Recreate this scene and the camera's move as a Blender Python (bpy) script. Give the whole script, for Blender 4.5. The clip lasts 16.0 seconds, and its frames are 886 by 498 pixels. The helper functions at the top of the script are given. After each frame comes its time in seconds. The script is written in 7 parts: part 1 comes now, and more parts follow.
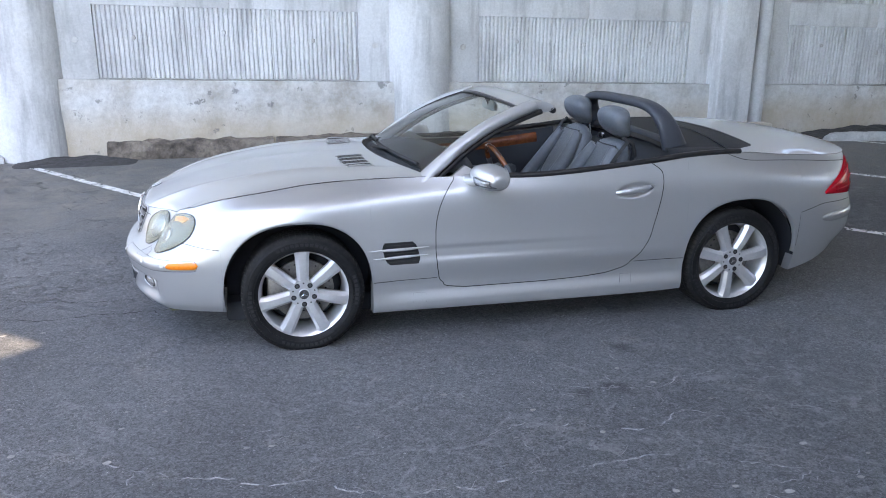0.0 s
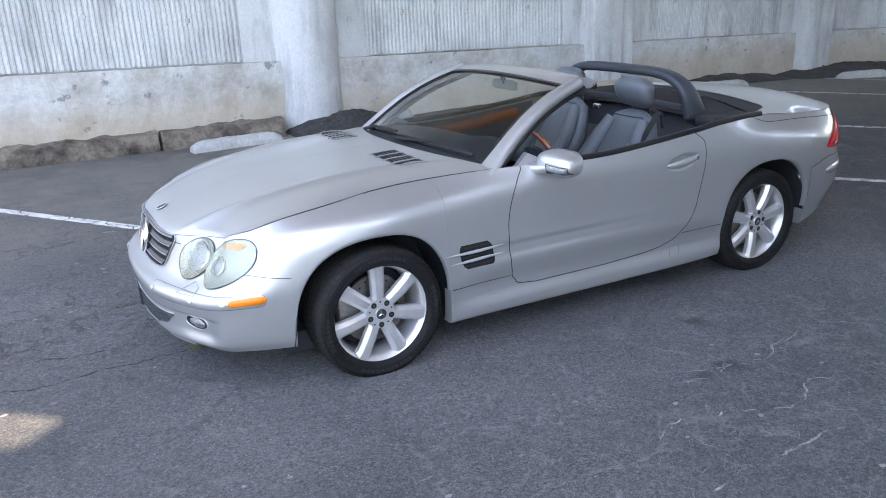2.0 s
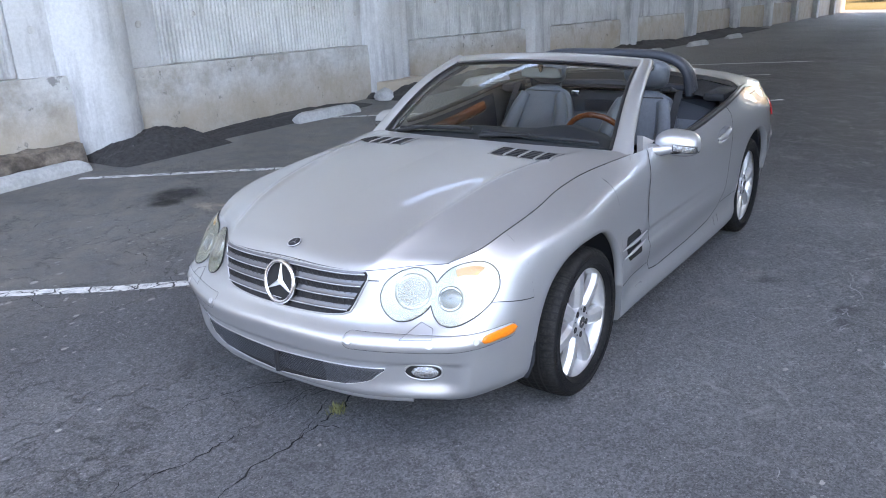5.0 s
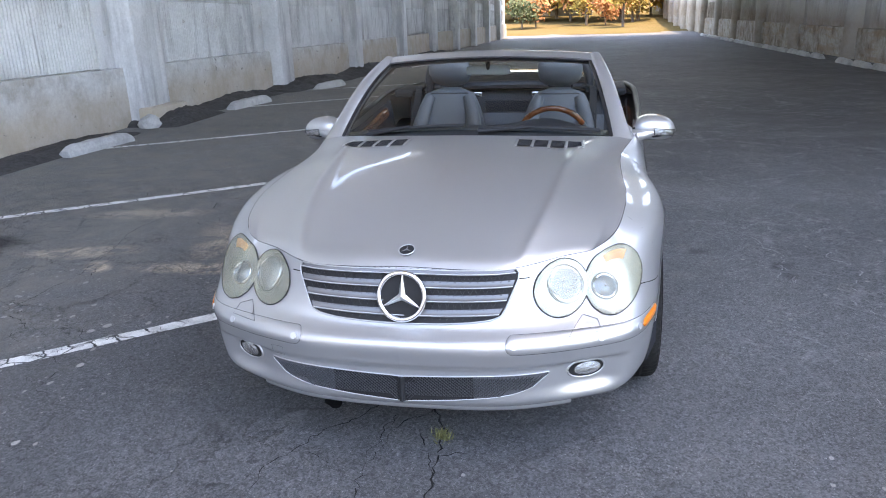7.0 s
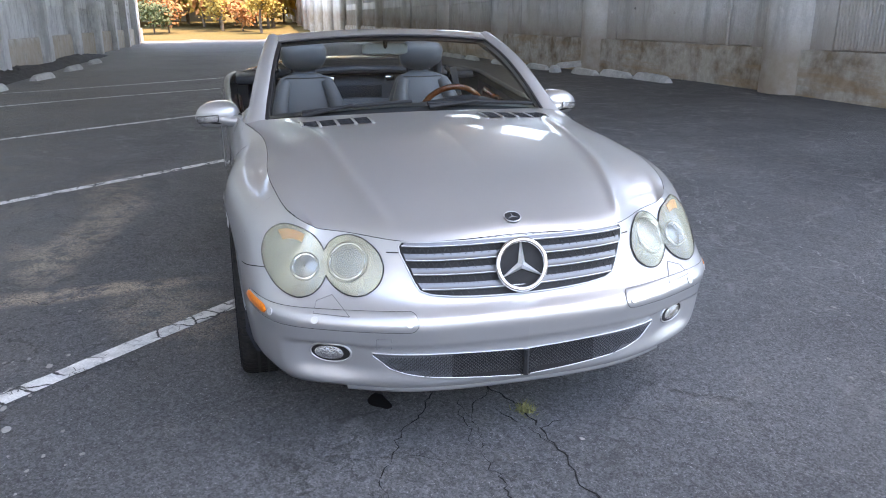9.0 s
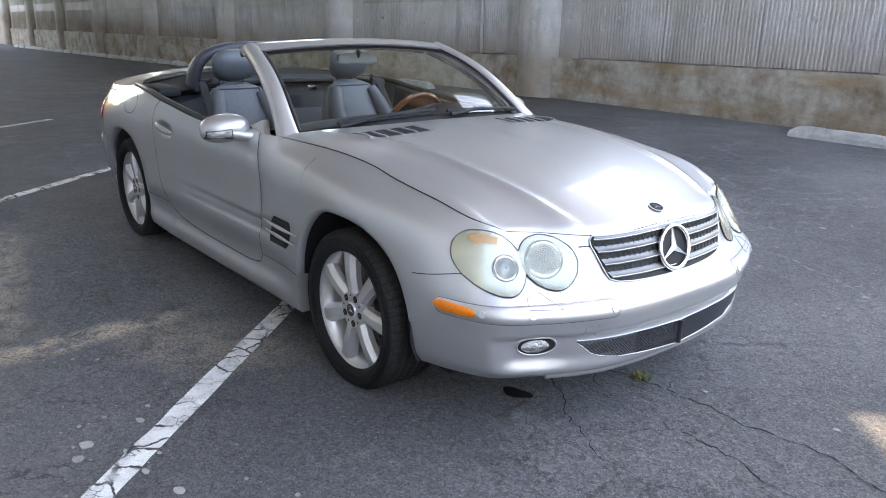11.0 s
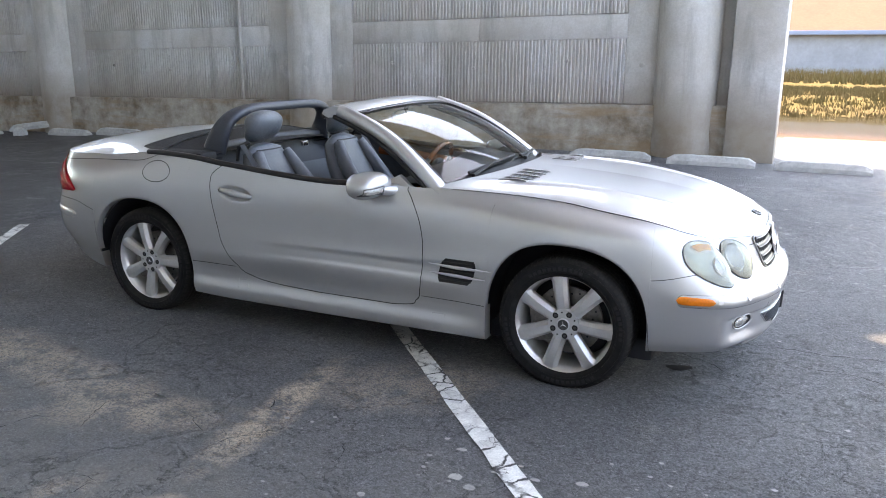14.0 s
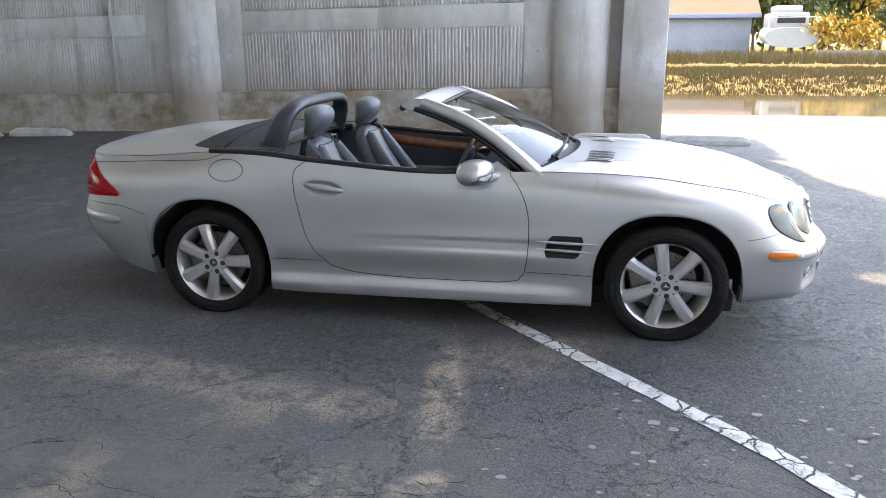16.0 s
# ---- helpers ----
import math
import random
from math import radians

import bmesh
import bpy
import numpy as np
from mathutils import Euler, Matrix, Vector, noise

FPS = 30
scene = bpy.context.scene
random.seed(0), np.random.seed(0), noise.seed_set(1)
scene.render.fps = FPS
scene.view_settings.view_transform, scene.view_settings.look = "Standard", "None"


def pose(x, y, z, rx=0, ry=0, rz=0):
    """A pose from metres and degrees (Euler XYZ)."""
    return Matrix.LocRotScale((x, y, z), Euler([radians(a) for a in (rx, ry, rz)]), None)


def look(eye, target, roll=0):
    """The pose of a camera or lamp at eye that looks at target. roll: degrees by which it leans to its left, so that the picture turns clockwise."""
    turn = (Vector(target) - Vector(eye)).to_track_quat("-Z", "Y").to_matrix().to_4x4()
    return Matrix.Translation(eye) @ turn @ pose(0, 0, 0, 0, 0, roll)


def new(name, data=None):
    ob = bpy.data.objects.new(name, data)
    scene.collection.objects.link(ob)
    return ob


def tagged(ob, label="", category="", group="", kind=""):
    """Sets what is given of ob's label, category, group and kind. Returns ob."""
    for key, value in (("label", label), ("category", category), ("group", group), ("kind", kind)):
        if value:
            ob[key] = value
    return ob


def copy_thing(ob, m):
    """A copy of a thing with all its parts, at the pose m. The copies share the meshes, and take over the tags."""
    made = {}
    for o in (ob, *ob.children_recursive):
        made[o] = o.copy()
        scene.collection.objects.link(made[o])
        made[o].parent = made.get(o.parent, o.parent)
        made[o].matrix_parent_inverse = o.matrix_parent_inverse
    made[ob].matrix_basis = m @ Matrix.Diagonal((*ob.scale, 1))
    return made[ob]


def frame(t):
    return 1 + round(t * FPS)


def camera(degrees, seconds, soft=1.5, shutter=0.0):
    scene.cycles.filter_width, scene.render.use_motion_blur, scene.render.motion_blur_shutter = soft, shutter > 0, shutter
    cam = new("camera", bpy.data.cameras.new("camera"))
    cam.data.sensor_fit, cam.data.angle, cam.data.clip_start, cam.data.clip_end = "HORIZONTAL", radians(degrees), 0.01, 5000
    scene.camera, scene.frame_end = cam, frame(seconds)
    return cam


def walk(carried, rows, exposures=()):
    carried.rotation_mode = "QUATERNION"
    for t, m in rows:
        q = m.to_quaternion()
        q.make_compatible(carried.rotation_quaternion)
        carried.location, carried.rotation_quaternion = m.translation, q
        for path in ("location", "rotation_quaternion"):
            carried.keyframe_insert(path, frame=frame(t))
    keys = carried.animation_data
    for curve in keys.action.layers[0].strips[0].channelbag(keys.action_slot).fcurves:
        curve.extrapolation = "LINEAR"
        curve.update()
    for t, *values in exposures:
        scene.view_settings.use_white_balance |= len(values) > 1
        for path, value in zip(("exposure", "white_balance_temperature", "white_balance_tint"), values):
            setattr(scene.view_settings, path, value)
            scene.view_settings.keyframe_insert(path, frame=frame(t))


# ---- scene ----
cam = camera(60.0, 16.0, soft=1.0)

EXPOSURES = [(0.0, 3.40, 7900, 14), (8.0, 3.46, 8200, 16), (11.0, 3.61, 8550, 14), (16.0, 3.70, 8700, 14)]
PATH = [
    (0, (-0.227, -4.707, 1.638), (0.247, -2.845, 1.081), 0.2),
    (0.5, (-0.399, -4.477, 1.683), (0.181, -2.651, 1.108), 0.2),
    (1, (-0.69, -4.299, 1.715), (-0.003, -2.517, 1.12), -0.3),
    (1.5, (-0.987, -4.084, 1.718), (-0.191, -2.357, 1.099), -1.0),
    (2, (-1.304, -3.89, 1.714), (-0.399, -2.226, 1.071), -2.1),
    (2.5, (-1.545, -3.643, 1.708), (-0.534, -2.051, 1.044), -3.0),
    (3, (-1.765, -3.336, 1.705), (-0.648, -1.82, 1.03), -3.5),
    (3.5, (-1.998, -3.044, 1.7), (-0.771, -1.618, 1.022), -3.5),
    (4, (-2.225, -2.734, 1.686), (-0.889, -1.409, 1.011), -3.1),
    (4.2, (-2.345, -2.623, 1.687), (-0.966, -1.339, 1.015), -2.9),
    (6.3, (-3.075, -1.131, 1.611), (-1.305, -0.442, 0.984), -2.2),
    (6.5, (-3.11, -0.976, 1.6), (-1.309, -0.369, 0.978), -2.1),
    (7, (-3.162, -0.626, 1.543), (-1.299, -0.237, 0.928), -2.0),
    (7.5, (-3.131, -0.257, 1.482), (-1.234, -0.094, 0.868), -2.0),
    (8, (-3.133, 0.109, 1.455), (-1.233, 0.051, 0.835), -2.0),
    (8.2, (-3.122, 0.249, 1.443), (-1.227, 0.102, 0.823), -1.8),
    (10.3, (-2.674, 1.86, 1.382), (-1.048, 0.864, 0.781), 1.4),
    (10.5, (-2.609, 2.003, 1.394), (-1.02, 0.949, 0.79), 1.2),
    (11, (-2.416, 2.345, 1.413), (-0.929, 1.143, 0.823), 1.3),
    (11.5, (-2.181, 2.672, 1.445), (-0.803, 1.34, 0.873), 1.4),
    (12, (-1.941, 3.005, 1.473), (-0.677, 1.56, 0.915), 1.3),
    (12.5, (-1.69, 3.29, 1.47), (-0.539, 1.744, 0.935), 1.3),
    (13, (-1.479, 3.605, 1.484), (-0.441, 1.974, 0.971), 1.2),
    (13.5, (-1.227, 3.906, 1.498), (-0.299, 2.205, 1.001), 0.9),
    (14, (-0.946, 4.168, 1.507), (-0.123, 2.412, 1.018), 0.4),
    (14.5, (-0.646, 4.441, 1.508), (0.069, 2.639, 1.016), 0.1),
    (15, (-0.3, 4.616, 1.518), (0.305, 2.777, 1.018), -0.1),
    (15.5, (0.054, 4.802, 1.541), (0.547, 2.932, 1.028), -0.3),
    (16, (0.385, 4.876, 1.55), (0.76, 2.982, 1.026), -0.3),
]
walk(cam, [(t, look(e, g, r)) for t, e, g, r in PATH], exposures=EXPOSURES)

# ---- daylight: open sky beyond the deck, sun from the far side of the retaining wall ----
SUN_EL, SUN_AZ = 70.0, (0.39, -0.92)
world = bpy.data.worlds.new("sky")
scene.world = world
world.use_nodes = True
wn = world.node_tree
sky = wn.nodes.new("ShaderNodeTexSky")
sky.sky_type = "NISHITA"
sky.sun_disc = False
sky.sun_elevation = radians(SUN_EL)
sky.sun_rotation = math.atan2(SUN_AZ[0], SUN_AZ[1])
wn.links.new(sky.outputs[0], wn.nodes["Background"].inputs[0])
wn.nodes["Background"].inputs[1].default_value = 0.15
sun = new("sun", bpy.data.lights.new("sun", "SUN"))
sun.data.energy, sun.data.angle, sun.data.color = 1.35, radians(0.5), (1.0, 0.88, 0.74)
sun.matrix_basis = look((SUN_AZ[0] * 20, SUN_AZ[1] * 20, 20 * math.tan(radians(SUN_EL))), (0, 0, 0))


# ---- materials ----
def material(name, color=(0.5, 0.5, 0.5), rough=0.5, metal=0.0, coat=0.0, grain=0.0, grain_scale=40.0, stain=0.0,
             stain_scale=1.5, bump=0.0, bump_scale=120.0, color2=None, emit=0.0, trans=0.0, ior=1.45, alpha=1.0, spec=0.5,
             rough_var=0.0, coat_rough=0.03):
    m = bpy.data.materials.new(name)
    m.use_nodes = True
    nt = m.node_tree
    b = nt.nodes["Principled BSDF"]
    b.inputs["Base Color"].default_value = (*color, 1)
    b.inputs["Roughness"].default_value = rough
    b.inputs["Metallic"].default_value = metal
    b.inputs["Coat Weight"].default_value = coat
    b.inputs["Coat Roughness"].default_value = coat_rough
    b.inputs["Transmission Weight"].default_value = trans
    b.inputs["IOR"].default_value = ior
    b.inputs["Alpha"].default_value = alpha
    b.inputs["Specular IOR Level"].default_value = spec
    tc = nt.nodes.new("ShaderNodeTexCoord")
    geo = nt.nodes.new("ShaderNodeNewGeometry")
    if emit:
        b.inputs["Emission Color"].default_value = (*color, 1)
        b.inputs["Emission Strength"].default_value = emit

    def noise_node(scale, detail=5.0, rough_=0.6):
        n = nt.nodes.new("ShaderNodeTexNoise")
        n.inputs["Scale"].default_value = scale
        n.inputs["Detail"].default_value = detail
        n.inputs["Roughness"].default_value = rough_
        nt.links.new(geo.outputs["Position"], n.inputs["Vector"])
        return n

    def ramp(src, lo, hi, a, c):
        r = nt.nodes.new("ShaderNodeMapRange")
        r.inputs["From Min"].default_value, r.inputs["From Max"].default_value = lo, hi
        r.inputs["To Min"].default_value, r.inputs["To Max"].default_value = a, c
        nt.links.new(src, r.inputs["Value"])
        return r.outputs[0]

    def mix(fac, a, c, mode="MIX"):
        x = nt.nodes.new("ShaderNodeMix")
        x.data_type, x.blend_type = "RGBA", mode
        for sock, val in ((x.inputs[0], fac), (x.inputs[6], a), (x.inputs[7], c)):
            if isinstance(val, (int, float)):
                sock.default_value = val
            elif isinstance(val, tuple):
                sock.default_value = (*val, 1)
            else:
                nt.links.new(val, sock)
        return x.outputs[2]

    col = color
    if stain:
        n = noise_node(stain_scale)
        dark = color2 or tuple(c * 0.55 for c in color)
        col = mix(ramp(n.outputs[0], 0.42, 0.68, 0.0, stain), color, dark)
    if grain:
        n = noise_node(grain_scale, 3.0, 0.7)
        f = ramp(n.outputs[0], 0.3, 0.7, 1 - grain, 1 + grain)
        g = nt.nodes.new("ShaderNodeCombineColor")
        for i in range(3):
            nt.links.new(f, g.inputs[i])
        col = mix(1.0, col, g.outputs[0], "MULTIPLY")
    if not isinstance(col, tuple):
        nt.links.new(col, b.inputs["Base Color"])
    if rough_var:
        n = noise_node(stain_scale * 3 if stain else 4.0)
        nt.links.new(ramp(n.outputs[0], 0.3, 0.7, rough - rough_var, rough + rough_var), b.inputs["Roughness"])
    if bump:
        n = noise_node(bump_scale, 4.0, 0.65)
        bp = nt.nodes.new("ShaderNodeBump")
        bp.inputs["Strength"].default_value = bump
        bp.inputs["Distance"].default_value = 0.01
        nt.links.new(n.outputs[0], bp.inputs["Height"])
        nt.links.new(bp.outputs[0], b.inputs["Normal"])
    return m


PAINT = material("silver_paint", (0.49, 0.497, 0.505), 0.39, 0.72, coat=0.9, grain=0.05, grain_scale=700.0, coat_rough=0.05)
PAINT_TRIM = material("silver_trim", (0.60, 0.61, 0.63), 0.35, 0.6, grain=0.05, grain_scale=300.0)
# silver darkened so the grille slats carry their shade in the colour
DARKSILVERM = material("darkened_silver", (0.17, 0.173, 0.18), 0.36, 0.6, grain=0.05, grain_scale=300.0)
CHROME = material("chrome", (0.85, 0.86, 0.88), 0.08, 1.0, grain=0.03, grain_scale=60.0)
ALLOY = material("alloy", (0.58, 0.58, 0.59), 0.34, 0.65, coat=0.3, grain=0.06, grain_scale=25.0, rough_var=0.06)
GAP = material("dark_gap", (0.012, 0.012, 0.013), 0.7, grain=0.2)
BLACK = material("black_plastic", (0.022, 0.023, 0.025), 0.6, spec=0.25, grain=0.25, grain_scale=90.0, bump=0.15, bump_scale=400.0)
RUBBER = material("tyre_rubber", (0.010, 0.010, 0.011), 0.55, spec=0.18, grain=0.3, grain_scale=30.0, bump=0.2, bump_scale=200.0, stain=0.4, stain_scale=8.0, color2=(0.017, 0.016, 0.016))
SEAL = material("rubber_seal", (0.015, 0.015, 0.017), 0.35, grain=0.2)
LEATHER = material("grey_leather", (0.105, 0.118, 0.134), 0.36, grain=0.12, grain_scale=60.0, bump=0.25, bump_scale=350.0)
CARPET = material("dark_trim", (0.016, 0.018, 0.024), 0.8, grain=0.25, grain_scale=200.0)
DASH = material("dash_vinyl", (0.030, 0.034, 0.042), 0.55, grain=0.2, grain_scale=150.0, bump=0.2, bump_scale=500.0)
HOOPM = material("hoop_vinyl", (0.036, 0.041, 0.052), 0.42, grain=0.2, grain_scale=120.0, bump=0.2, bump_scale=500.0)
WOOD = material("burl_wood", (0.22, 0.065, 0.022), 0.25, coat=0.8, stain=0.9, stain_scale=22.0, color2=(0.11, 0.03, 0.012), grain=0.2, grain_scale=80.0)
ORANGE = material("amber_lens", (0.80, 0.20, 0.012), 0.3, coat=0.15, grain=0.15, grain_scale=120.0)
RED = material("red_lens", (0.40, 0.006, 0.016), 0.2, coat=0.05, spec=0.15, grain=0.2, grain_scale=60.0)
LAMPIN = material("lamp_reflector", (0.46, 0.46, 0.41), 0.26, 0.8, grain=0.15, grain_scale=40.0, bump=0.25, bump_scale=30.0)
PROJM = material("projector_glass", (0.20, 0.22, 0.25), 0.08, 0.5, coat=1.0, grain=0.05)
TREADM = material("dusty_tread", (0.024, 0.0235, 0.023), 0.85, spec=0.15, grain=0.4, grain_scale=60.0, bump=0.2, bump_scale=200.0)
DISC = material("brake_steel", (0.22, 0.21, 0.20), 0.4, 0.8, grain=0.2, grain_scale=60.0)
BLANKM = material("closed_mesh", (0.075, 0.078, 0.085), 0.5, grain=0.3, grain_scale=150.0)
PALEP = material("pale_grey_plastic", (0.50, 0.53, 0.51), 0.4, grain=0.05, grain_scale=60.0)
BOLTM = material("dark_steel", (0.07, 0.07, 0.075), 0.45, 0.5, grain=0.2, grain_scale=80.0)
LETTERM = material("raised_rubber", (0.022, 0.022, 0.024), 0.6, spec=0.2, grain=0.3, grain_scale=60.0)
STARM = material("satin_chrome", (0.80, 0.81, 0.82), 0.34, 0.85, grain=0.03, grain_scale=60.0)
MESHM = material("grille_mesh", (0.020, 0.021, 0.023), 0.4, 0.3, grain=0.2)


def pane_material(name, tint, ior=1.5):
    """A thin clear sheet: what is behind it, and a Fresnel gloss."""
    m = bpy.data.materials.new(name)
    m.use_nodes = True
    nt = m.node_tree
    nt.nodes.remove(nt.nodes["Principled BSDF"])
    tr = nt.nodes.new("ShaderNodeBsdfTransparent")
    tr.inputs[0].default_value = (*tint, 1)
    gl = nt.nodes.new("ShaderNodeBsdfGlossy")
    gl.inputs["Roughness"].default_value = 0.01
    fr = nt.nodes.new("ShaderNodeFresnel")
    fr.inputs[0].default_value = ior
    mx = nt.nodes.new("ShaderNodeMixShader")
    nt.links.new(fr.outputs[0], mx.inputs[0])
    nt.links.new(tr.outputs[0], mx.inputs[1])
    nt.links.new(gl.outputs[0], mx.inputs[2])
    nt.links.new(mx.outputs[0], nt.nodes["Material Output"].inputs[0])
    return m


GLASSM = pane_material("windscreen_glass", (0.90, 0.94, 0.91), 1.52)


def hazed(m, share, tint):
    """Aged plastic: part of the sheet scatters light."""
    nt = m.node_tree
    out = nt.nodes["Material Output"]
    src = out.inputs[0].links[0].from_socket
    df = nt.nodes.new("ShaderNodeBsdfDiffuse")
    geo = nt.nodes.new("ShaderNodeNewGeometry")
    ns = nt.nodes.new("ShaderNodeTexNoise")
    ns.inputs["Scale"].default_value = 14.0
    ns.inputs["Detail"].default_value = 4.0
    nt.links.new(geo.outputs["Position"], ns.inputs["Vector"])
    mr = nt.nodes.new("ShaderNodeMapRange")
    mr.inputs["From Min"].default_value, mr.inputs["From Max"].default_value = 0.3, 0.7
    mr.inputs["To Min"].default_value, mr.inputs["To Max"].default_value = share * 0.6, share * 1.4
    nt.links.new(ns.outputs[0], mr.inputs["Value"])
    df.inputs[0].default_value = (*tint, 1)
    mx = nt.nodes.new("ShaderNodeMixShader")
    nt.links.new(mr.outputs[0], mx.inputs[0])
    nt.links.new(src, mx.inputs[1])
    nt.links.new(df.outputs[0], mx.inputs[2])
    nt.links.new(mx.outputs[0], out.inputs[0])
    return m


LENS = hazed(pane_material("lamp_lens", (0.96, 0.97, 0.92), 1.5), 0.15, (0.70, 0.68, 0.54))


def asphalt_material():
    m = material("asphalt", (0.058, 0.060, 0.066), 0.72, spec=0.28)
    nt = m.node_tree
    b = nt.nodes["Principled BSDF"]
    geo = nt.nodes["Geometry"]
    L = nt.links.new

    def N(kind, **kw):
        n = nt.nodes.new(kind)
        for k, v in kw.items():
            n.inputs[k].default_value = v
        return n

    def mr(src, a, c, d, e):
        r = N("ShaderNodeMapRange", **{"From Min": a, "From Max": c, "To Min": d, "To Max": e})
        L(src, r.inputs["Value"])
        return r.outputs[0]

    def mul(a, c, op="MULTIPLY"):
        x = nt.nodes.new("ShaderNodeMath")
        x.operation = op
        for i, v in enumerate((a, c)):
            if isinstance(v, (int, float)):
                x.inputs[i].default_value = v
            else:
                L(v, x.inputs[i])
        return x.outputs[0]

    def mix(f, a, c):
        x = nt.nodes.new("ShaderNodeMix")
        x.data_type = "RGBA"
        for sock, v in ((x.inputs[0], f), (x.inputs[6], a), (x.inputs[7], c)):
            if isinstance(v, (int, float)):
                sock.default_value = v
            elif isinstance(v, tuple):
                sock.default_value = (*v, 1)
            else:
                L(v, sock)
        return x.outputs[2]

    pos = geo.outputs["Position"]
    # wobble the places for the cracks
    wob = N("ShaderNodeTexNoise", Scale=2.6, Detail=9.0, Roughness=0.68)
    L(pos, wob.inputs["Vector"])
    vadd = nt.nodes.new("ShaderNodeVectorMath")
    vadd.operation = "MULTIPLY_ADD"
    vadd.inputs[1].default_value = (0.55, 0.55, 0.0)
    L(wob.outputs["Color"], vadd.inputs[0])
    L(pos, vadd.inputs[2])
    agg = N("ShaderNodeTexNoise", Scale=85.0, Detail=5.0, Roughness=0.9)
    L(pos, agg.inputs["Vector"])
    mid = N("ShaderNodeTexNoise", Scale=3.2, Detail=7.0, Roughness=0.65)
    L(pos, mid.inputs["Vector"])
    big = N("ShaderNodeTexNoise", Scale=0.42, Detail=4.0, Roughness=0.55)
    L(pos, big.inputs["Vector"])
    col = mix(mr(big.outputs[0], 0.35, 0.68, 0, 1), (0.094, 0.097, 0.103), (0.176, 0.178, 0.183))
    col = mix(mr(mid.outputs[0], 0.56, 0.74, 0, 0.5), col, (0.23, 0.22, 0.205))
    # bright grit in the binder
    col = mix(mr(agg.outputs[0], 0.60, 0.68, 0, 0.95), col, (0.50, 0.50, 0.50))
    col = mix(mr(agg.outputs[0], 0.44, 0.32, 0, 0.60), col, (0.040, 0.040, 0.044))
    # single stones, light and dark, at two sizes
    height = mr(agg.outputs[0], 0.3, 0.75, 0.0, 0.6)
    for scale, lo_, hi_, up in ((160.0, 0.66, 1.40, 0.4), (70.0, 0.82, 1.20, 0.3)):
        st = N("ShaderNodeTexVoronoi", Scale=scale)
        L(pos, st.inputs["Vector"])
        sx = nt.nodes.new("ShaderNodeSeparateColor")
        L(st.outputs["Color"], sx.inputs[0])
        cc = nt.nodes.new("ShaderNodeCombineColor")
        lum = mr(sx.outputs[0], 0, 1, lo_, hi_)
        for i in range(3):
            L(lum, cc.inputs[i])
        x = nt.nodes.new("ShaderNodeMix")
        x.data_type, x.blend_type = "RGBA", "MULTIPLY"
        x.inputs[0].default_value = 1.0
        L(col, x.inputs[6])
        L(cc.outputs[0], x.inputs[7])
        col = x.outputs[2]
        height = mul(height, mul(mr(st.outputs["Distance"], 0.0, 0.7, up, 0.0), mr(sx.outputs[1], 0, 1, 0.2, 1.0)), "ADD")
    sepp = nt.nodes.new("ShaderNodeSeparateXYZ")
    L(pos, sepp.inputs[0])
    dust = mul(mr(sepp.outputs[1], 1.5, 2.7, 0, 0.9), mr(mid.outputs[0], 0.36, 0.62, 0.25, 1.0))
    col = mix(dust, col, (0.235, 0.222, 0.20))
    # the asphalt is darker further in along x, less so towards the north wall
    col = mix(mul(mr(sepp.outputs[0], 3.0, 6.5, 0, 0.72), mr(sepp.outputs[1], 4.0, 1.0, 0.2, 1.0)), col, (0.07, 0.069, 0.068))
    brk = N("ShaderNodeTexNoise", Scale=6.5, Detail=8.0, Roughness=0.7)
    L(pos, brk.inputs["Vector"])
    # long cracks, and a mesh of fine ones
    dusty = mix(mr(sepp.outputs[1], -0.9, -1.6, 0, 1), (0.013, 0.013, 0.014), (0.30, 0.30, 0.305))
    for scale, width, lo, hi, depth in ((1.5, 0.010, 0.42, 0.50, 0.8), (3.4, 0.016, 0.46, 0.54, 0.8), (8.5, 0.034, 0.50, 0.58, 0.6)):
        vo = N("ShaderNodeTexVoronoi", Scale=scale)
        vo.feature = "DISTANCE_TO_EDGE"
        L(vadd.outputs[0], vo.inputs["Vector"])
        where = N("ShaderNodeTexNoise", Scale=0.33 + 0.1 * scale, Detail=2.0)
        L(pos, where.inputs["Vector"])
        f = mul(mr(vo.outputs["Distance"], 0.25 * width, width, 1, 0), mr(where.outputs[0], lo, hi, 0, 1))
        f = mul(f, mr(brk.outputs[0], 0.40, 0.50, 0.1, 1.0))
        f = mul(f, mul(mr(sepp.outputs[1], -1.6, -0.2, 0.38, 1.0), mr(sepp.outputs[0], 2.0, 4.0, 1.0, 0.3)))
        col = mix(mul(f, 0.68), col, dusty)
        height = mul(height, mul(f, -1.6 * depth), "ADD")
        edge = mul(mul(mr(vo.outputs["Distance"], width, 2.2 * width, 0.25, 0), mr(where.outputs[0], lo, hi, 0, 1)), 0.8)
        col = mix(mul(edge, mr(brk.outputs[0], 0.42, 0.6, 0.0, 1.0)), col, (0.42, 0.42, 0.42))
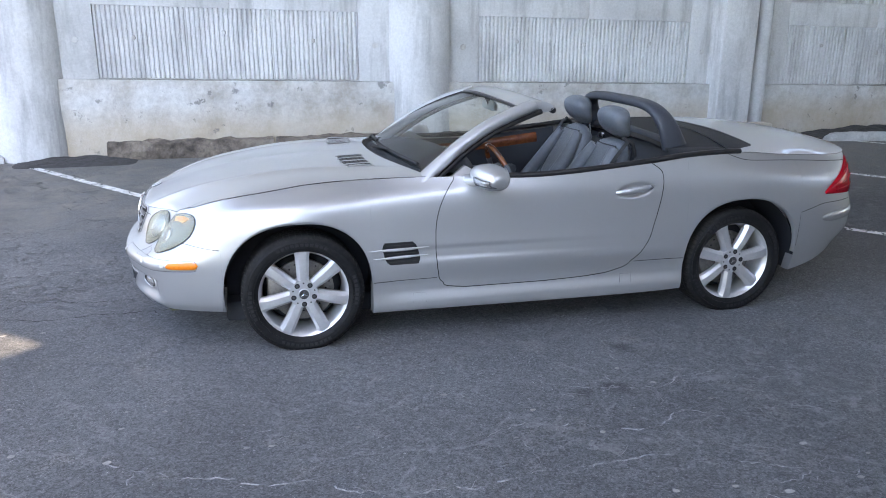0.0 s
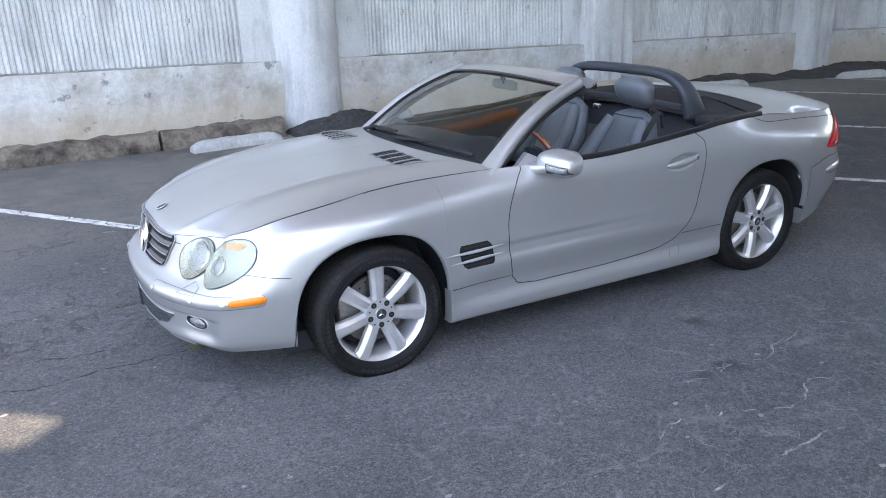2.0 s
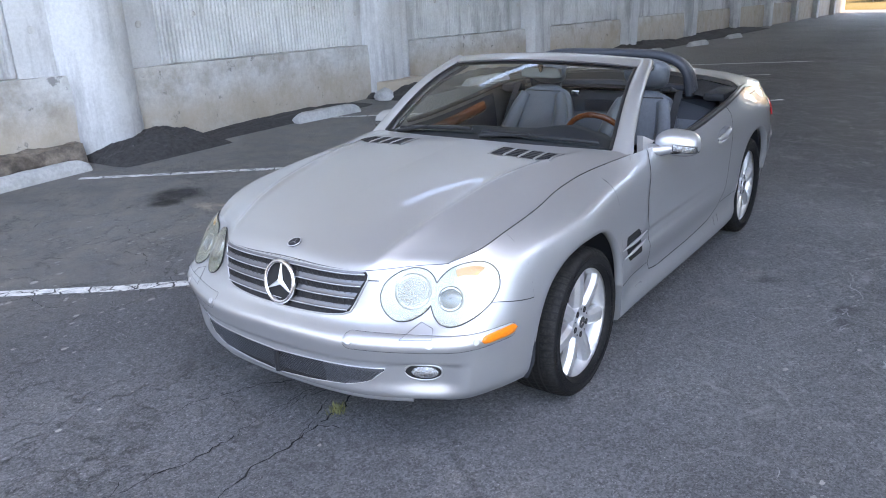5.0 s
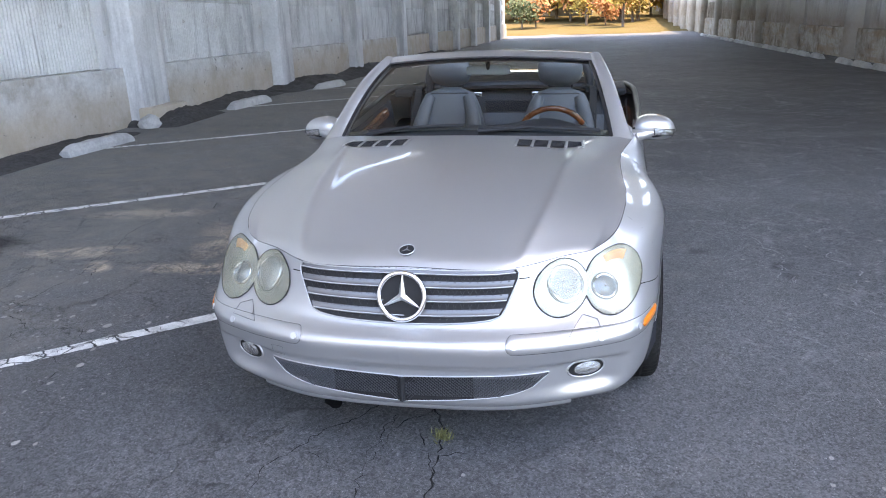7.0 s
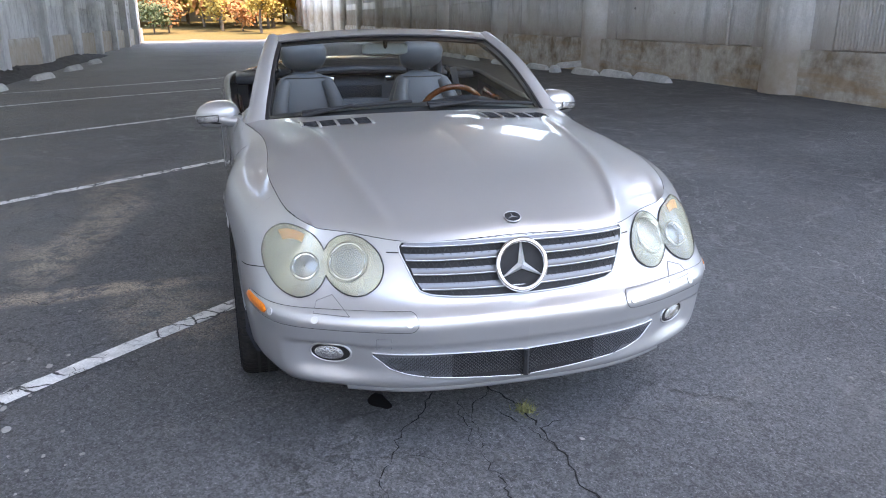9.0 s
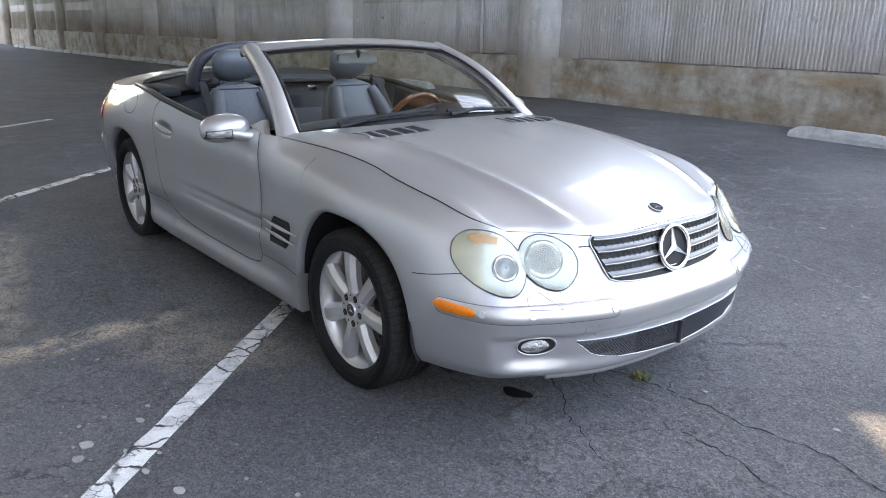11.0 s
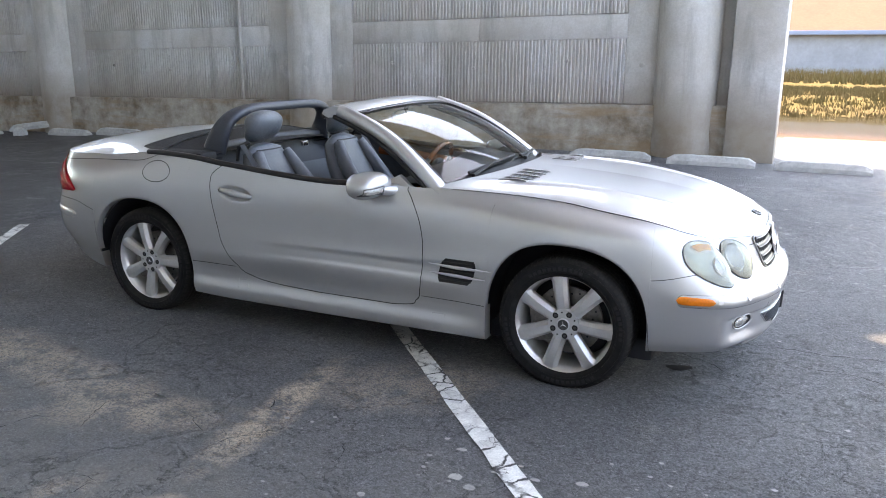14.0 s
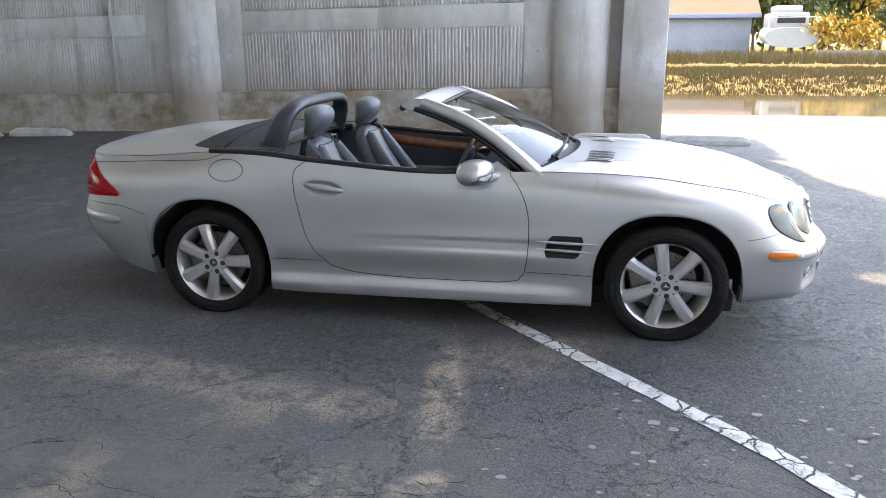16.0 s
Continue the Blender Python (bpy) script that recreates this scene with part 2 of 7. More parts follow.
    # dried mud and sand left by water and wheels: (x, y, half length, half width, turn, strength)
    for cx, cy, rx, ry, turn, force, grit in ((1.02, 1.66, 0.62, 0.115, 95, 1.1, 0.10), (2.15, 1.80, 0.95, 0.20, -12, 0.66, 0.05), (1.60, 1.98, 0.55, 0.17, 20, 0.5, 0.05),
                                        (3.2, 1.75, 0.9, 0.28, 8, 0.4, 0.05), (0.95, 2.50, 0.13, 0.09, 40, 1.1, 0.7), (1.22, 2.8, 0.13, 0.42, 15, 0.9, 0.3), (0.62, 1.2, 0.5, 0.3, 30, 0.5, 0.05), (2.2, 2.9, 0.15, 0.5, 10, 0.6, 0.3)):
        mp = nt.nodes.new("ShaderNodeMapping")
        mp.vector_type = "TEXTURE"
        mp.inputs["Location"].default_value = (cx, cy, 0)
        mp.inputs["Rotation"].default_value = (0, 0, radians(turn))
        mp.inputs["Scale"].default_value = (rx, ry, 50)
        wv = nt.nodes.new("ShaderNodeVectorMath")
        wv.operation = "MULTIPLY_ADD"
        wv.inputs[1].default_value = (0.22, 0.22, 0.0)
        L(wob.outputs["Color"], wv.inputs[0])
        L(pos, wv.inputs[2])
        sh = nt.nodes.new("ShaderNodeVectorMath")
        sh.operation = "SUBTRACT"
        sh.inputs[1].default_value = (0.11, 0.11, 0.0)
        L(wv.outputs[0], sh.inputs[0])
        L(sh.outputs[0], mp.inputs["Vector"])
        ln = nt.nodes.new("ShaderNodeVectorMath")
        ln.operation = "LENGTH"
        L(mp.outputs[0], ln.inputs[0])
        f = mul(mr(ln.outputs["Value"], 1.15, 0.55, 0, force), mr(agg.outputs[0], 0.46, 0.51, grit, 1.0))
        f = mul(f, mr(brk.outputs[0], 0.40, 0.54, 0.05, 1.0))
        col = mix(mul(f, 0.85), col, (0.62, 0.50, 0.375))
    # damp dark stains: (x, y, radius, strength)
    for cx, cy, rad, force in ((1.28, 3.62, 0.30, 0.85), (1.05, 3.46, 0.16, 0.85), (1.36, -1.70, 0.09, 0.4), (1.20, -1.72, 0.06, 0.4), (1.66, -1.24, 0.08, 0.4)):
        far = nt.nodes.new("ShaderNodeVectorMath")
        far.operation = "DISTANCE"
        far.inputs[1].default_value = (cx, cy, 0)
        flat = nt.nodes.new("ShaderNodeVectorMath")
        flat.operation = "MULTIPLY_ADD"
        flat.inputs[1].default_value = (0.3, 0.3, 0.0)
        L(wob.outputs["Color"], flat.inputs[0])
        L(pos, flat.inputs[2])
        back = nt.nodes.new("ShaderNodeVectorMath")
        back.operation = "SUBTRACT"
        back.inputs[1].default_value = (0.15, 0.15, 0.0)
        L(flat.outputs[0], back.inputs[0])
        L(back.outputs[0], far.inputs[0])
        f = mul(mr(far.outputs["Value"], rad, 0.5 * rad, 0, force), mr(brk.outputs[0], 0.36, 0.46, 0.35, 1.0))
        col = mix(f, col, (0.016, 0.016, 0.018))
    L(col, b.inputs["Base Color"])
    L(mr(mid.outputs[0], 0.35, 0.7, 0.60, 0.85), b.inputs["Roughness"])
    bp = N("ShaderNodeBump", Strength=1.0, Distance=0.010)
    L(height, bp.inputs["Height"])
    L(bp.outputs[0], b.inputs["Normal"])
    return m


ASPHALT = asphalt_material()
LINEM = material("road_paint", (0.68, 0.68, 0.66), 0.7, grain=0.18, grain_scale=120.0, stain=0.55, stain_scale=9.0, color2=(0.22, 0.22, 0.22), bump=0.3, bump_scale=150.0)


def crazed(m, scale, width, dark, lo=0.3, hi=0.5):
    """Thin dark cracks laid over a material's colour."""
    nt = m.node_tree
    b = nt.nodes["Principled BSDF"]
    src = b.inputs["Base Color"].links[0].from_socket
    pos = nt.nodes["Geometry"].outputs["Position"]
    wob = nt.nodes.new("ShaderNodeTexNoise")
    wob.inputs["Scale"].default_value, wob.inputs["Detail"].default_value = scale * 0.8, 8.0
    va = nt.nodes.new("ShaderNodeVectorMath")
    va.operation = "MULTIPLY_ADD"
    va.inputs[1].default_value = (1.2 / scale,) * 3
    vo = nt.nodes.new("ShaderNodeTexVoronoi")
    vo.feature = "DISTANCE_TO_EDGE"
    vo.inputs["Scale"].default_value = scale
    wh = nt.nodes.new("ShaderNodeTexNoise")
    wh.inputs["Scale"].default_value = scale * 0.35
    nt.links.new(pos, wob.inputs["Vector"])
    nt.links.new(wob.outputs["Color"], va.inputs[0])
    nt.links.new(pos, va.inputs[2])
    nt.links.new(va.outputs[0], vo.inputs["Vector"])
    nt.links.new(pos, wh.inputs["Vector"])
    r1, r2 = nt.nodes.new("ShaderNodeMapRange"), nt.nodes.new("ShaderNodeMapRange")
    for r, q in ((r1, (width * 0.35, width, 1, 0)), (r2, (lo, hi, 0, 1))):
        for k, v in zip(("From Min", "From Max", "To Min", "To Max"), q):
            r.inputs[k].default_value = v
    nt.links.new(vo.outputs["Distance"], r1.inputs["Value"])
    nt.links.new(wh.outputs[0], r2.inputs["Value"])
    ml = nt.nodes.new("ShaderNodeMath")
    ml.operation = "MULTIPLY"
    nt.links.new(r1.outputs[0], ml.inputs[0])
    nt.links.new(r2.outputs[0], ml.inputs[1])
    mx = nt.nodes.new("ShaderNodeMix")
    mx.data_type = "RGBA"
    nt.links.new(ml.outputs[0], mx.inputs[0])
    nt.links.new(src, mx.inputs[6])
    mx.inputs[7].default_value = (*dark, 1)
    nt.links.new(mx.outputs[2], b.inputs["Base Color"])
    return m


crazed(LINEM, 8.0, 0.062, (0.03, 0.03, 0.032), 0.42, 0.48)
crazed(LINEM, 26.0, 0.05, (0.09, 0.09, 0.09), 0.52, 0.60)
CONCRETE = material("concrete", (0.60, 0.60, 0.60), 0.85, grain=0.10, grain_scale=30.0, stain=0.75, stain_scale=0.9, color2=(0.38, 0.378, 0.376), bump=0.35, bump_scale=60.0)
PLINTHS = material("brown_stained_concrete", (0.40, 0.365, 0.32), 0.9, grain=0.16, grain_scale=10.0, stain=0.95, stain_scale=2.6, color2=(0.17, 0.125, 0.085), bump=0.45, bump_scale=35.0)
DECKM = material("deck_concrete", (0.50, 0.46, 0.40), 0.9, grain=0.12, grain_scale=6.0, stain=0.7, stain_scale=0.5)
PLINTHM = material("stained_concrete", (0.54, 0.535, 0.52), 0.88, grain=0.14, grain_scale=14.0, stain=0.9, stain_scale=2.2, color2=(0.33, 0.295, 0.255), bump=0.4, bump_scale=40.0)
STOPM = material("wheel_stop_concrete", (0.45, 0.45, 0.44), 0.85, grain=0.14, grain_scale=25.0, stain=0.6, stain_scale=4.0, bump=0.4, bump_scale=80.0)
DIRT = material("dark_dirt", (0.045, 0.043, 0.043), 0.95, grain=0.35, grain_scale=20.0, bump=0.8, bump_scale=25.0)


def masked_tint(m, tint, amount, z_top=None, soft=0.25, y_below=None, scale=(1.0, 1.0, 1.0), lo=0.45, hi=0.6, freq=2.0):
    """Old dirt and other tints over a material: a ragged tide line above the floor (z_top), or streaks and blotches of
    stretched noise.
    """
    nt = m.node_tree
    b = nt.nodes["Principled BSDF"]
    src = b.inputs["Base Color"].links[0].from_socket
    pos = nt.nodes["Geometry"].outputs["Position"]
    mp = nt.nodes.new("ShaderNodeMapping")
    mp.inputs["Scale"].default_value = scale
    ns = nt.nodes.new("ShaderNodeTexNoise")
    ns.inputs["Scale"].default_value, ns.inputs["Detail"].default_value, ns.inputs["Roughness"].default_value = freq, 7.0, 0.65
    sep = nt.nodes.new("ShaderNodeSeparateXYZ")
    nt.links.new(pos, mp.inputs["Vector"])
    nt.links.new(mp.outputs[0], ns.inputs["Vector"])
    nt.links.new(pos, sep.inputs[0])

    def rng(sock, a, c, d, e):
        r = nt.nodes.new("ShaderNodeMapRange")
        for k, v in zip(("From Min", "From Max", "To Min", "To Max"), (a, c, d, e)):
            r.inputs[k].default_value = v
        nt.links.new(sock, r.inputs["Value"])
        return r.outputs[0]

    def op(kind, u, v):
        n = nt.nodes.new("ShaderNodeMath")
        n.operation = kind
        for i, w in enumerate((u, v)):
            if isinstance(w, (int, float)):
                n.inputs[i].default_value = w
            else:
                nt.links.new(w, n.inputs[i])
        return n.outputs[0]

    if z_top is None:
        f = rng(ns.outputs[0], lo, hi, 0.0, amount)
    else:
        edge = op("MULTIPLY_ADD", ns.outputs[0], 0.55)
        edge.node.inputs[2].default_value = -0.27
        f = rng(op("ADD", sep.outputs[2], edge), z_top + soft, z_top - soft, 0.0, amount)
        f = op("MULTIPLY", f, rng(ns.outputs[0], 0.3, 0.6, 0.55, 1.0))
    if y_below is not None:
        f = op("MULTIPLY", f, rng(sep.outputs[1], y_below, y_below - 0.2, 0.0, 1.0))
    mx = nt.nodes.new("ShaderNodeMix")
    mx.data_type = "RGBA"
    nt.links.new(f, mx.inputs[0])
    nt.links.new(src, mx.inputs[6])
    mx.inputs[7].default_value = (*tint, 1)
    nt.links.new(mx.outputs[2], b.inputs["Base Color"])
    return m


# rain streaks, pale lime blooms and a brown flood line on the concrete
masked_tint(CONCRETE, (0.20, 0.20, 0.20), 0.55, scale=(1.0, 1.0, 0.16), lo=0.50, hi=0.66, freq=3.2)
masked_tint(CONCRETE, (0.62, 0.62, 0.61), 0.65, scale=(1.0, 1.0, 0.6), lo=0.60, hi=0.66, freq=1.7)
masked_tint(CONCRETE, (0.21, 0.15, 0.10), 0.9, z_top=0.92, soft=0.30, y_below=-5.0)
# browner, darker blotches over the concrete south of y -5
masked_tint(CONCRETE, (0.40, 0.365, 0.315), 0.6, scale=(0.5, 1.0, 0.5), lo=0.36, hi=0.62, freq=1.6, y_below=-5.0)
masked_tint(PLINTHS, (0.30, 0.20, 0.115), 0.6, scale=(0.25, 1.0, 1.6), lo=0.50, hi=0.62, freq=2.6)
masked_tint(PLINTHM, (0.46, 0.375, 0.275), 0.75, z_top=0.50, soft=0.16)
masked_tint(PLINTHM, (0.15, 0.145, 0.14), 0.7, lo=0.63, hi=0.68, freq=5.0)


# ---- mesh helpers ----
def mesh_part(name, verts, faces, mat, parent=None, label="", smooth=True, sharp=None):
    me = bpy.data.meshes.new(name)
    me.from_pydata([tuple(v) for v in verts], [], faces)
    me.materials.append(mat)
    if smooth:
        me.polygons.foreach_set("use_smooth", [True] * len(me.polygons))
        if sharp:
            me.set_sharp_from_angle(angle=radians(sharp))
    ob = new(name, me)
    if parent is not None:
        ob.parent = parent
    if label:
        tagged(ob, label)
    return ob


def part(name, bm, mat, parent=None, label="", smooth=False, sharp=35):
    me = bpy.data.meshes.new(name)
    bm.normal_update()
    bm.to_mesh(me)
    bm.free()
    me.materials.append(mat)
    if smooth:
        me.polygons.foreach_set("use_smooth", [True] * len(me.polygons))
        me.set_sharp_from_angle(angle=radians(sharp))
    ob = new(name, me)
    if parent is not None:
        ob.parent = parent
    if label:
        tagged(ob, label)
    return ob


def empty(name, at=(0, 0, 0)):
    ob = new(name)
    ob.location = at
    return ob


def box_bm(bm, lo, hi, bevel=0.0, m=None):
    g = bmesh.ops.create_cube(bm, size=1.0)
    vs = g["verts"]
    for v in vs:
        v.co = Vector([lo[i] + (v.co[i] + 0.5) * (hi[i] - lo[i]) for i in range(3)])
    if bevel:
        es = list({e for v in vs for e in v.link_edges})
        out = bmesh.ops.bevel(bm, geom=es, offset=bevel, segments=2, affect="EDGES", profile=0.5)
        vs = list({v for f in out["faces"] for v in f.verts} | {v for v in vs if v.is_valid})
    if m is not None:
        bmesh.ops.transform(bm, matrix=m, verts=vs)
    return vs


def box(name, lo, hi, mat, parent=None, bevel=0.01, label="", m=None):
    bm = bmesh.new()
    box_bm(bm, lo, hi, bevel, m)
    return part(name, bm, mat, parent, label, smooth=bevel > 0)


def cyl(name, a, b, r, mat, parent=None, seg=20, label="", r2=None, caps=True):
    a, b = Vector(a), Vector(b)
    r2 = r if r2 is None else r2
    q = (b - a).to_track_quat("Z", "Y")
    vs, fs = [], []
    for p, rr in ((a, r), (b, r2)):
        for i in range(seg):
            t = 2 * math.pi * i / seg
            vs.append(p + q @ Vector((rr * math.cos(t), rr * math.sin(t), 0)))
    for i in range(seg):
        j = (i + 1) % seg
        fs.append((i, j, seg + j, seg + i))
    if caps:
        fs += [tuple(range(seg))[::-1], tuple(range(seg, 2 * seg))]
    return mesh_part(name, vs, fs, mat, parent, label, sharp=40)


def tube_data(path, radii, seg=10, flat=1.0, up=(0, 0, 1), caps=True):
    """A tube along a path; radii one a point; flat squeezes it along up."""
    pts = [Vector(p) for p in path]
    vs, fs = [], []
    n = len(pts)
    for i, p in enumerate(pts):
        d = (pts[min(i + 1, n - 1)] - pts[max(i - 1, 0)]).normalized()
        s = d.cross(Vector(up))
        s = s.normalized() if s.length > 1e-5 else Vector((0, 1, 0))
        w = s.cross(d).normalized()
        r = radii[i] if hasattr(radii, "__len__") else radii
        for k in range(seg):
            a = 2 * math.pi * k / seg
            vs.append(p + s * (r * math.cos(a)) + w * (r * flat * math.sin(a)))
    for i in range(n - 1):
        for k in range(seg):
            j = (k + 1) % seg
            fs.append((i * seg + k, i * seg + j, (i + 1) * seg + j, (i + 1) * seg + k))
    if caps:
        fs += [tuple(range(seg)), tuple(range((n - 1) * seg, n * seg))[::-1]]
    return vs, fs


def tube(name, path, radii, mat, parent=None, seg=10, flat=1.0, label="", up=(0, 0, 1)):
    vs, fs = tube_data(path, radii, seg, flat, up)
    return mesh_part(name, vs, fs, mat, parent, label, sharp=60)


def grid_faces(nu, nv, flip=False, wrap_u=False, base=0):
    fs = []
    for i in range(nu if wrap_u else nu - 1):
        for j in range(nv - 1):
            a, b = i * nv + j, ((i + 1) % nu) * nv + j
            f = (base + a, base + b, base + b + 1, base + a + 1)
            fs.append(f[::-1] if flip else f)
    return fs


def spline(keys):
    """A smooth curve through (t, value) keys, as a function."""
    ts = np.array([k[0] for k in keys], float)
    vs = np.array([k[1:] for k in keys], float)
    m = np.zeros_like(vs)
    d = np.diff(vs, axis=0) / np.diff(ts)[:, None]
    m[0], m[-1] = d[0], d[-1]
    w = np.diff(ts)[:, None]
    m[1:-1] = (d[:-1] * w[1:] + d[1:] * w[:-1]) / (w[1:] + w[:-1])

    def f(t):
        t = min(max(t, ts[0]), ts[-1])
        i = min(int(np.searchsorted(ts, t, "right")) - 1, len(ts) - 2)
        h = ts[i + 1] - ts[i]
        s = (t - ts[i]) / h
        r = ((2 * s**3 - 3 * s**2 + 1) * vs[i] + (s**3 - 2 * s**2 + s) * h * m[i]
             + (3 * s**2 - 2 * s**3) * vs[i + 1] + (s**3 - s**2) * h * m[i + 1])
        return r if len(r) > 1 else float(r[0])
    return f


def rounded_loft(name, sections, mat, parent=None, label="", power=3.0, seg=28, axis_u=(0, 1, 0)):
    """Superellipse rings along a spine: (centre, half width along axis_u, half depth, depth direction)."""
    vs, fs = [], []
    au = Vector(axis_u).normalized()
    for c, hw, hd, dd in sections:
        c, dd = Vector(c), Vector(dd).normalized()
        for k in range(seg):
            a = 2 * math.pi * k / seg
            ca, sa = math.cos(a), math.sin(a)
            x = math.copysign(abs(ca) ** (2 / power), ca) * hw
            y = math.copysign(abs(sa) ** (2 / power), sa) * hd
            vs.append(c + au * x + dd * y)
    n = len(sections)
    for i in range(n - 1):
        for k in range(seg):
            j = (k + 1) % seg
            fs.append((i * seg + k, i * seg + j, (i + 1) * seg + j, (i + 1) * seg + k))
    fs += [tuple(range(seg))[::-1], tuple(range((n - 1) * seg, n * seg))]
    ob = mesh_part(name, vs, fs, mat, parent, label, sharp=70)
    bm = bmesh.new()
    bm.from_mesh(ob.data)
    bmesh.ops.recalc_face_normals(bm, faces=bm.faces)
    bm.to_mesh(ob.data)
    bm.free()
    return ob


def smooth01(t):
    t = min(max(t, 0.0), 1.0)
    return t * t * (3 - 2 * t)


# ---- ground: a gently dished car park that falls away along the underpass ----
BASE = 0.0


def gz(x, y):
    z = BASE + 0.13 * smooth01((-y - 1.2) / 5) * (1 - smooth01((x - 1) / 16))
    z -= 0.020 * math.exp(-((x - 1.3) / 2.0) ** 2 - (y / 1.6) ** 2)
    z -= 0.024 * max(0.0, min(x, 60.0) - 8.0) * smooth01((x - 8) / 5)
    return z


def axis_steps(lo, hi, far):
    a = list(np.arange(lo, hi + 1e-6, 0.4))
    s, p, q = 0.6, lo, hi
    while p > -far:
        p -= s
        q += s
        a += [p, q]
        s *= 1.35
    return sorted(a)


def build_ground():
    xs, ys = axis_steps(-8, 16, 420), axis_steps(-12, 8, 420)
    vs, fs = [], []
    for x in xs:
        for y in ys:
            z = gz(x, y)
            if y < -10.8:
                z = min(z, BASE) - 0.35 * smooth01((-y - 10.8) / 1.2)
            vs.append((x, y, z))
    fs = grid_faces(len(xs), len(ys))
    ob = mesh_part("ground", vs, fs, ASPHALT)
    return tagged(ob, "cracked dark grey asphalt car park with light grit", "ground", kind="structure")


build_ground()


def strip_on_ground(name, a, b, width, mat, lift=0.004, n=14, ragged=0.006):
    a, b = Vector((*a, 0)), Vector((*b, 0))
    d = (b - a).normalized()
    s = Vector((-d.y, d.x, 0))
    L = (b - a).length
    m = max(n, int(L / 0.08))
    vs = []
    for i in range(m + 1):
        p = a + d * (L * i / m)
        for sg in (-1, 1):
            q = p + s * sg * (width / 2 + ragged * noise.noise(p * 9 + Vector((0, 0, sg * 5))))
            vs.append((q.x, q.y, gz(q.x, q.y) + lift))
    fs = [(2 * i, 2 * i + 1, 2 * i + 3, 2 * i + 2)[::-1] for i in range(m)]
    ob = mesh_part(name, vs, fs, mat)
    return tagged(ob, "worn white painted parking line on asphalt", "parking line", "parking lines", "structure")


for a, b in (((-2.98, 5.60), (-0.36, 2.03)), ((-0.36, 2.03), (1.46, 0.04)), ((1.22, 5.05), (5.36, -0.36)), ((4.95, 5.15), (8.35, 0.1)), ((8.40, 5.3), (11.6, 1.0)), ((11.6, 5.2), (14.8, 0.9))):
    strip_on_ground("parking_line", a, b, 0.094, LINEM)


# ---- cracks, specks and an oil spot on the asphalt ----
CRACKM = material("crack_dark", (0.014, 0.014, 0.015), 0.95, grain=0.3, grain_scale=60.0)
SPECKM = material("old_paint_spots", (0.36, 0.35, 0.33), 0.85, grain=0.3, grain_scale=60.0, stain=0.9, stain_scale=60.0, color2=(0.14, 0.14, 0.14))
OILM = material("oil_spot", (0.008, 0.008, 0.009), 0.5, grain=0.2)
rc = random.Random(21)
CV, CF = [], []
PV, PF = [], []


def crack(points, width, branch=0.0):
    pts = []
    for (x0, y0), (x1, y1) in zip(points, points[1:]):
        n = max(2, int(math.hypot(x1 - x0, y1 - y0) / 0.022))
        for i in range(n):
            f = i / n
            p = Vector((x0 + (x1 - x0) * f, y0 + (y1 - y0) * f, 0))
            q = p * 5.0
            w = Vector((noise.noise(q), noise.noise(q + Vector((9, 4, 0))), 0)) * 0.045 + Vector((noise.noise(q * 5), noise.noise(q * 5 + Vector((3, 7, 0))), 0)) * 0.020 + Vector((noise.noise(q * 14), noise.noise(q * 14 + Vector((5, 2, 0))), 0)) * 0.010
            pts.append(p + w)
    pale = points[0][1] < -1.35
    V, F = (PV, PF) if pale else (CV, CF)
    k = len(V)
    n = len(pts)
    for i, p in enumerate(pts):
        d = pts[min(i + 1, n - 1)] - pts[max(i - 1, 0)]
        d = d.normalized() if d.length > 1e-6 else Vector((1, 0, 0))
        s = Vector((-d.y, d.x, 0)) * width * 0.5 * max(0.12, 0.6 + 0.9 * noise.noise(p * 30)) * min(1, 4 * i / n + 0.1, 4 * (n - 1 - i) / n + 0.1) * (1.5 if pale else 1.0)
        for q in (p - s, p + s):
            V.append((q.x, q.y, gz(q.x, q.y) + 0.0018))
    F.extend((k + 2 * i, k + 2 * i + 1, k + 2 * i + 3, k + 2 * i + 2)[::-1] for i in range(n - 1) if noise.noise(pts[i] * 13) > (-0.12 if pale else -0.45))
    if branch:
        for p in pts[:: max(1, int(0.18 / 0.022))]:
            if rc.random() < branch:
                a = rc.uniform(0, 6.28)
                L = rc.uniform(0.08, 0.4)
                crack([(p.x, p.y), (p.x + L * math.cos(a), p.y + L * math.sin(a))], width * 0.6)


crack([(0.4, 0.1), (-0.49, -0.02), (-0.70, -0.10), (-1.11, -0.10), (-1.38, -0.12), (-1.75, -0.07), (-2.6, -0.2), (-4.2, 0.1)], 0.009, 0.35)
crack([(-0.55, 0.10), (-0.66, 0.10), (-1.05, 0.14), (-1.3, 0.17), (-1.55, 0.21), (-2.4, 0.5), (-3.5, 0.6)], 0.008, 0.35)
crack([(-1.35, -1.6), (-0.6, -2.0), (0.3, -2.35), (1.2, -2.3), (2.2, -2.75), (3.4, -2.6)], 0.008, 0.4)
crack([(-2.6, -1.4), (-1.6, -2.2), (-0.9, -2.9), (-0.2, -3.4)], 0.007, 0.4)
crack([(0.9, -1.55), (1.5, -1.75), (2.1, -1.6), (2.7, -1.9)], 0.008, 0.5)
crack([(-2.2, -0.6), (-2.4, -1.6), (-2.2, -2.4)], 0.006, 0.4)
crack([(0.55, -2.05), (0.75, -1.93), (1.05, -1.99), (1.3, -2.1), (1.6, -2.0), (1.9, -2.2)], 0.008, 0.6)
crack([(1.0, -1.68), (1.2, -1.74), (1.36, -1.68), (1.5, -1.78)], 0.007, 0.5)
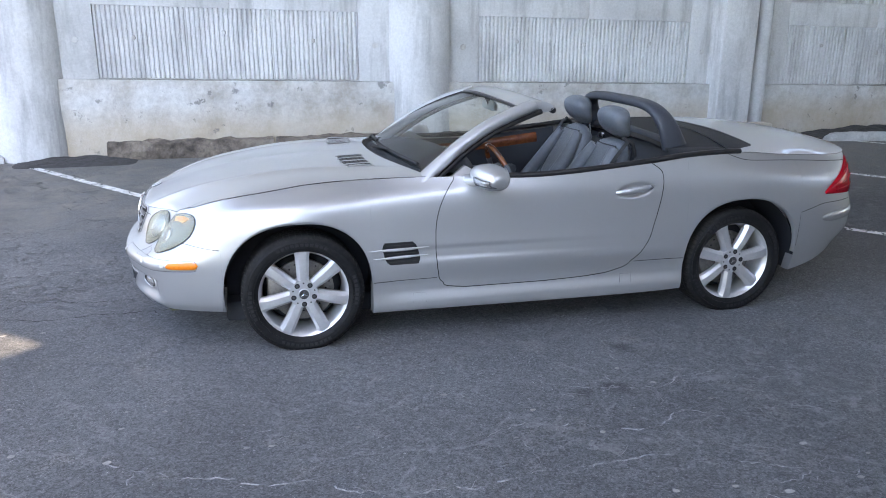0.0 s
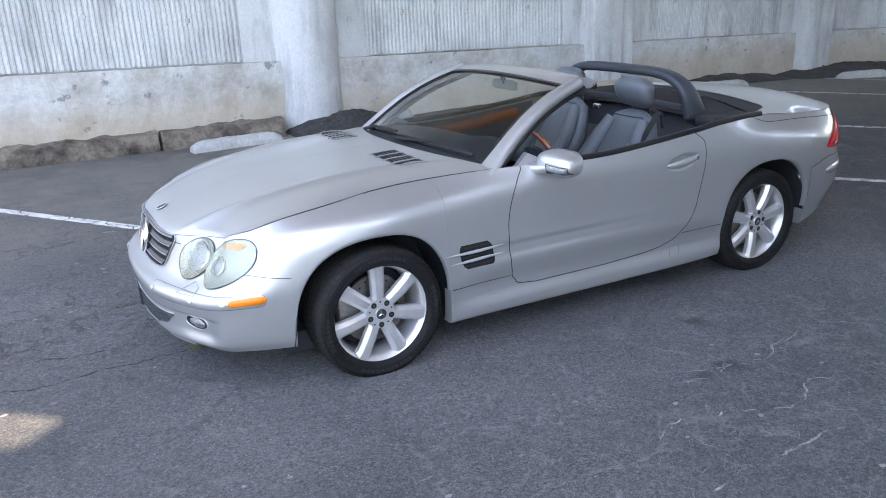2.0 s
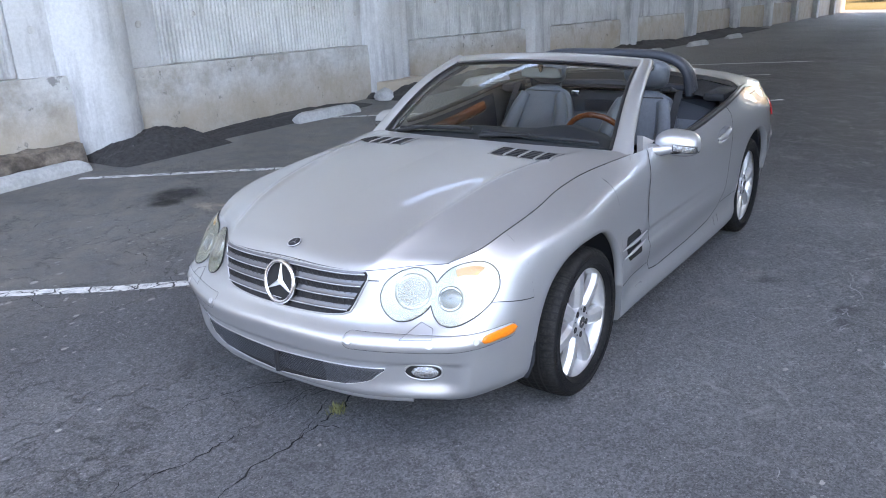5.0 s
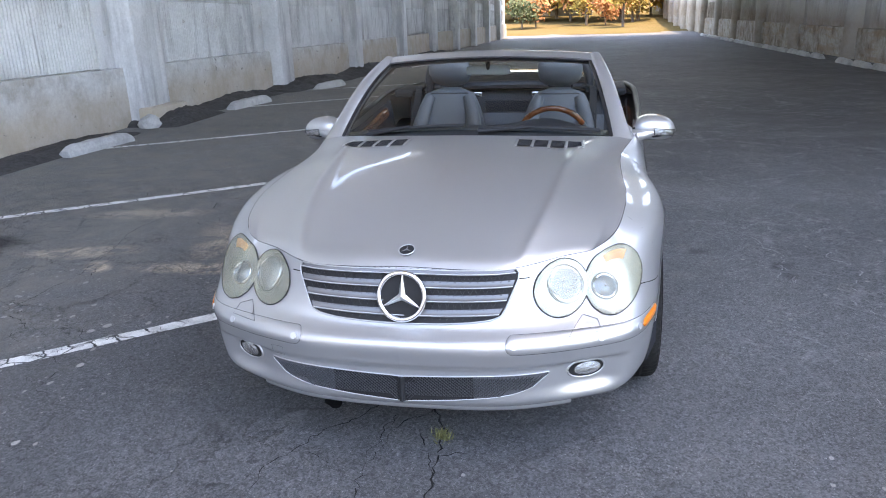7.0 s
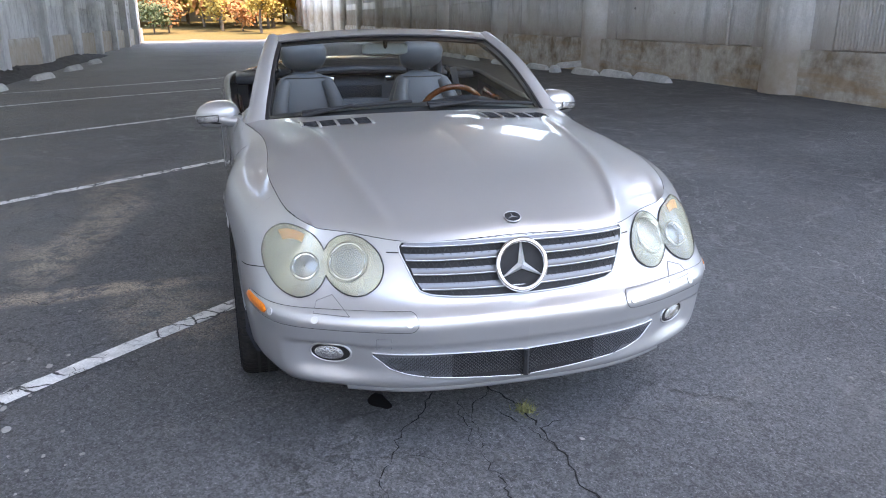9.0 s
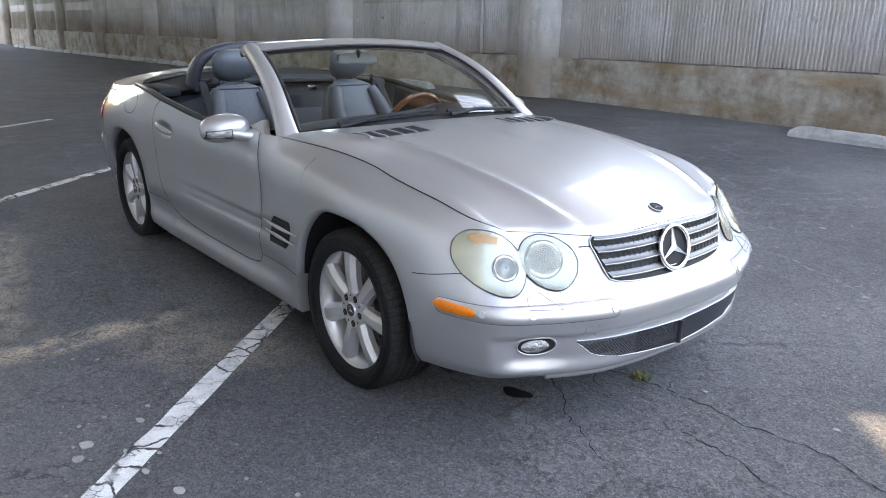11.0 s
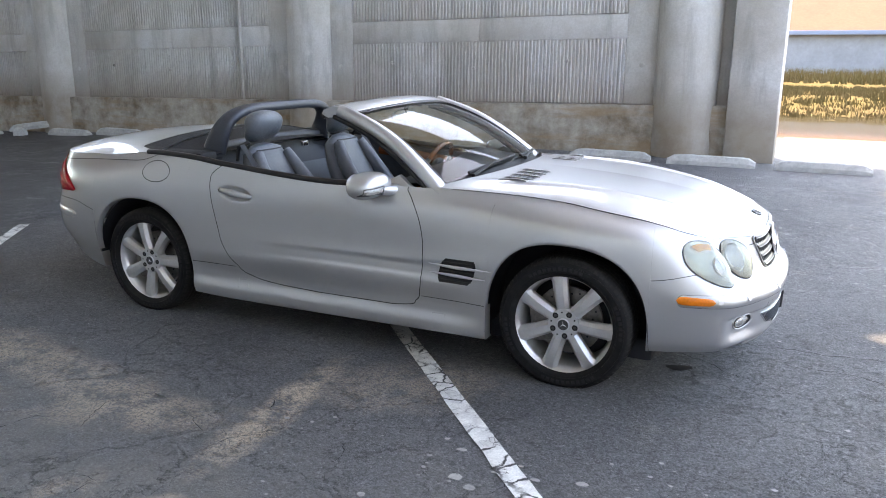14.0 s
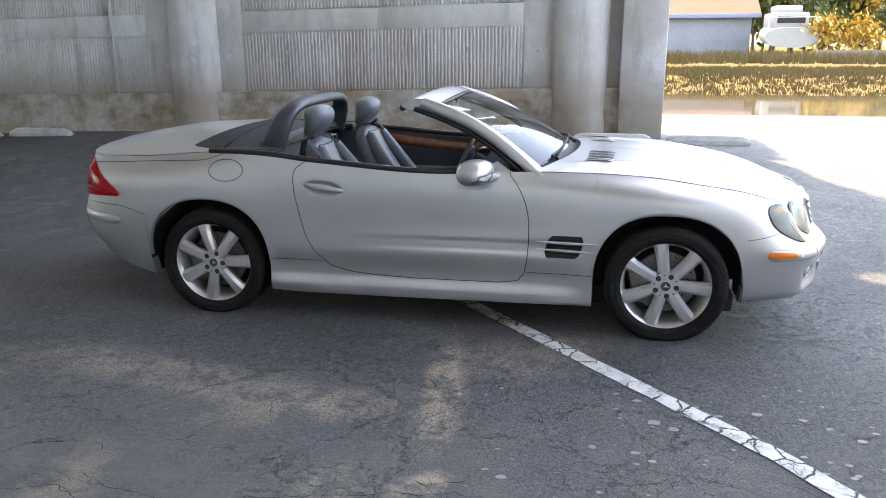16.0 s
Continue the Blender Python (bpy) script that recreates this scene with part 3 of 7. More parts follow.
crack([(-0.2, 2.6), (0.8, 2.5), (1.8, 2.75), (2.6, 2.6)], 0.005, 0.4)
for _ in range(26):
    x, y = rc.uniform(-3.6, -0.9), rc.uniform(-5.0, 2.6)
    a = rc.uniform(0, 6.28)
    p = [(x, y)]
    for _k in range(rc.randint(2, 4)):
        a += rc.uniform(-0.8, 0.8)
        L = rc.uniform(0.12, 0.45)
        p.append((p[-1][0] + L * math.cos(a), p[-1][1] + L * math.sin(a)))
    crack(p, rc.uniform(0.003, 0.007), 0.25)
for _ in range(34):
    x, y = rc.uniform(-0.8, 3.4), (rc.uniform(1.9, 3.8) if rc.random() < 0.6 else rc.uniform(-3.4, -1.4))
    a = rc.uniform(0, 6.28)
    p = [(x, y)]
    for _k in range(rc.randint(2, 3)):
        a += rc.uniform(-0.9, 0.9)
        L = rc.uniform(0.08, 0.3)
        p.append((p[-1][0] + L * math.cos(a), p[-1][1] + L * math.sin(a)))
    crack(p, rc.uniform(0.0025, 0.005), 0.2)
for _ in range(150):
    north = rc.random() < 0.5
    x, y = rc.uniform(-2.0, 4.2), (rc.uniform(1.7, 4.2) if north else rc.uniform(-4.4, -1.5))
    a = rc.uniform(0, 6.28)
    p = [(x, y)]
    for _k in range(rc.randint(1, 3)):
        a += rc.uniform(-1.1, 1.1)
        L = rc.uniform(0.05, 0.18)
        p.append((p[-1][0] + L * math.cos(a), p[-1][1] + L * math.sin(a)))
    crack(p, rc.uniform(0.003, 0.006), 0.15)
tagged(mesh_part("asphalt_cracks", CV, CF, CRACKM, smooth=False), "fine dark cracks in the asphalt", "crack", kind="stuff")
PALE = material("crack_dust", (0.33, 0.33, 0.335), 0.95, grain=0.4, grain_scale=90.0, stain=0.8, stain_scale=14.0, color2=(0.08, 0.08, 0.085))
tagged(mesh_part("dusty_cracks", PV, PF, PALE, smooth=False), "pale dusty broken cracks in the asphalt", "crack", kind="stuff")


def spots(name, items, mat, label, category):
    vs, fs = [], []
    for x, y, r in items:
        k = len(vs)
        for i in range(14):
            a = 2 * math.pi * i / 14
            rr = r * (1 + 0.45 * noise.noise(Vector((x * 9 + math.cos(a), y * 9 + math.sin(a), r * 40))))
            px, py = x + rr * math.cos(a), y + rr * 0.7 * math.sin(a)
            vs.append((px, py, gz(px, py) + 0.0028))
        fs.append(tuple(range(k, k + 14)))
    return tagged(mesh_part(name, vs, fs, mat, smooth=False), label, category, kind="stuff")


items = []
for _ in range(34):
    cx, cy = rc.uniform(-1.0, 0.9), rc.uniform(1.6, 3.6)
    for _k in range(rc.randint(3, 9)):
        items.append((cx + rc.gauss(0, 0.13), cy + rc.gauss(0, 0.13), abs(rc.gauss(0.006, 0.008)) + 0.003))
items += [(rc.uniform(-3.2, 3.2), rc.uniform(-4.0, -1.2), abs(rc.gauss(0.006, 0.005)) + 0.003) for _ in range(150)]
items += [(rc.uniform(-3.0, -0.9), rc.uniform(-2.0, 2.0), abs(rc.gauss(0.005, 0.004)) + 0.003) for _ in range(40)]
items += [(-0.94, -0.205, 0.011)]
spots("paint_spots", items, SPECKM, "old pale paint spots and grit on the asphalt", "spots")
spots("oil_spot", [(-0.49, 0.41, 0.052), (-0.53, 0.39, 0.035)], OILM, "wet black oil spot under the car's nose", "oil spot")


# ---- underpass walls: plinth, ribbed panels, bands and engaged columns; their lines fall along the road ----
def shear(points, k):
    return [(x, y, z + k * x) for x, y, z in points]


def ribbed_panel(x0, x1, z0, z1, y, face, k, parent, pitch=0.056, rows=14, rough=0.008, depth=0.020):
    """A corrugated field of split ribs set in a wall; face is +1 or -1, the way it looks along y."""
    n = int((x1 - x0) / pitch)
    us = [(0.0, 0), (0.22, 1), (0.55, 1), (0.75, 0)]
    vs = []
    cols = [(x0 + (i + u) * (x1 - x0) / n, h) for i in range(n) for u, h in us] + [(x1, 0)]
    for x, h in cols:
        for r in range(rows + 1):
            z = z0 + (z1 - z0) * r / rows
            j = noise.noise(Vector((x * 23, z * 17, y))) * rough * 1.6 + noise.noise(Vector((x * 2, z * 2.4, y))) * rough
            d = h * (depth + j) - 0.012
            vs.append((x + 0.4 * j, y + face * d, z))
    fs = grid_faces(len(cols), rows + 1, flip=face > 0)
    ob = mesh_part("ribbed_panel", shear(vs, k), fs, CONCRETE, parent, smooth=False)
    return ob


def slab_part(name, x0, x1, y0, y1, z0, z1, k, mat, parent, bevel=0.012):
    bm = bmesh.new()
    box_bm(bm, (x0, y0, z0), (x1, y1, z1), bevel)
    for v in bm.verts:
        v.co.z += k * v.co.x
    return part(name, bm, mat, parent, smooth=True)


def rough_plinth(x0, x1, y_face, back, z0, z1, k, parent, mat):
    """A poured base course with a chipped top edge and a slightly uneven face."""
    face = 1 if back < y_face else -1
    nx, nz = max(8, int((x1 - x0) / 0.07)), 12
    vs = []
    for i in range(nx + 1):
        x = x0 + (x1 - x0) * i / nx
        for j in range(nz + 1):
            z = z0 + (z1 - z0) * j / nz
            d = 0.010 * noise.noise(Vector((x * 3, z * 5, y_face))) + 0.006 * noise.noise(Vector((x * 17, z * 15, 2)))
            if j == nz:
                d -= 0.012 + 0.02 * max(0, noise.noise(Vector((x * 7, 3, y_face))))
            vs.append((x, y_face + face * d, z))
        vs.append((x, back, z1))
    fs = grid_faces(nx + 1, nz + 2, flip=face > 0)
    return mesh_part("base_course", shear(vs, k), fs, mat, parent, smooth=False)


def half_column(xc, y, r, z0, z1, k, face, parent):
    seg, rows = 40, 26
    vs = []
    for i in range(seg + 1):
        a = math.pi * i / seg
        for j in range(rows + 1):
            z = z0 + (z1 - z0) * j / rows
            rr = r + 0.004 * noise.noise(Vector((xc + 3 * a, z * 2.5, y)))
            if z < 0.45:
                rr += 0.012
            vs.append((xc + rr * math.cos(a), y + face * (rr * math.sin(a) * 0.9), z))
    fs = grid_faces(seg + 1, rows + 1, flip=face < 0)
    return mesh_part("column", shear(vs, k), fs, CONCRETE, parent)


def tie_holes(x0, x1, z, y, face, k, parent, n=3):
    for i in range(n):
        x = x0 + (x1 - x0) * (i + 0.5) / n + 0.1 * math.sin(7 * i + x0)
        zz = z + 0.05 * math.sin(3 * i + x0) + k * x
        cyl("tie_hole", (x, y + face * 0.001, zz), (x, y + face * 0.021, zz), 0.032, PLINTHM, parent, seg=10, r2=0.02)


def pilaster(c, y, height, k, wall):
    """A flat pier with a drain pipe beside it, on a low block."""
    slab_part("pilaster", c - 0.50, c + 0.06, y - 0.36, y + 0.05, -0.8, height, k, CONCRETE, wall, 0.02)
    cyl("drain_pipe", (c + 0.31, y - 0.15, -0.6 + k * c), (c + 0.31, y - 0.15, height + k * c), 0.115, CONCRETE, wall, seg=20)
    if c < 8:
        slab_part("footing", c - 0.58, c + 0.40, y - 0.52, y - 0.30, -0.8, 0.40, k, PLINTHM, wall, 0.03)


def build_wall(name, y, face, k, xs_end, cols, bay, margin, ledge, panel_h, band_h, height, label, thick=0.5, base_mat=None):
    wall = empty(name, (0, 0, 0))
    tagged(wall, label, "wall", kind="structure")
    x0, x1 = xs_end
    back = y - face * thick
    lo, hi = min(y - face * 0.03, back), max(y - face * 0.03, back)
    slab_part("wall_core", x0, x1, lo, hi, -1.5, height, k, CONCRETE, wall, 0.0)
    rough_plinth(x0, x1, y + face * 0.13, y - face * 0.02, -0.7, ledge, k, wall, base_mat or PLINTHM)
    for i, c in enumerate(cols):
        if c > 7 and face < 0:
            pilaster(c, y, height, k, wall)
        elif c > x0 - 0.5:
            half_column(c, y - face * 0.05, 0.435, -0.8, height, k, face, wall)
        a, b = max(c + margin, x0 + 0.1), min(c + bay - margin, x1)
        if b - a < 1:
            continue
        far = a > 14
        z = ledge
        # flat piers and bands are proud of the ribbed fields
        pier_y = (y - face * 0.028, y + face * 0.012)
        slab_part("pier", max(c, x0), a, min(pier_y), max(pier_y), ledge - 0.05, height, k, CONCRETE, wall, 0.006)
        slab_part("pier", b, min(c + bay, x1) - 0.002, min(pier_y), max(pier_y), ledge - 0.05, height, k, CONCRETE, wall, 0.006)
        while z + panel_h < height:
            sub = (a, a + (b - a) * 0.335, a + (b - a) * 0.66, b)
            for s0, s1 in zip(sub, sub[1:]):
                ribbed_panel(s0 + 0.006, s1 - 0.006, z + 0.015, z + panel_h, y, face, k, wall, rows=4 if far or z > 2.4 else 16)
            if z < 2.0 and not far:
                tie_holes(a, b, z + panel_h * 0.62, y, face, k, wall)
                for px in (c + 0.62, c + bay - 0.62):
                    cyl("tie_hole", (px, y + face * 0.005, 1.42 + k * px), (px, y + face * 0.018, 1.42 + k * px), 0.045, PLINTHM, wall, seg=12, r2=0.038)
            z2 = min(z + panel_h + band_h, height)
            slab_part("band", a, a + (b - a) * 0.5 - 0.003, min(pier_y), max(pier_y), z + panel_h, z2, k, CONCRETE, wall, 0.006)
            slab_part("band", a + (b - a) * 0.5 + 0.003, b, min(pier_y), max(pier_y), z + panel_h, z2, k, CONCRETE, wall, 0.006)
            z = z2
    return wall


WALL_N = build_wall("wall_north", 5.98, -1, -0.021, (-9.0, 52.0), [-7.85 + 5 * i for i in range(12)], 5.0, 0.85, 0.945, 0.90, 0.34, 3.45,
                    "pale grey retaining wall with ribbed concrete panels and round columns")
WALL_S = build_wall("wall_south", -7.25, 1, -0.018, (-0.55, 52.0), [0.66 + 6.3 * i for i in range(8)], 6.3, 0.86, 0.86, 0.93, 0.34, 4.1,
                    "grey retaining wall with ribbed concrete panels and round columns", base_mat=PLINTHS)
slab_part("end_pier", -0.58, 0.06, -7.8, -6.98, -0.5, 9.98, 0.0, CONCRETE, WALL_S, 0.02)
# unseen upper walls, added to set where skylight gets in over each side
slab_part("unseen_upper_wall", -0.5, 4.2, -7.75, -7.27, 4.05, 4.7, 0.0, CONCRETE, WALL_S, 0.0)
slab_part("unseen_upper_wall", 4.2, 13.0, -7.75, -7.27, 4.05, 9.98, 0.0, CONCRETE, WALL_S, 0.0)
slab_part("unseen_upper_wall", 13.0, 26.0, -7.75, -7.27, 4.05, 5.2, 0.0, CONCRETE, WALL_S, 0.0)
slab_part("unseen_upper_wall", 26.0, 52.0, -7.75, -7.27, 4.05, 9.98, 0.0, CONCRETE, WALL_S, 0.0)
slab_part("unseen_upper_wall", -9.0, 6.0, 6.0, 6.48, 2.9, 9.98, 0.0, CONCRETE, WALL_N, 0.0)
slab_part("unseen_upper_wall", 6.0, 24.0, 6.0, 6.48, 2.9, 7.2, 0.0, CONCRETE, WALL_N, 0.0)
slab_part("unseen_upper_wall", 24.0, 52.0, 6.0, 6.48, 2.9, 9.98, 0.0, CONCRETE, WALL_N, 0.0)
slab_part("far_wall", 52.0, 104.0, -7.75, -7.2, -3.0, 4.1, -0.018, CONCRETE, WALL_S, 0.02)
for i in range(8):
    half_column(0.66 + 6.3 * (8 + i), -7.22, 0.435, -2.0, 4.1, -0.018, 1, WALL_S)
for cx in (8.42,):
    cyl("conduit", (cx, -7.19, -0.2), (cx, -7.19, 3.9), 0.03, CONCRETE, WALL_S, seg=10)
for c in [0.66 + 6.3 * i for i in range(8)]:
    cyl("column_shaft", (c, -7.3, 3.9), (c, -7.3, 10.05), 0.40, CONCRETE, WALL_S, seg=24)

# unseen wall added to hold low skylight off the car's nose
SKY_SCREEN_W = tagged(empty("sky_screen_west"), "unseen plain grey wall added to cut the front skylight", "wall", kind="structure")
for y0 in (-15.0, -9.0, -3.0, 3.0, 9.0):
    box("panel", (-14.5, y0 + 0.01, -0.6), (-14.0, y0 + 5.99, 4.5), CONCRETE, SKY_SCREEN_W, 0.02)


def build_deck():
    """The bridge deck over the car park; its near edge runs askew, and an added hole lets a sun patch through."""
    bm = bmesh.new()
    edge = lambda y: -4.06 - 0.47 * y
    hole = [(0.05, -3.85), (0.12, -4.02), (-0.06, -4.17), (-0.46, -3.97), (-0.53, -3.80), (-0.30, -3.55)]
    outer = [(edge(-8.6), -8.6), (-0.48, -8.6), (-0.48, -10.4), (52.0, -10.4), (52.0, 8.0), (edge(8.0), 8.0)]
    for z in (10.0,):
        vo = [bm.verts.new((*p, z)) for p in outer]
        vh = [bm.verts.new((*p, z)) for p in hole]
        eo = [bm.edges.new((vo[i], vo[(i + 1) % 6])) for i in range(6)]
        eh = [bm.edges.new((vh[i], vh[(i + 1) % len(vh)])) for i in range(len(vh))]
        bmesh.ops.triangle_fill(bm, use_beauty=True, edges=eo + eh)
    hc = Vector((-0.2, -3.87, 10.0))
    drop = [f for f in bm.faces if all((Vector(v.co) - hc).length < 0.5 for v in f.verts)]
    bmesh.ops.delete(bm, geom=drop, context="FACES")
    ext = bmesh.ops.extrude_face_region(bm, geom=list(bm.faces))
    bmesh.ops.translate(bm, verts=[g for g in ext["geom"] if isinstance(g, bmesh.types.BMVert)], vec=(0, 0, 0.5))
    bmesh.ops.recalc_face_normals(bm, faces=bm.faces)
    ob = part("ceiling", bm, DECKM)
    return tagged(ob, "grey concrete bridge deck over the car park", "ceiling", kind="structure")


build_deck()


# ---- wheel stops, rubble and dirt by the walls ----
def wheel_stop(seed, length=1.1):
    rnd = random.Random(seed)
    n = 14
    prof = [(-0.085, 0.0), (-0.078, 0.05), (-0.05, 0.115), (-0.035, 0.125), (0.035, 0.125), (0.05, 0.115), (0.078, 0.05), (0.085, 0.0)]
    vs, fs = [], []
    for i in range(n + 1):
        t = i / n
        e = min(t, 1 - t) * length
        shrink = 1 if e > 0.10 else 0.55 + 0.45 * e / 0.10
        x = (t - 0.5) * length
        for y, z in prof:
            j = 0.006 * noise.noise(Vector((x * 8 + seed, y * 20, z * 20)))
            vs.append((x, y + j, z * (shrink if z > 0.02 else 1) + (j if z > 0.02 else -0.01)))
    m = len(prof)
    fs = grid_faces(n + 1, m)
    fs += [tuple(range(m)), tuple(range(n * m, n * m + m))[::-1]]
    ob = mesh_part("wheel_stop", vs, fs, STOPM, smooth=False)
    return tagged(ob, "chipped pale concrete wheel stop on the asphalt", "wheel stop", "wheel stops along the wall")


base_stop = wheel_stop(3)
base_stop.matrix_basis = pose(0.95, 5.32, gz(0.95, 5.3), 0, 0, 5)
for x, y, a in ((4.95, 5.22, -6), (8.8, 5.05, -8), (12.35, 4.9, -10), (15.9, 4.75, -8), (-3.7, 5.7, 4), (19.4, 4.7, -8), (23.0, 4.7, -6)):
    copy_thing(base_stop, pose(x, y, gz(x, y), 0, 0, a))
rnd = random.Random(5)
for i in range(36):
    x = -1.18 + 1.33 * i
    y = -6.44 + 0.03 * rnd.uniform(-1, 1)
    if i in (11, 15) or 2.0 < x < 9.4:
        continue
    copy_thing(base_stop, pose(x, y, gz(x, y), 0, 0, rnd.uniform(-1.5, 1.5)))
copy_thing(base_stop, pose(13.6, -6.85, gz(13.6, -6.7) + 0.10, 0, 7, 24))


def heap(name, cx, cy, lx, ly, h, mat, label, category, seed=0, n=26, rough=0.35):
    vs = []
    for i in range(n + 1):
        for j in range(n + 1):
            u, v = 2 * i / n - 1, 2 * j / n - 1
            x, y = cx + u * lx, cy + v * ly
            e = max(0.0, 1 - u * u) * max(0.0, 1 - v * v)
            z = h * e ** 0.7 * (1 + rough * noise.noise(Vector((x * 4, y * 4, seed))) + 0.5 * rough * noise.noise(Vector((x * 13, y * 13, seed))))
            vs.append((x, y, gz(x, y) - 0.012 + z))
    ob = mesh_part(name, vs, grid_faces(n + 1, n + 1), mat, smooth=False)
    return tagged(ob, label, category)


for i, (cx, lx, ly, h) in enumerate(((-2.3, 0.75, 0.42, 0.07), (2.45, 0.75, 0.6, 0.24), (4.6, 1.6, 0.32, 0.10), (7.3, 0.8, 0.55, 0.20), (9.6, 1.5, 0.35, 0.14), (13.2, 2.2, 0.5, 0.2), (18.0, 3.0, 0.5, 0.2), (25.0, 5.0, 0.5, 0.2))):
    heap("asphalt_mound", cx, 5.62, lx, ly, h, DIRT, "rough black mound of asphalt against the wall foot", "mound", i)


def weathered_timber(x0, x1, y, seed):
    n, prof = 30, [(-0.10, 0.0), (-0.11, 0.1), (-0.08, 0.21), (0.06, 0.23), (0.1, 0.1), (0.1, 0.0)]
    vs = []
    for i in range(n + 1):
        x = x0 + (x1 - x0) * i / n
        for py, pz in prof:
            j = 0.03 * noise.noise(Vector((x * 5, py * 30, pz * 20 + seed))) + 0.015 * noise.noise(Vector((x * 19, py * 60, pz * 50)))
            vs.append((x, y + py + j, gz(x, y) + max(-0.01, pz + (j if pz > 0.02 else -0.01))))
    m = len(prof)
    fs = grid_faces(n + 1, m, flip=True) + [tuple(range(m))[::-1], tuple(range(n * m, n * m + m))]
    ob = mesh_part("timber_sleeper", vs, fs, TIMBER, smooth=False)
    return tagged(ob, "rotten brown timber sleeper lying along the wall", "timber")


TIMBER = material("rotten_timber", (0.20, 0.165, 0.135), 0.9, grain=0.35, grain_scale=18.0, stain=1.0, stain_scale=4.0, color2=(0.05, 0.040, 0.034), bump=0.7, bump_scale=40.0)
weathered_timber(-1.95, 0.1, 5.72, 1)
weathered_timber(0.14, 1.65, 5.70, 7)
weathered_timber(-6.0, -3.4, 5.74, 4)


def rubble_block(cx, cy, s, seed):
    bm = bmesh.new()
    bmesh.ops.create_icosphere(bm, subdivisions=2, radius=s)
    for v in bm.verts:
        v.co *= 1 + 0.35 * noise.noise(v.co * (1.6 / s) + Vector((seed, 0, 0)))
        v.co.z = max(v.co.z * 0.8, -s * 0.4)
    ob = part("concrete_lump", bm, STOPM)
    ob.location = (cx, cy, gz(cx, cy) + s * 0.34)
    return tagged(ob, "broken lump of grey concrete by the wall", "rubble")


rubble_block(6.55, 5.50, 0.15, 1)
rubble_block(2.05, 5.35, 0.12, 4)
rubble_block(13.4, -6.3, 0.14, 6)
rubble_block(12.3, -6.5, 0.10, 8)


# ---- outside, past the end pier: sunlit apron, pond, bank, shed, boat, trees ----
APRON = material("sunlit_apron", (0.20, 0.168, 0.132), 0.9, spec=0.05, grain=0.1, grain_scale=12.0, stain=0.5, stain_scale=0.6, bump=0.3, bump_scale=30.0)
GRASS = material("dry_grass", (0.125, 0.092, 0.045), 0.9, spec=0.0, grain=0.3, grain_scale=6.0, stain=0.8, stain_scale=0.35, color2=(0.10, 0.082, 0.032), bump=0.8, bump_scale=8.0)
WATER = material("pond_water", (0.085, 0.07, 0.042), 0.06, spec=0.35, grain=0.05, bump=0.012, bump_scale=1.2)
SHEDW = material("shed_wall", (0.21, 0.22, 0.245), 0.8, grain=0.08, grain_scale=4.0, stain=0.3, stain_scale=0.8)
SHEDR = material("shed_roof", (0.15, 0.062, 0.036), 0.9, grain=0.12, grain_scale=5.0, stain=0.3, stain_scale=0.6)
WHITEP = material("white_gelcoat", (0.27, 0.262, 0.25), 0.35, grain=0.06, grain_scale=5.0, stain=0.2)
BARK = material("bark", (0.12, 0.09, 0.065), 0.95, grain=0.3, grain_scale=20.0, bump=0.7, bump_scale=30.0)
LEAF_Y = material("autumn_leaves", (0.40, 0.27, 0.06), 0.8, grain=0.35, grain_scale=3.0)
LEAF_G = material("green_leaves", (0.07, 0.085, 0.028), 0.7, grain=0.35, grain_scale=3.0)
LEAF_O = material("orange_leaves", (0.38, 0.15, 0.045), 0.7, grain=0.35, grain_scale=3.0)


def sheet(name, x0, x1, y0, y1, zf, mat, label, category, nx=60, ny=16, wob=0.0):
    vs = []
    for i in range(nx + 1):
        for j in range(ny + 1):
            x, y = x0 + (x1 - x0) * i / nx, y0 + (y1 - y0) * j / ny
            if j in (0, ny):
                y += wob * noise.noise(Vector((x * 0.7, j, 3)))
            vs.append((x, y, zf(x, y)))
    ob = mesh_part(name, vs, grid_faces(nx + 1, ny + 1), mat)
    return tagged(ob, label, category, kind="structure")


sheet("apron", -60, -0.6, -10.9, -7.95, lambda x, y: gz(x, y) + 0.006 - 0.02 * smooth01((y + 8.3) / 0.35), APRON, "pale sunlit concrete apron beside the underpass", "pavement", wob=0.25)
sheet("pond", -120, 60, -24.0, -10.8, lambda x, y: BASE - 0.12, WATER, "still brown pond water behind the apron", "water")


def bank_z(x, y):
    return BASE - 0.16 + 0.40 * smooth01((-y - 19.6) / 6.0) + 0.06 * noise.noise(Vector((x * 0.6, y * 0.6, 0)))


sheet("grass_bank", -140, 70, -160.0, -19.2, bank_z, GRASS, "dry yellow grass bank behind the pond", "grass", nx=150, ny=110, wob=0.6)


def grass_tufts(name, n, x0, x1, y0, y1, zf, h, mat, seed, label):
    rnd = random.Random(seed)
    vs, fs = [], []
    for _ in range(n):
        x, y = rnd.uniform(x0, x1), rnd.uniform(y0, y1)
        z = zf(x, y)
        for _b in range(5):
            a = rnd.uniform(0, 6.28)
            hh = h * rnd.uniform(0.4, 1.0)
            dx, dy = math.cos(a) * hh * 0.35, math.sin(a) * hh * 0.35
            w = 0.012 + 0.02 * h
            px, py = x + rnd.uniform(-0.1, 0.1), y + rnd.uniform(-0.1, 0.1)
            k = len(vs)
            vs += [(px - w, py, z - 0.02), (px + w, py, z - 0.02), (px + dx, py + dy, z + hh)]
            fs.append((k, k + 1, k + 2))
    ob = mesh_part(name, vs, fs, mat, smooth=False)
    return tagged(ob, label, "grass", kind="stuff")


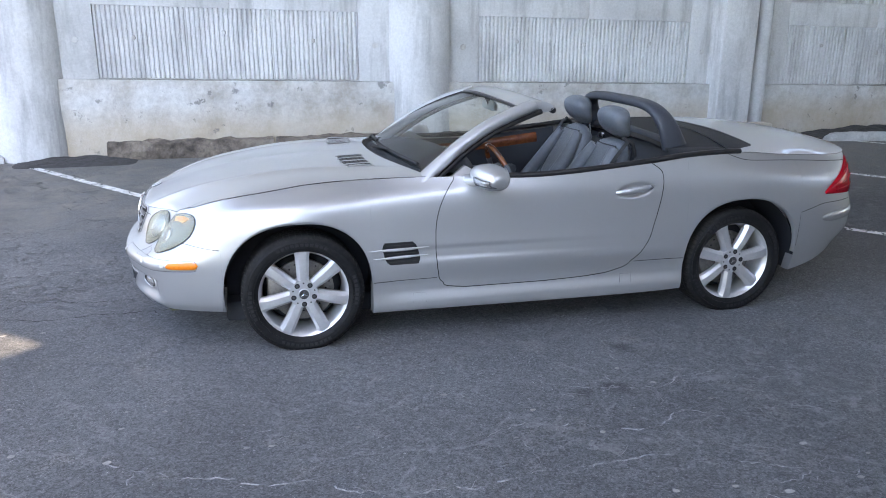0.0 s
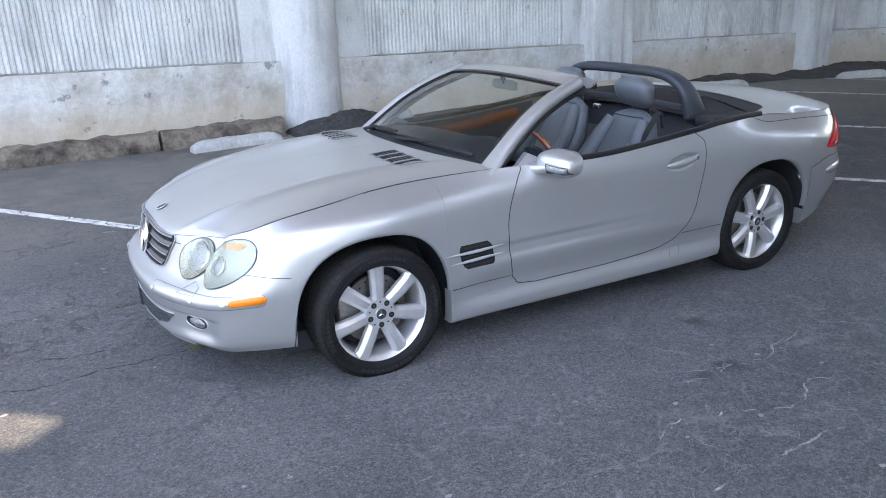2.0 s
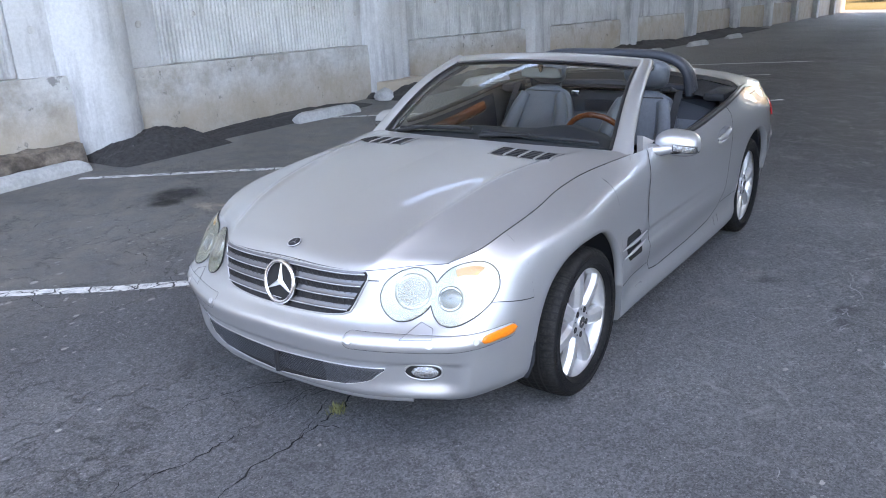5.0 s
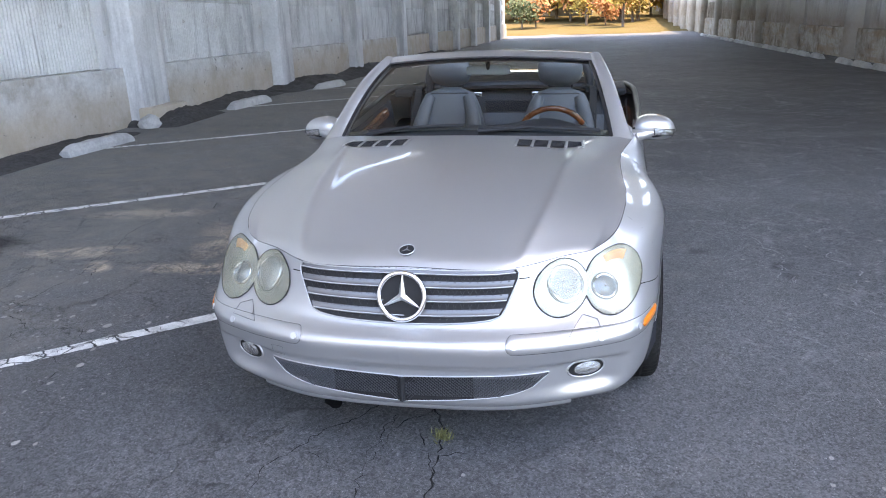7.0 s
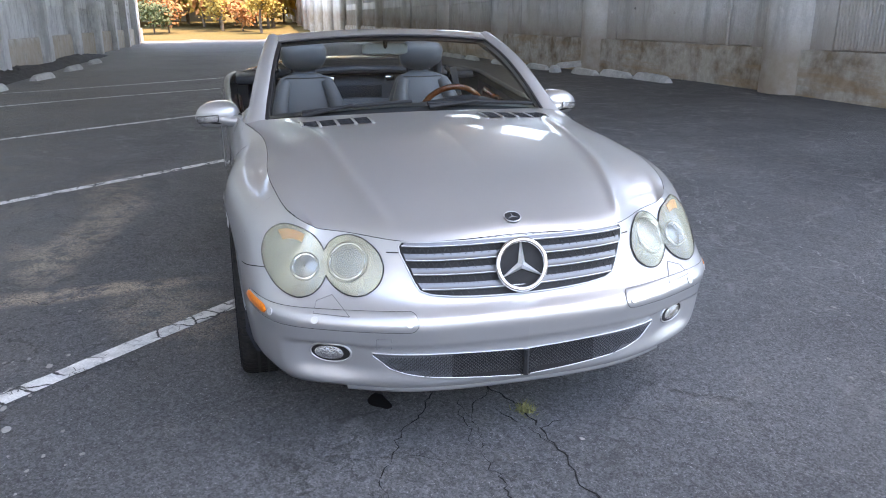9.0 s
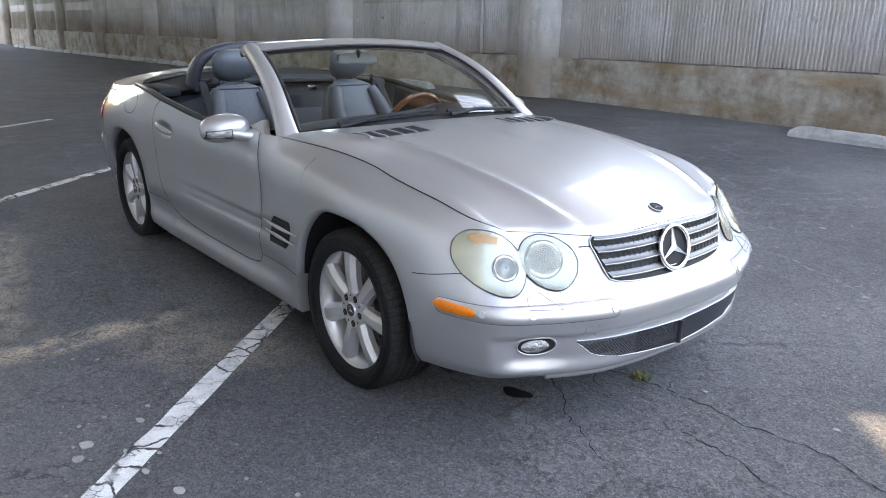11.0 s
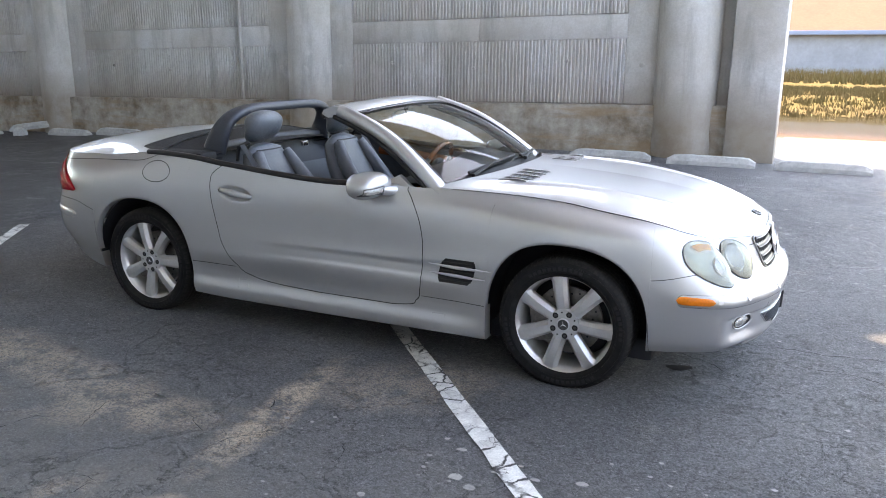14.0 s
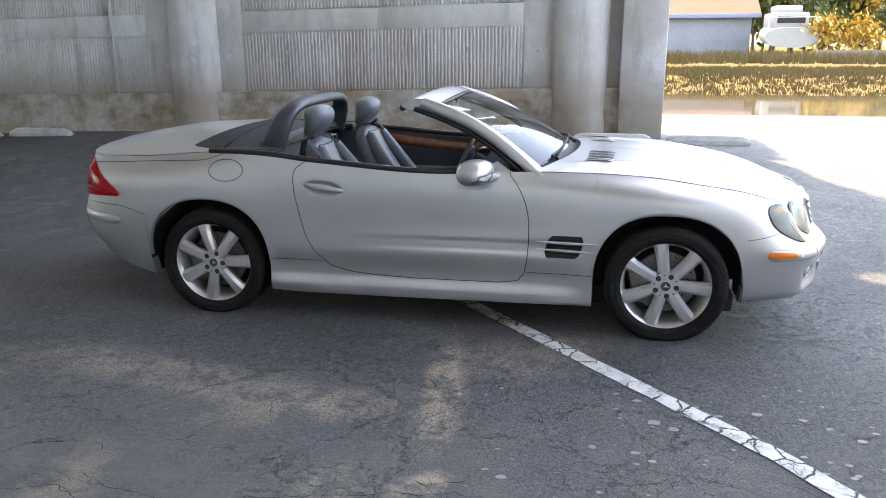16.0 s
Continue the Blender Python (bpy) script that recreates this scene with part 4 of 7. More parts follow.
grass_tufts("bank_grass", 5200, -16, 4, -34, -20, bank_z, 0.20, GRASS, 2, "tall dry yellow grass on the bank")
grass_tufts("reeds", 900, -16, 2, -50, -40, bank_z, 0.8, GRASS, 3, "tall dry reeds on the bank")


def shed():
    root = empty("shed", (0, 0, 0))
    tagged(root, "long pale blue-white shed with an orange roof", "shed")
    z0 = bank_z(0, -52) - 0.2
    x0, x1, y0, y1 = -9.9, 20.0, -64.0, -53.5
    box("wall", (x0, y0, z0), (x1, y1, z0 + 3.1), SHEDW, root, 0.03)
    vs = [(x0 - 0.5, y1 + 0.5, z0 + 3.0), (x1 + 0.5, y1 + 0.5, z0 + 3.0), (x1 + 0.5, (y0 + y1) / 2, z0 + 6.2), (x0 - 0.5, (y0 + y1) / 2, z0 + 6.2),
          (x1 + 0.5, y0 - 0.5, z0 + 3.0), (x0 - 0.5, y0 - 0.5, z0 + 3.0)]
    up = [(x, y, z + 0.18) for x, y, z in vs]
    fs = [(0, 1, 2, 3), (3, 2, 4, 5), (6, 9, 8, 7), (9, 11, 10, 8), (0, 6, 7, 1), (5, 4, 10, 11), (0, 3, 9, 6), (3, 5, 11, 9), (1, 7, 8, 2), (2, 8, 10, 4)]
    mesh_part("roof", vs + up, fs, SHEDR, root, "orange-brown roof", smooth=False)
    box("fascia", (x0 - 0.5, y1 + 0.5, z0 + 2.92), (x1 + 0.5, y1 + 0.56, z0 + 3.2), CHASSIS, root, 0.01)
    return root


CHASSIS = material("blue_grey_fascia", (0.16, 0.19, 0.26), 0.6, grain=0.1)
shed()


def boat():
    root = empty("boat", (0, 0, 0))
    tagged(root, "white cabin cruiser standing on timber props", "boat")
    cx, cy, z0 = -11.6, -50.5, bank_z(-11, -50) - 0.35
    secs = []
    for t in np.linspace(0, 1, 9):
        w = 1.55 * (1 - t ** 3) + 0.05
        secs.append(((cx, cy + 1.5 - 6.5 * t, z0 + 1.75 + 0.35 * t), w, 0.62, (0, 0, 1)))
    rounded_loft("hull", secs, WHITEP, root, power=2.6, axis_u=(1, 0, 0))
    box("cabin", (cx - 1.1, cy - 2.2, z0 + 2.2), (cx + 1.1, cy + 0.9, z0 + 3.3), WHITEP, root, 0.12)
    box("cabin_window", (cx - 0.85, cy + 0.89, z0 + 2.65), (cx + 0.85, cy + 0.93, z0 + 3.08), BLACK, root, 0.02)
    box("flybridge", (cx - 0.8, cy - 1.8, z0 + 3.3), (cx + 0.8, cy + 0.2, z0 + 3.75), WHITEP, root, 0.1)
    for dx in (-1.1, 1.1):
        for dy in (-2.5, 1.0):
            cyl("prop", (cx + dx, cy + dy, z0 - 0.3), (cx + dx * 0.8, cy + dy, z0 + 1.5), 0.09, BARK, root, seg=8)
    for dx in (-1.4, 1.4):
        cyl("rail_post", (cx + dx, cy + 1.3, z0 + 2.2), (cx + dx, cy + 1.3, z0 + 3.0), 0.03, CHROME, root, seg=6)
    cyl("rail", (cx - 1.4, cy + 1.3, z0 + 3.0), (cx + 1.4, cy + 1.3, z0 + 3.0), 0.03, CHROME, root, seg=6)
    return root


boat()


def tree(x, y, z, h, spread, leaf, seed, label, n=900, leaf_size=0.28):
    rnd = random.Random(seed)
    root = empty("tree", (x, y, z))
    tagged(root, label, "tree", "trees behind the bank")
    tv, tf = tube_data([(0, 0, -0.3), (0.1, 0.05, h * 0.3), (0.05, -0.1, h * 0.62), (0.1, 0, h * 0.9)], [h * 0.035, h * 0.026, h * 0.016, 0.02], 8)
    tips = []
    for i in range(11):
        a, zz = rnd.uniform(0, 6.28), h * rnd.uniform(0.28, 0.8)
        L = spread * rnd.uniform(0.5, 1.0) * (1.1 - 0.5 * zz / h)
        p = [(0.06, 0, zz), (math.cos(a) * L * 0.5, math.sin(a) * L * 0.5, zz + L * 0.22), (math.cos(a) * L, math.sin(a) * L, zz + L * 0.42)]
        v, f = tube_data(p, [h * 0.012, h * 0.008, 0.015], 6)
        tf += [tuple(q + len(tv) for q in g) for g in f]
        tv += v
        tips += [Vector(p[1]), Vector(p[2])]
    tips.append(Vector((0.1, 0, h * 0.92)))
    mesh_part("trunk", tv, tf, BARK, root)
    vs, fs = [], []
    for _ in range(n):
        c = rnd.choice(tips) + Vector((rnd.gauss(0, 1), rnd.gauss(0, 1), rnd.gauss(0, 0.8))) * spread * 0.24
        a = Vector((rnd.gauss(0, 1), rnd.gauss(0, 1), rnd.gauss(0, 1))).normalized()
        b = a.orthogonal().normalized()
        s = leaf_size * rnd.uniform(0.6, 1.4)
        k = len(vs)
        vs += [c + a * s, c + b * s * 0.6, c - a * s, c - b * s * 0.6]
        fs.append((k, k + 1, k + 2, k + 3))
    mesh_part("crown", vs, fs, leaf, root, smooth=False)
    return root


rnd = random.Random(11)
for i in range(16):
    x = -30 + 2.7 * i + rnd.uniform(-1, 1)
    y = -74 - rnd.uniform(0, 14)
    tree(x, y, 0.3, rnd.uniform(6, 11), rnd.uniform(2.6, 4.0), (LEAF_G, LEAF_Y, LEAF_G)[i % 3], i, "tall leafy tree behind the shed and the bank", 1100, 0.42)
for i, (x, y, h, m) in enumerate(((-13.6, -50, 2.6, LEAF_Y), (-15.0, -53, 3.2, LEAF_G), (-16.2, -50, 2.6, LEAF_Y), (-18.5, -54, 3.4, LEAF_G))):
    tree(x, y, 0.25, h, 1.5, m, 40 + i, "low yellow-green shrubby tree on the bank", 700, 0.16)
box("low_wall", (-28.0, -46.0, 0.1), (-12.4, -45.7, 0.9), APRON, None, 0.02)
tagged(bpy.data.objects["low_wall"], "long low pale concrete wall on the bank", "wall", kind="structure")

# ---- the far mouth of the underpass: sunlit verge with autumn trees and a pale house ----
FZ = gz(60, 0)
sheet("verge", 56, 190, -90, 90, lambda x, y: max(gz(x, y), FZ) + 0.02 + 1.6 * smooth01((x - 66) / 60) + 0.05 * noise.noise(Vector((x * 0.3, y * 0.3, 0))), GRASS, "sunlit dry verge past the far end of the underpass", "grass", nx=40, ny=60, wob=0)
for i in range(30):
    x, y = 84 + rnd.uniform(0, 50), -34 + 2.4 * i + rnd.uniform(-1.5, 1.5)
    tree(x, y, FZ + 0.6, rnd.uniform(5, 12), rnd.uniform(2.8, 4.4), (LEAF_Y, LEAF_O, LEAF_Y, LEAF_G)[i % 4], 60 + i, "autumn tree in full sun beyond the underpass", 1000, 0.5)
for i, (x, y, m) in enumerate(((73, 5.5, LEAF_O), (70, -2.5, LEAF_Y), (74, -1.0, LEAF_O), (75, 0.8, LEAF_Y), (78, -3.6, LEAF_Y), (71, 6.6, LEAF_G))):
    tree(x, y, FZ, 2.6 if m is not LEAF_Y else 4.6, 1.7, m, 120 + i, "low bush on the sunlit verge", 900, 0.16)


for i in range(14):
    tree(80 + rnd.uniform(0, 10), -11 + 1.7 * i, FZ + 0.5, rnd.uniform(4.5, 8), rnd.uniform(2.6, 3.6), (LEAF_Y, LEAF_O, LEAF_Y)[i % 3], 160 + i, "autumn tree in full sun beyond the underpass", 900, 0.4)


def far_house():
    root = empty("house", (0, 0, 0))
    tagged(root, "low pale house beyond the far end of the underpass", "house")
    z = FZ + 0.8
    box("wall", (92, 0.5, z - 1), (100, 9.5, z + 3.0), WHITEP, root, 0.03)
    for y in (2.0, 5.0, 8.0):
        box("window", (91.93, y - 0.5, z + 1.0), (92.0, y + 0.5, z + 2.1), BLACK, root, 0.0)
    vs = [(91.4, 0, z + 3.0), (91.4, 10, z + 3.0), (96, 10, z + 4.6), (96, 0, z + 4.6), (100.6, 10, z + 3.0), (100.6, 0, z + 3.0)]
    mesh_part("roof", vs, [(0, 3, 2, 1), (3, 5, 4, 2), (0, 1, 4, 5), (0, 5, 3), (1, 2, 4)], SHEDW, root, smooth=False)
    return root


far_house()


# ---- the roadster: x runs from nose to tail, front axle at 0, y to its right-hand flank ----
CAR = empty("car", (0, 0, -0.028))
tagged(CAR, "silver two-seat roadster with its roof down, parked askew on asphalt", "car")
WB, TR, HUB = 2.56, 0.768, 0.320
# plan outline at the widest level, then for six levels the height and the inset from that outline
PLAN = spline([(0, -0.938, 0.0), (1, -0.930, 0.2), (2, -0.900, 0.40), (3, -0.822, 0.600), (4, -0.722, 0.756), (5, -0.558, 0.831),
               (6, -0.355, 0.868), (7, -0.10, 0.902), (8, 0.12, 0.905), (9, 0.37, 0.893), (10, 0.75, 0.888), (11, 1.3, 0.893), (12, 1.9, 0.902),
               (13, 2.2, 0.908), (14, 2.56, 0.914), (15, 2.9, 0.905), (16, 3.15, 0.875), (17, 3.36, 0.80), (18, 3.5, 0.66), (19, 3.6, 0.40), (20, 3.64, 0.0)])
LEVELS = [
    spline([(0, 0.248, 0.060), (1.8, 0.248, 0.060), (3, 0.250, 0.064), (4, 0.250, 0.062), (5, 0.246, 0.056), (6, 0.236, 0.044), (7, 0.200, 0.030), (9, 0.190, 0.020), (13, 0.190, 0.020), (15, 0.225, 0.05), (16, 0.28, 0.05), (17, 0.36, 0.06), (20, 0.38, 0.06)]),
    spline([(0, 0.292, 0.018), (3, 0.292, 0.022), (5, 0.30, 0.026), (6, 0.29, 0.020), (7, 0.245, 0.010), (9, 0.228, 0.006), (10, 0.228, 0.006), (12, 0.228, 0.006), (13, 0.26, 0.006), (14, 0.34, 0.006), (15, 0.40, 0.010), (17, 0.45, 0.008), (20, 0.46, 0.01)]),
    spline([(0, 0.420, 0.006), (3, 0.420, 0.006), (5, 0.43, 0.006), (7, 0.45, 0.004), (9, 0.455, 0.002), (10, 0.455, 0.002), (12, 0.455, 0.001), (13, 0.46, 0.0), (15, 0.54, 0.0), (17, 0.57, 0.0), (20, 0.58, 0.0)]),
    spline([(0, 0.502, 0.000), (3, 0.502, 0.000), (4, 0.51, 0.002), (5, 0.535, 0.004), (6, 0.58, 0.006), (7.5, 0.66, 0.0), (9, 0.62, 0.012), (10, 0.60, 0.016), (12, 0.62, 0.006), (14, 0.69, 0.0), (15, 0.68, 0.004), (17, 0.67, 0.014), (20, 0.68, 0.02)]),
    spline([(0, 0.553, 0.072), (1, 0.557, 0.072), (2, 0.565, 0.076), (3, 0.578, 0.088), (4, 0.605, 0.086), (5, 0.67, 0.060), (6, 0.738, 0.036), (7.5, 0.790, 0.038), (9, 0.800, 0.046), (10, 0.790, 0.030), (12, 0.79, 0.010), (14, 0.84, 0.022), (15, 0.81, 0.028), (17, 0.80, 0.04), (20, 0.82, 0.045)]),
    spline([(0, 0.729, 0.122), (2, 0.723, 0.128), (3, 0.731, 0.182), (4, 0.742, 0.178), (5, 0.774, 0.146), (6, 0.820, 0.140), (7.5, 0.866, 0.182), (9, 0.887, 0.162), (10, 0.898, 0.090), (11, 0.890, 0.042), (12, 0.935, 0.042),
            (13, 0.965, 0.055), (14, 0.965, 0.110), (15, 0.935, 0.130), (16, 0.925, 0.115), (17, 0.92, 0.095), (18, 0.925, 0.085), (20, 0.945, 0.075)]),
]
_T = np.linspace(0, 20, 801)
_PX = np.array([PLAN(t)[0] for t in _T])


def t_of_x(x):
    return float(np.interp(x, _PX, _T))


def raw_column(t):
    """A dense vertical line of the flank: points (x, y, z) from sill to shoulder."""
    p, a, b = PLAN(t), PLAN(t - 0.02), PLAN(t + 0.02)
    d = np.array([b[0] - a[0], b[1] - a[1]])
    d /= np.linalg.norm(d) + 1e-9
    nrm = np.array([-d[1], d[0]])
    if t < 0.03:
        nrm = np.array([-1.0, 0.0])
    if t > 19.97:
        nrm = np.array([1.0, 0.0])
    prof = spline([(i, z, ins) for i, (z, ins) in enumerate(f(t) for f in LEVELS)])
    # the crease along the flank and the hollow under it
    w = smooth01((t - 8.9) / 0.7) * smooth01((13.3 - t) / 0.7)
    w3 = w * smooth01((12.0 - t) / 1.8)
    out = []
    for v in np.linspace(0, 5, 91):
        z, ins = prof(v)
        if w:
            ins += w * 0.019 * smooth01((z - 0.228) / 0.075) * smooth01((0.450 - z) / 0.125)
            ins += w3 * 0.008 * smooth01((z - 0.458) / 0.025) * smooth01((0.550 - z) / 0.030)
        if t < 4.3:
            # the hollow that holds the intake and the fog lamps
            ins += (0.012 + 0.020 * smooth01((t - 2.2) / 0.9)) * smooth01((4.15 - t) / 0.7) * smooth01((0.425 - z) / 0.022) * smooth01((z - 0.262) / 0.075)
        if 11.4 < t < 12.5:
            # the cup behind the door handle
            d = ((p[0] - 1.852) / 0.112) ** 2 + ((z - 0.792 - 0.10 * (p[0] - 1.852)) / 0.041) ** 2
            ins += 0.020 * smooth01((1 - d) / 0.55)
        out.append((p[0] - nrm[0] * ins, max(0.0, p[1] - nrm[1] * ins), z))
    return out


STEP = 0.025
TABLE = np.array([raw_column(k * STEP) for k in range(801)])
TABLE[:, :, 2] = np.maximum.accumulate(TABLE[:, :, 2], axis=1) + np.arange(91) * 1e-7


def column(t):
    k = min(max(t, 0.0), 20.0) / STEP
    i = min(int(k), 799)
    return TABLE[i] * (1 - (k - i)) + TABLE[i + 1] * (k - i)


def skin(t, z, off=0.0):
    c = column(t)
    zz = c[:, 2]
    p = np.array([np.interp(z, zz, c[:, 0]), np.interp(z, zz, c[:, 1]), min(max(z, zz[0]), zz[-1])])
    if off:
        n = skin_normal(t, z)
        p = p + n * off
    return p


def skin_normal(t, z):
    a = skin(min(t + 0.06, 20), z) - skin(max(t - 0.06, 0), z)
    b = skin(t, z + 0.012) - skin(t, z - 0.012)
    n = np.cross(a, b)
    n = n / (np.linalg.norm(n) + 1e-9)
    p = PLAN(t)
    if n[1] * p[1] + n[0] * (p[0] - 1.4) < 0:
        n = -n
    return n


def top_z(t):
    return float(column(t)[-1, 2])


def bot_z(t):
    return float(column(t)[0, 2])


def shell_patch(ts, lo, hi, nz, side, off=0.0):
    """Rows of the flank between two height lines; side is +1 or -1."""
    vs = []
    for t in ts:
        a, b = lo(t), hi(t)
        for j in range(nz + 1):
            p = skin(t, a + (b - a) * j / nz, off)
            vs.append((p[0], side * p[1], p[2]))
    return vs, grid_faces(len(ts), nz + 1, flip=side < 0)


def join(chunks):
    V, F = [], []
    for v, f in chunks:
        F += [tuple(i + len(V) for i in g) for g in f]
        V += list(v)
    return V, F


def arch_r(xc, ahead):
    """Half length of a wheel arch on its forward or rearward side."""
    return (0.400 if ahead else 0.364) if xc < 1 else (0.374 if ahead else 0.392)


def arch(x, xc):
    d = max(0.0, 1 - (abs(x - xc) / arch_r(xc, x < xc)) ** 2.3)
    return 0.335 + (0.372 if xc < 1 else 0.374) * d ** (1 / 2.3)


def xs_of(t):
    return float(PLAN(t)[0])


TF0, TF1 = t_of_x(-arch_r(0, True)), t_of_x(arch_r(0, False))
TR0, TR1 = t_of_x(WB - arch_r(WB, True)), t_of_x(WB + arch_r(WB, False))


def arch_ts(xc, n=34):
    return [t_of_x(xc - arch_r(xc, 2 * i < n) * math.cos(math.pi * i / n) * 0.9995) for i in range(n + 1)]


def seam(t):
    """Upper edge of the front bumper skin."""
    if t < 4.15:
        return top_z(t)
    lo = 0.615 - 0.035 * smooth01((t - 4.6) / 1.4)
    return top_z(t) + (lo - top_z(t)) * smooth01((t - 4.15) / 0.35)


def lin(a, b, n):
    return list(np.linspace(a, b, n + 1))


both = (1, -1)
RSEAM = lambda t: 0.594 + 0.055 * smooth01((t - t_of_x(2.84)) / 1.2)
bump_v, bump_f = join([shell_patch(lin(0, 4.15, 60) + lin(4.16, TF0, 30), bot_z, seam, 64, s) for s in both])
mesh_part("front_bumper", bump_v, bump_f, PAINT, CAR)
for s in both:
    fend = []
    fend.append(shell_patch(lin(4.16, TF0, 30), seam, top_z, 12, s))
    fend.append(shell_patch(arch_ts(0.0), lambda t: arch(xs_of(t), 0.0), top_z, 18, s))
    fend.append(shell_patch(lin(TF1, t_of_x(0.80), 14), lambda t: 0.346, top_z, 40, s))
    mesh_part("front_fender", *join(fend), PAINT, CAR)
    mesh_part("body_side", *join([shell_patch(lin(t_of_x(0.80), TR0, 46), lambda t: 0.352, top_z, 40, s)]), PAINT, CAR)
for s in both:
    mesh_part("sill", *join([shell_patch(lin(TF1, TR0, 60), bot_z, lambda t: 0.361 + 0.016 * smooth01((xs_of(t) - 0.6) / 1.5), 26, s, 0.003)]), PAINT, CAR)
for s in both:
    mesh_part("rear_wing", *join([shell_patch(arch_ts(WB), lambda t: arch(xs_of(t), WB), top_z, 18, s), shell_patch(lin(TR1, 20, 44), RSEAM, top_z, 14, s)]), PAINT, CAR)
mesh_part("rear_bumper", *join([shell_patch(lin(TR1, 20, 44), bot_z, RSEAM, 16, s, 0.002) for s in both]), PAINT, CAR)


def ribbon(name, pts, width, mat, parent, lift=0.0015):
    """A flat band along points with normals [(p, n), ...]; the dark shut line between two panels."""
    vs = []
    n = len(pts)
    for i, (p, nr) in enumerate(pts):
        d = np.array(pts[min(i + 1, n - 1)][0]) - np.array(pts[max(i - 1, 0)][0])
        s = np.cross(d, nr)
        s = s / (np.linalg.norm(s) + 1e-9) * width / 2
        q = np.array(p) + np.array(nr) * lift
        vs += [tuple(q - s), tuple(q + s)]
    fs = [(2 * i, 2 * i + 1, 2 * i + 3, 2 * i + 2) for i in range(n - 1)]
    return mesh_part(name, vs, fs, mat, parent)


def on_skin(pairs, side, off=0.0):
    out = []
    for t, z in pairs:
        p, n = skin(t, z, off), skin_normal(t, z)
        out.append(((p[0], side * p[1], p[2]), (n[0], side * n[1], n[2])))
    return out


# arch lips and liners
for s in both:
    for xc in (0.0, WB):
        ts = arch_ts(xc)
        vs = []
        for k, t in enumerate(ts):
            p = skin(t, arch(xs_of(t), xc))
            a = np.array([p[0], s * p[1], p[2]])
            vs += [tuple(a + (0, s * 0.003, 0.014)), tuple(a + (0, s * 0.005, 0.0)), tuple(a + (0, -s * 0.035, -0.002))]
        mesh_part("arch_lip", vs, grid_faces(len(ts), 3, flip=s > 0), PAINT, CAR)
        vs = []
        for i in range(25):
            a = math.pi * (i / 24)
            r = 0.405
            x, z = xc - r * math.cos(a), 0.32 + r * math.sin(a)
            vs += [(x, s * 0.86, z), (x, s * 0.55, z)]
        vs = [(xc - 0.408, s * 0.83, 0.24), (xc - 0.408, s * 0.55, 0.22)] + vs + [(xc + 0.395, s * 0.83, 0.24), (xc + 0.395, s * 0.55, 0.22)]
        mesh_part("wheel_liner", vs, grid_faces(27, 2, flip=s < 0), CARPET, CAR)
        mesh_part("liner_back", [(xc - 0.39, s * 0.55, 0.23), (xc + 0.39, s * 0.55, 0.23), (xc + 0.39, s * 0.55, 0.72), (xc - 0.39, s * 0.55, 0.72)], [(0, 1, 2, 3)], CARPET, CAR, smooth=False)
    # the folded edges of the panels beside the wheels
    for t, hi in ((TF0, 0.335), (TF1, 0.362), (TR0, 0.372), (TR1, 0.335)):
        vs = []
        for z in lin(bot_z(t), hi, 10):
            p = skin(t, z, 0.003)
            vs += [(p[0], s * p[1], p[2]), (p[0] + (0.004 if t in (TF0, TR0) else -0.004), s * (p[1] - 0.06), p[2])]
        mesh_part("panel_return", vs, grid_faces(11, 2), PAINT, CAR)
# underbody set low, and a hidden tray added, to darken the ground below
box("underbody", (-0.40, -0.66, 0.125), (2.85, 0.66, 0.24), CARPET, CAR, 0.02)
box("shade_undertray", (-0.70, -0.40, 0.235), (-0.38, 0.40, 0.255), BLACK, CAR, 0.01)
box("rear_valance", (3.0, -0.6, 0.26), (3.34, 0.6, 0.42), BLACK, CAR, 0.04)

# ---- bonnet ----
TC = 4.6
T_END = t_of_x(0.70)


def edge_pt(t):
    return column(t)[-1]


CENTRE = spline([(0, -0.816, 0.729), (0.035, -0.790, 0.752), (0.10, -0.70, 0.786), (0.22, -0.56, 0.832), (0.38, -0.36, 0.877), (0.60, -0.09, 0.913), (0.80, 0.18, 0.933), (1.0, 0.47, 0.949)])


def bonnet_pt(a, b):
    """a from the middle to the side, b from nose to screen."""
    c = CENTRE(b)
    c0 = np.array([c[0], 0.0, c[1]])
    c1 = edge_pt(TC + (T_END - TC) * b)
    d0 = edge_pt(TC * a)
    e = edge_pt(T_END)
    cc = np.array([0.47, 0.0, 0.949])
    d1 = cc + (e - cc) * a
    d1 = np.array([0.47 + (e[0] - 0.47) * a ** 2.2, d1[1], 0.949 + (e[2] - 0.949) * a ** 2.0])
    p00, p10 = edge_pt(0.0), edge_pt(TC)
    p01, p11 = cc, e
    p = (1 - a) * c0 + a * c1 + (1 - b) * d0 + b * d1 - ((1 - a) * (1 - b) * p00 + a * (1 - b) * p10 + (1 - a) * b * p01 + a * b * p11)
    crown = 4 * a * (1 - a) * math.sin(math.pi * min(b * 1.02, 1.0)) * 0.017
    ac = 0.45 + 0.33 * b
    side = 0.030 if a < ac else 0.055
    ridge = 0.0125 * math.exp(-abs((a - ac) / side) ** 1.5) * smooth01(b / 0.10) * smooth01((1.02 - b) / 0.2)
    p[2] += crown + ridge + 0.12 * a ** 4 * (1 - a) * smooth01(b / 0.3) * (1 - 0.5 * smooth01((b - 0.6) / 0.4))
    return p


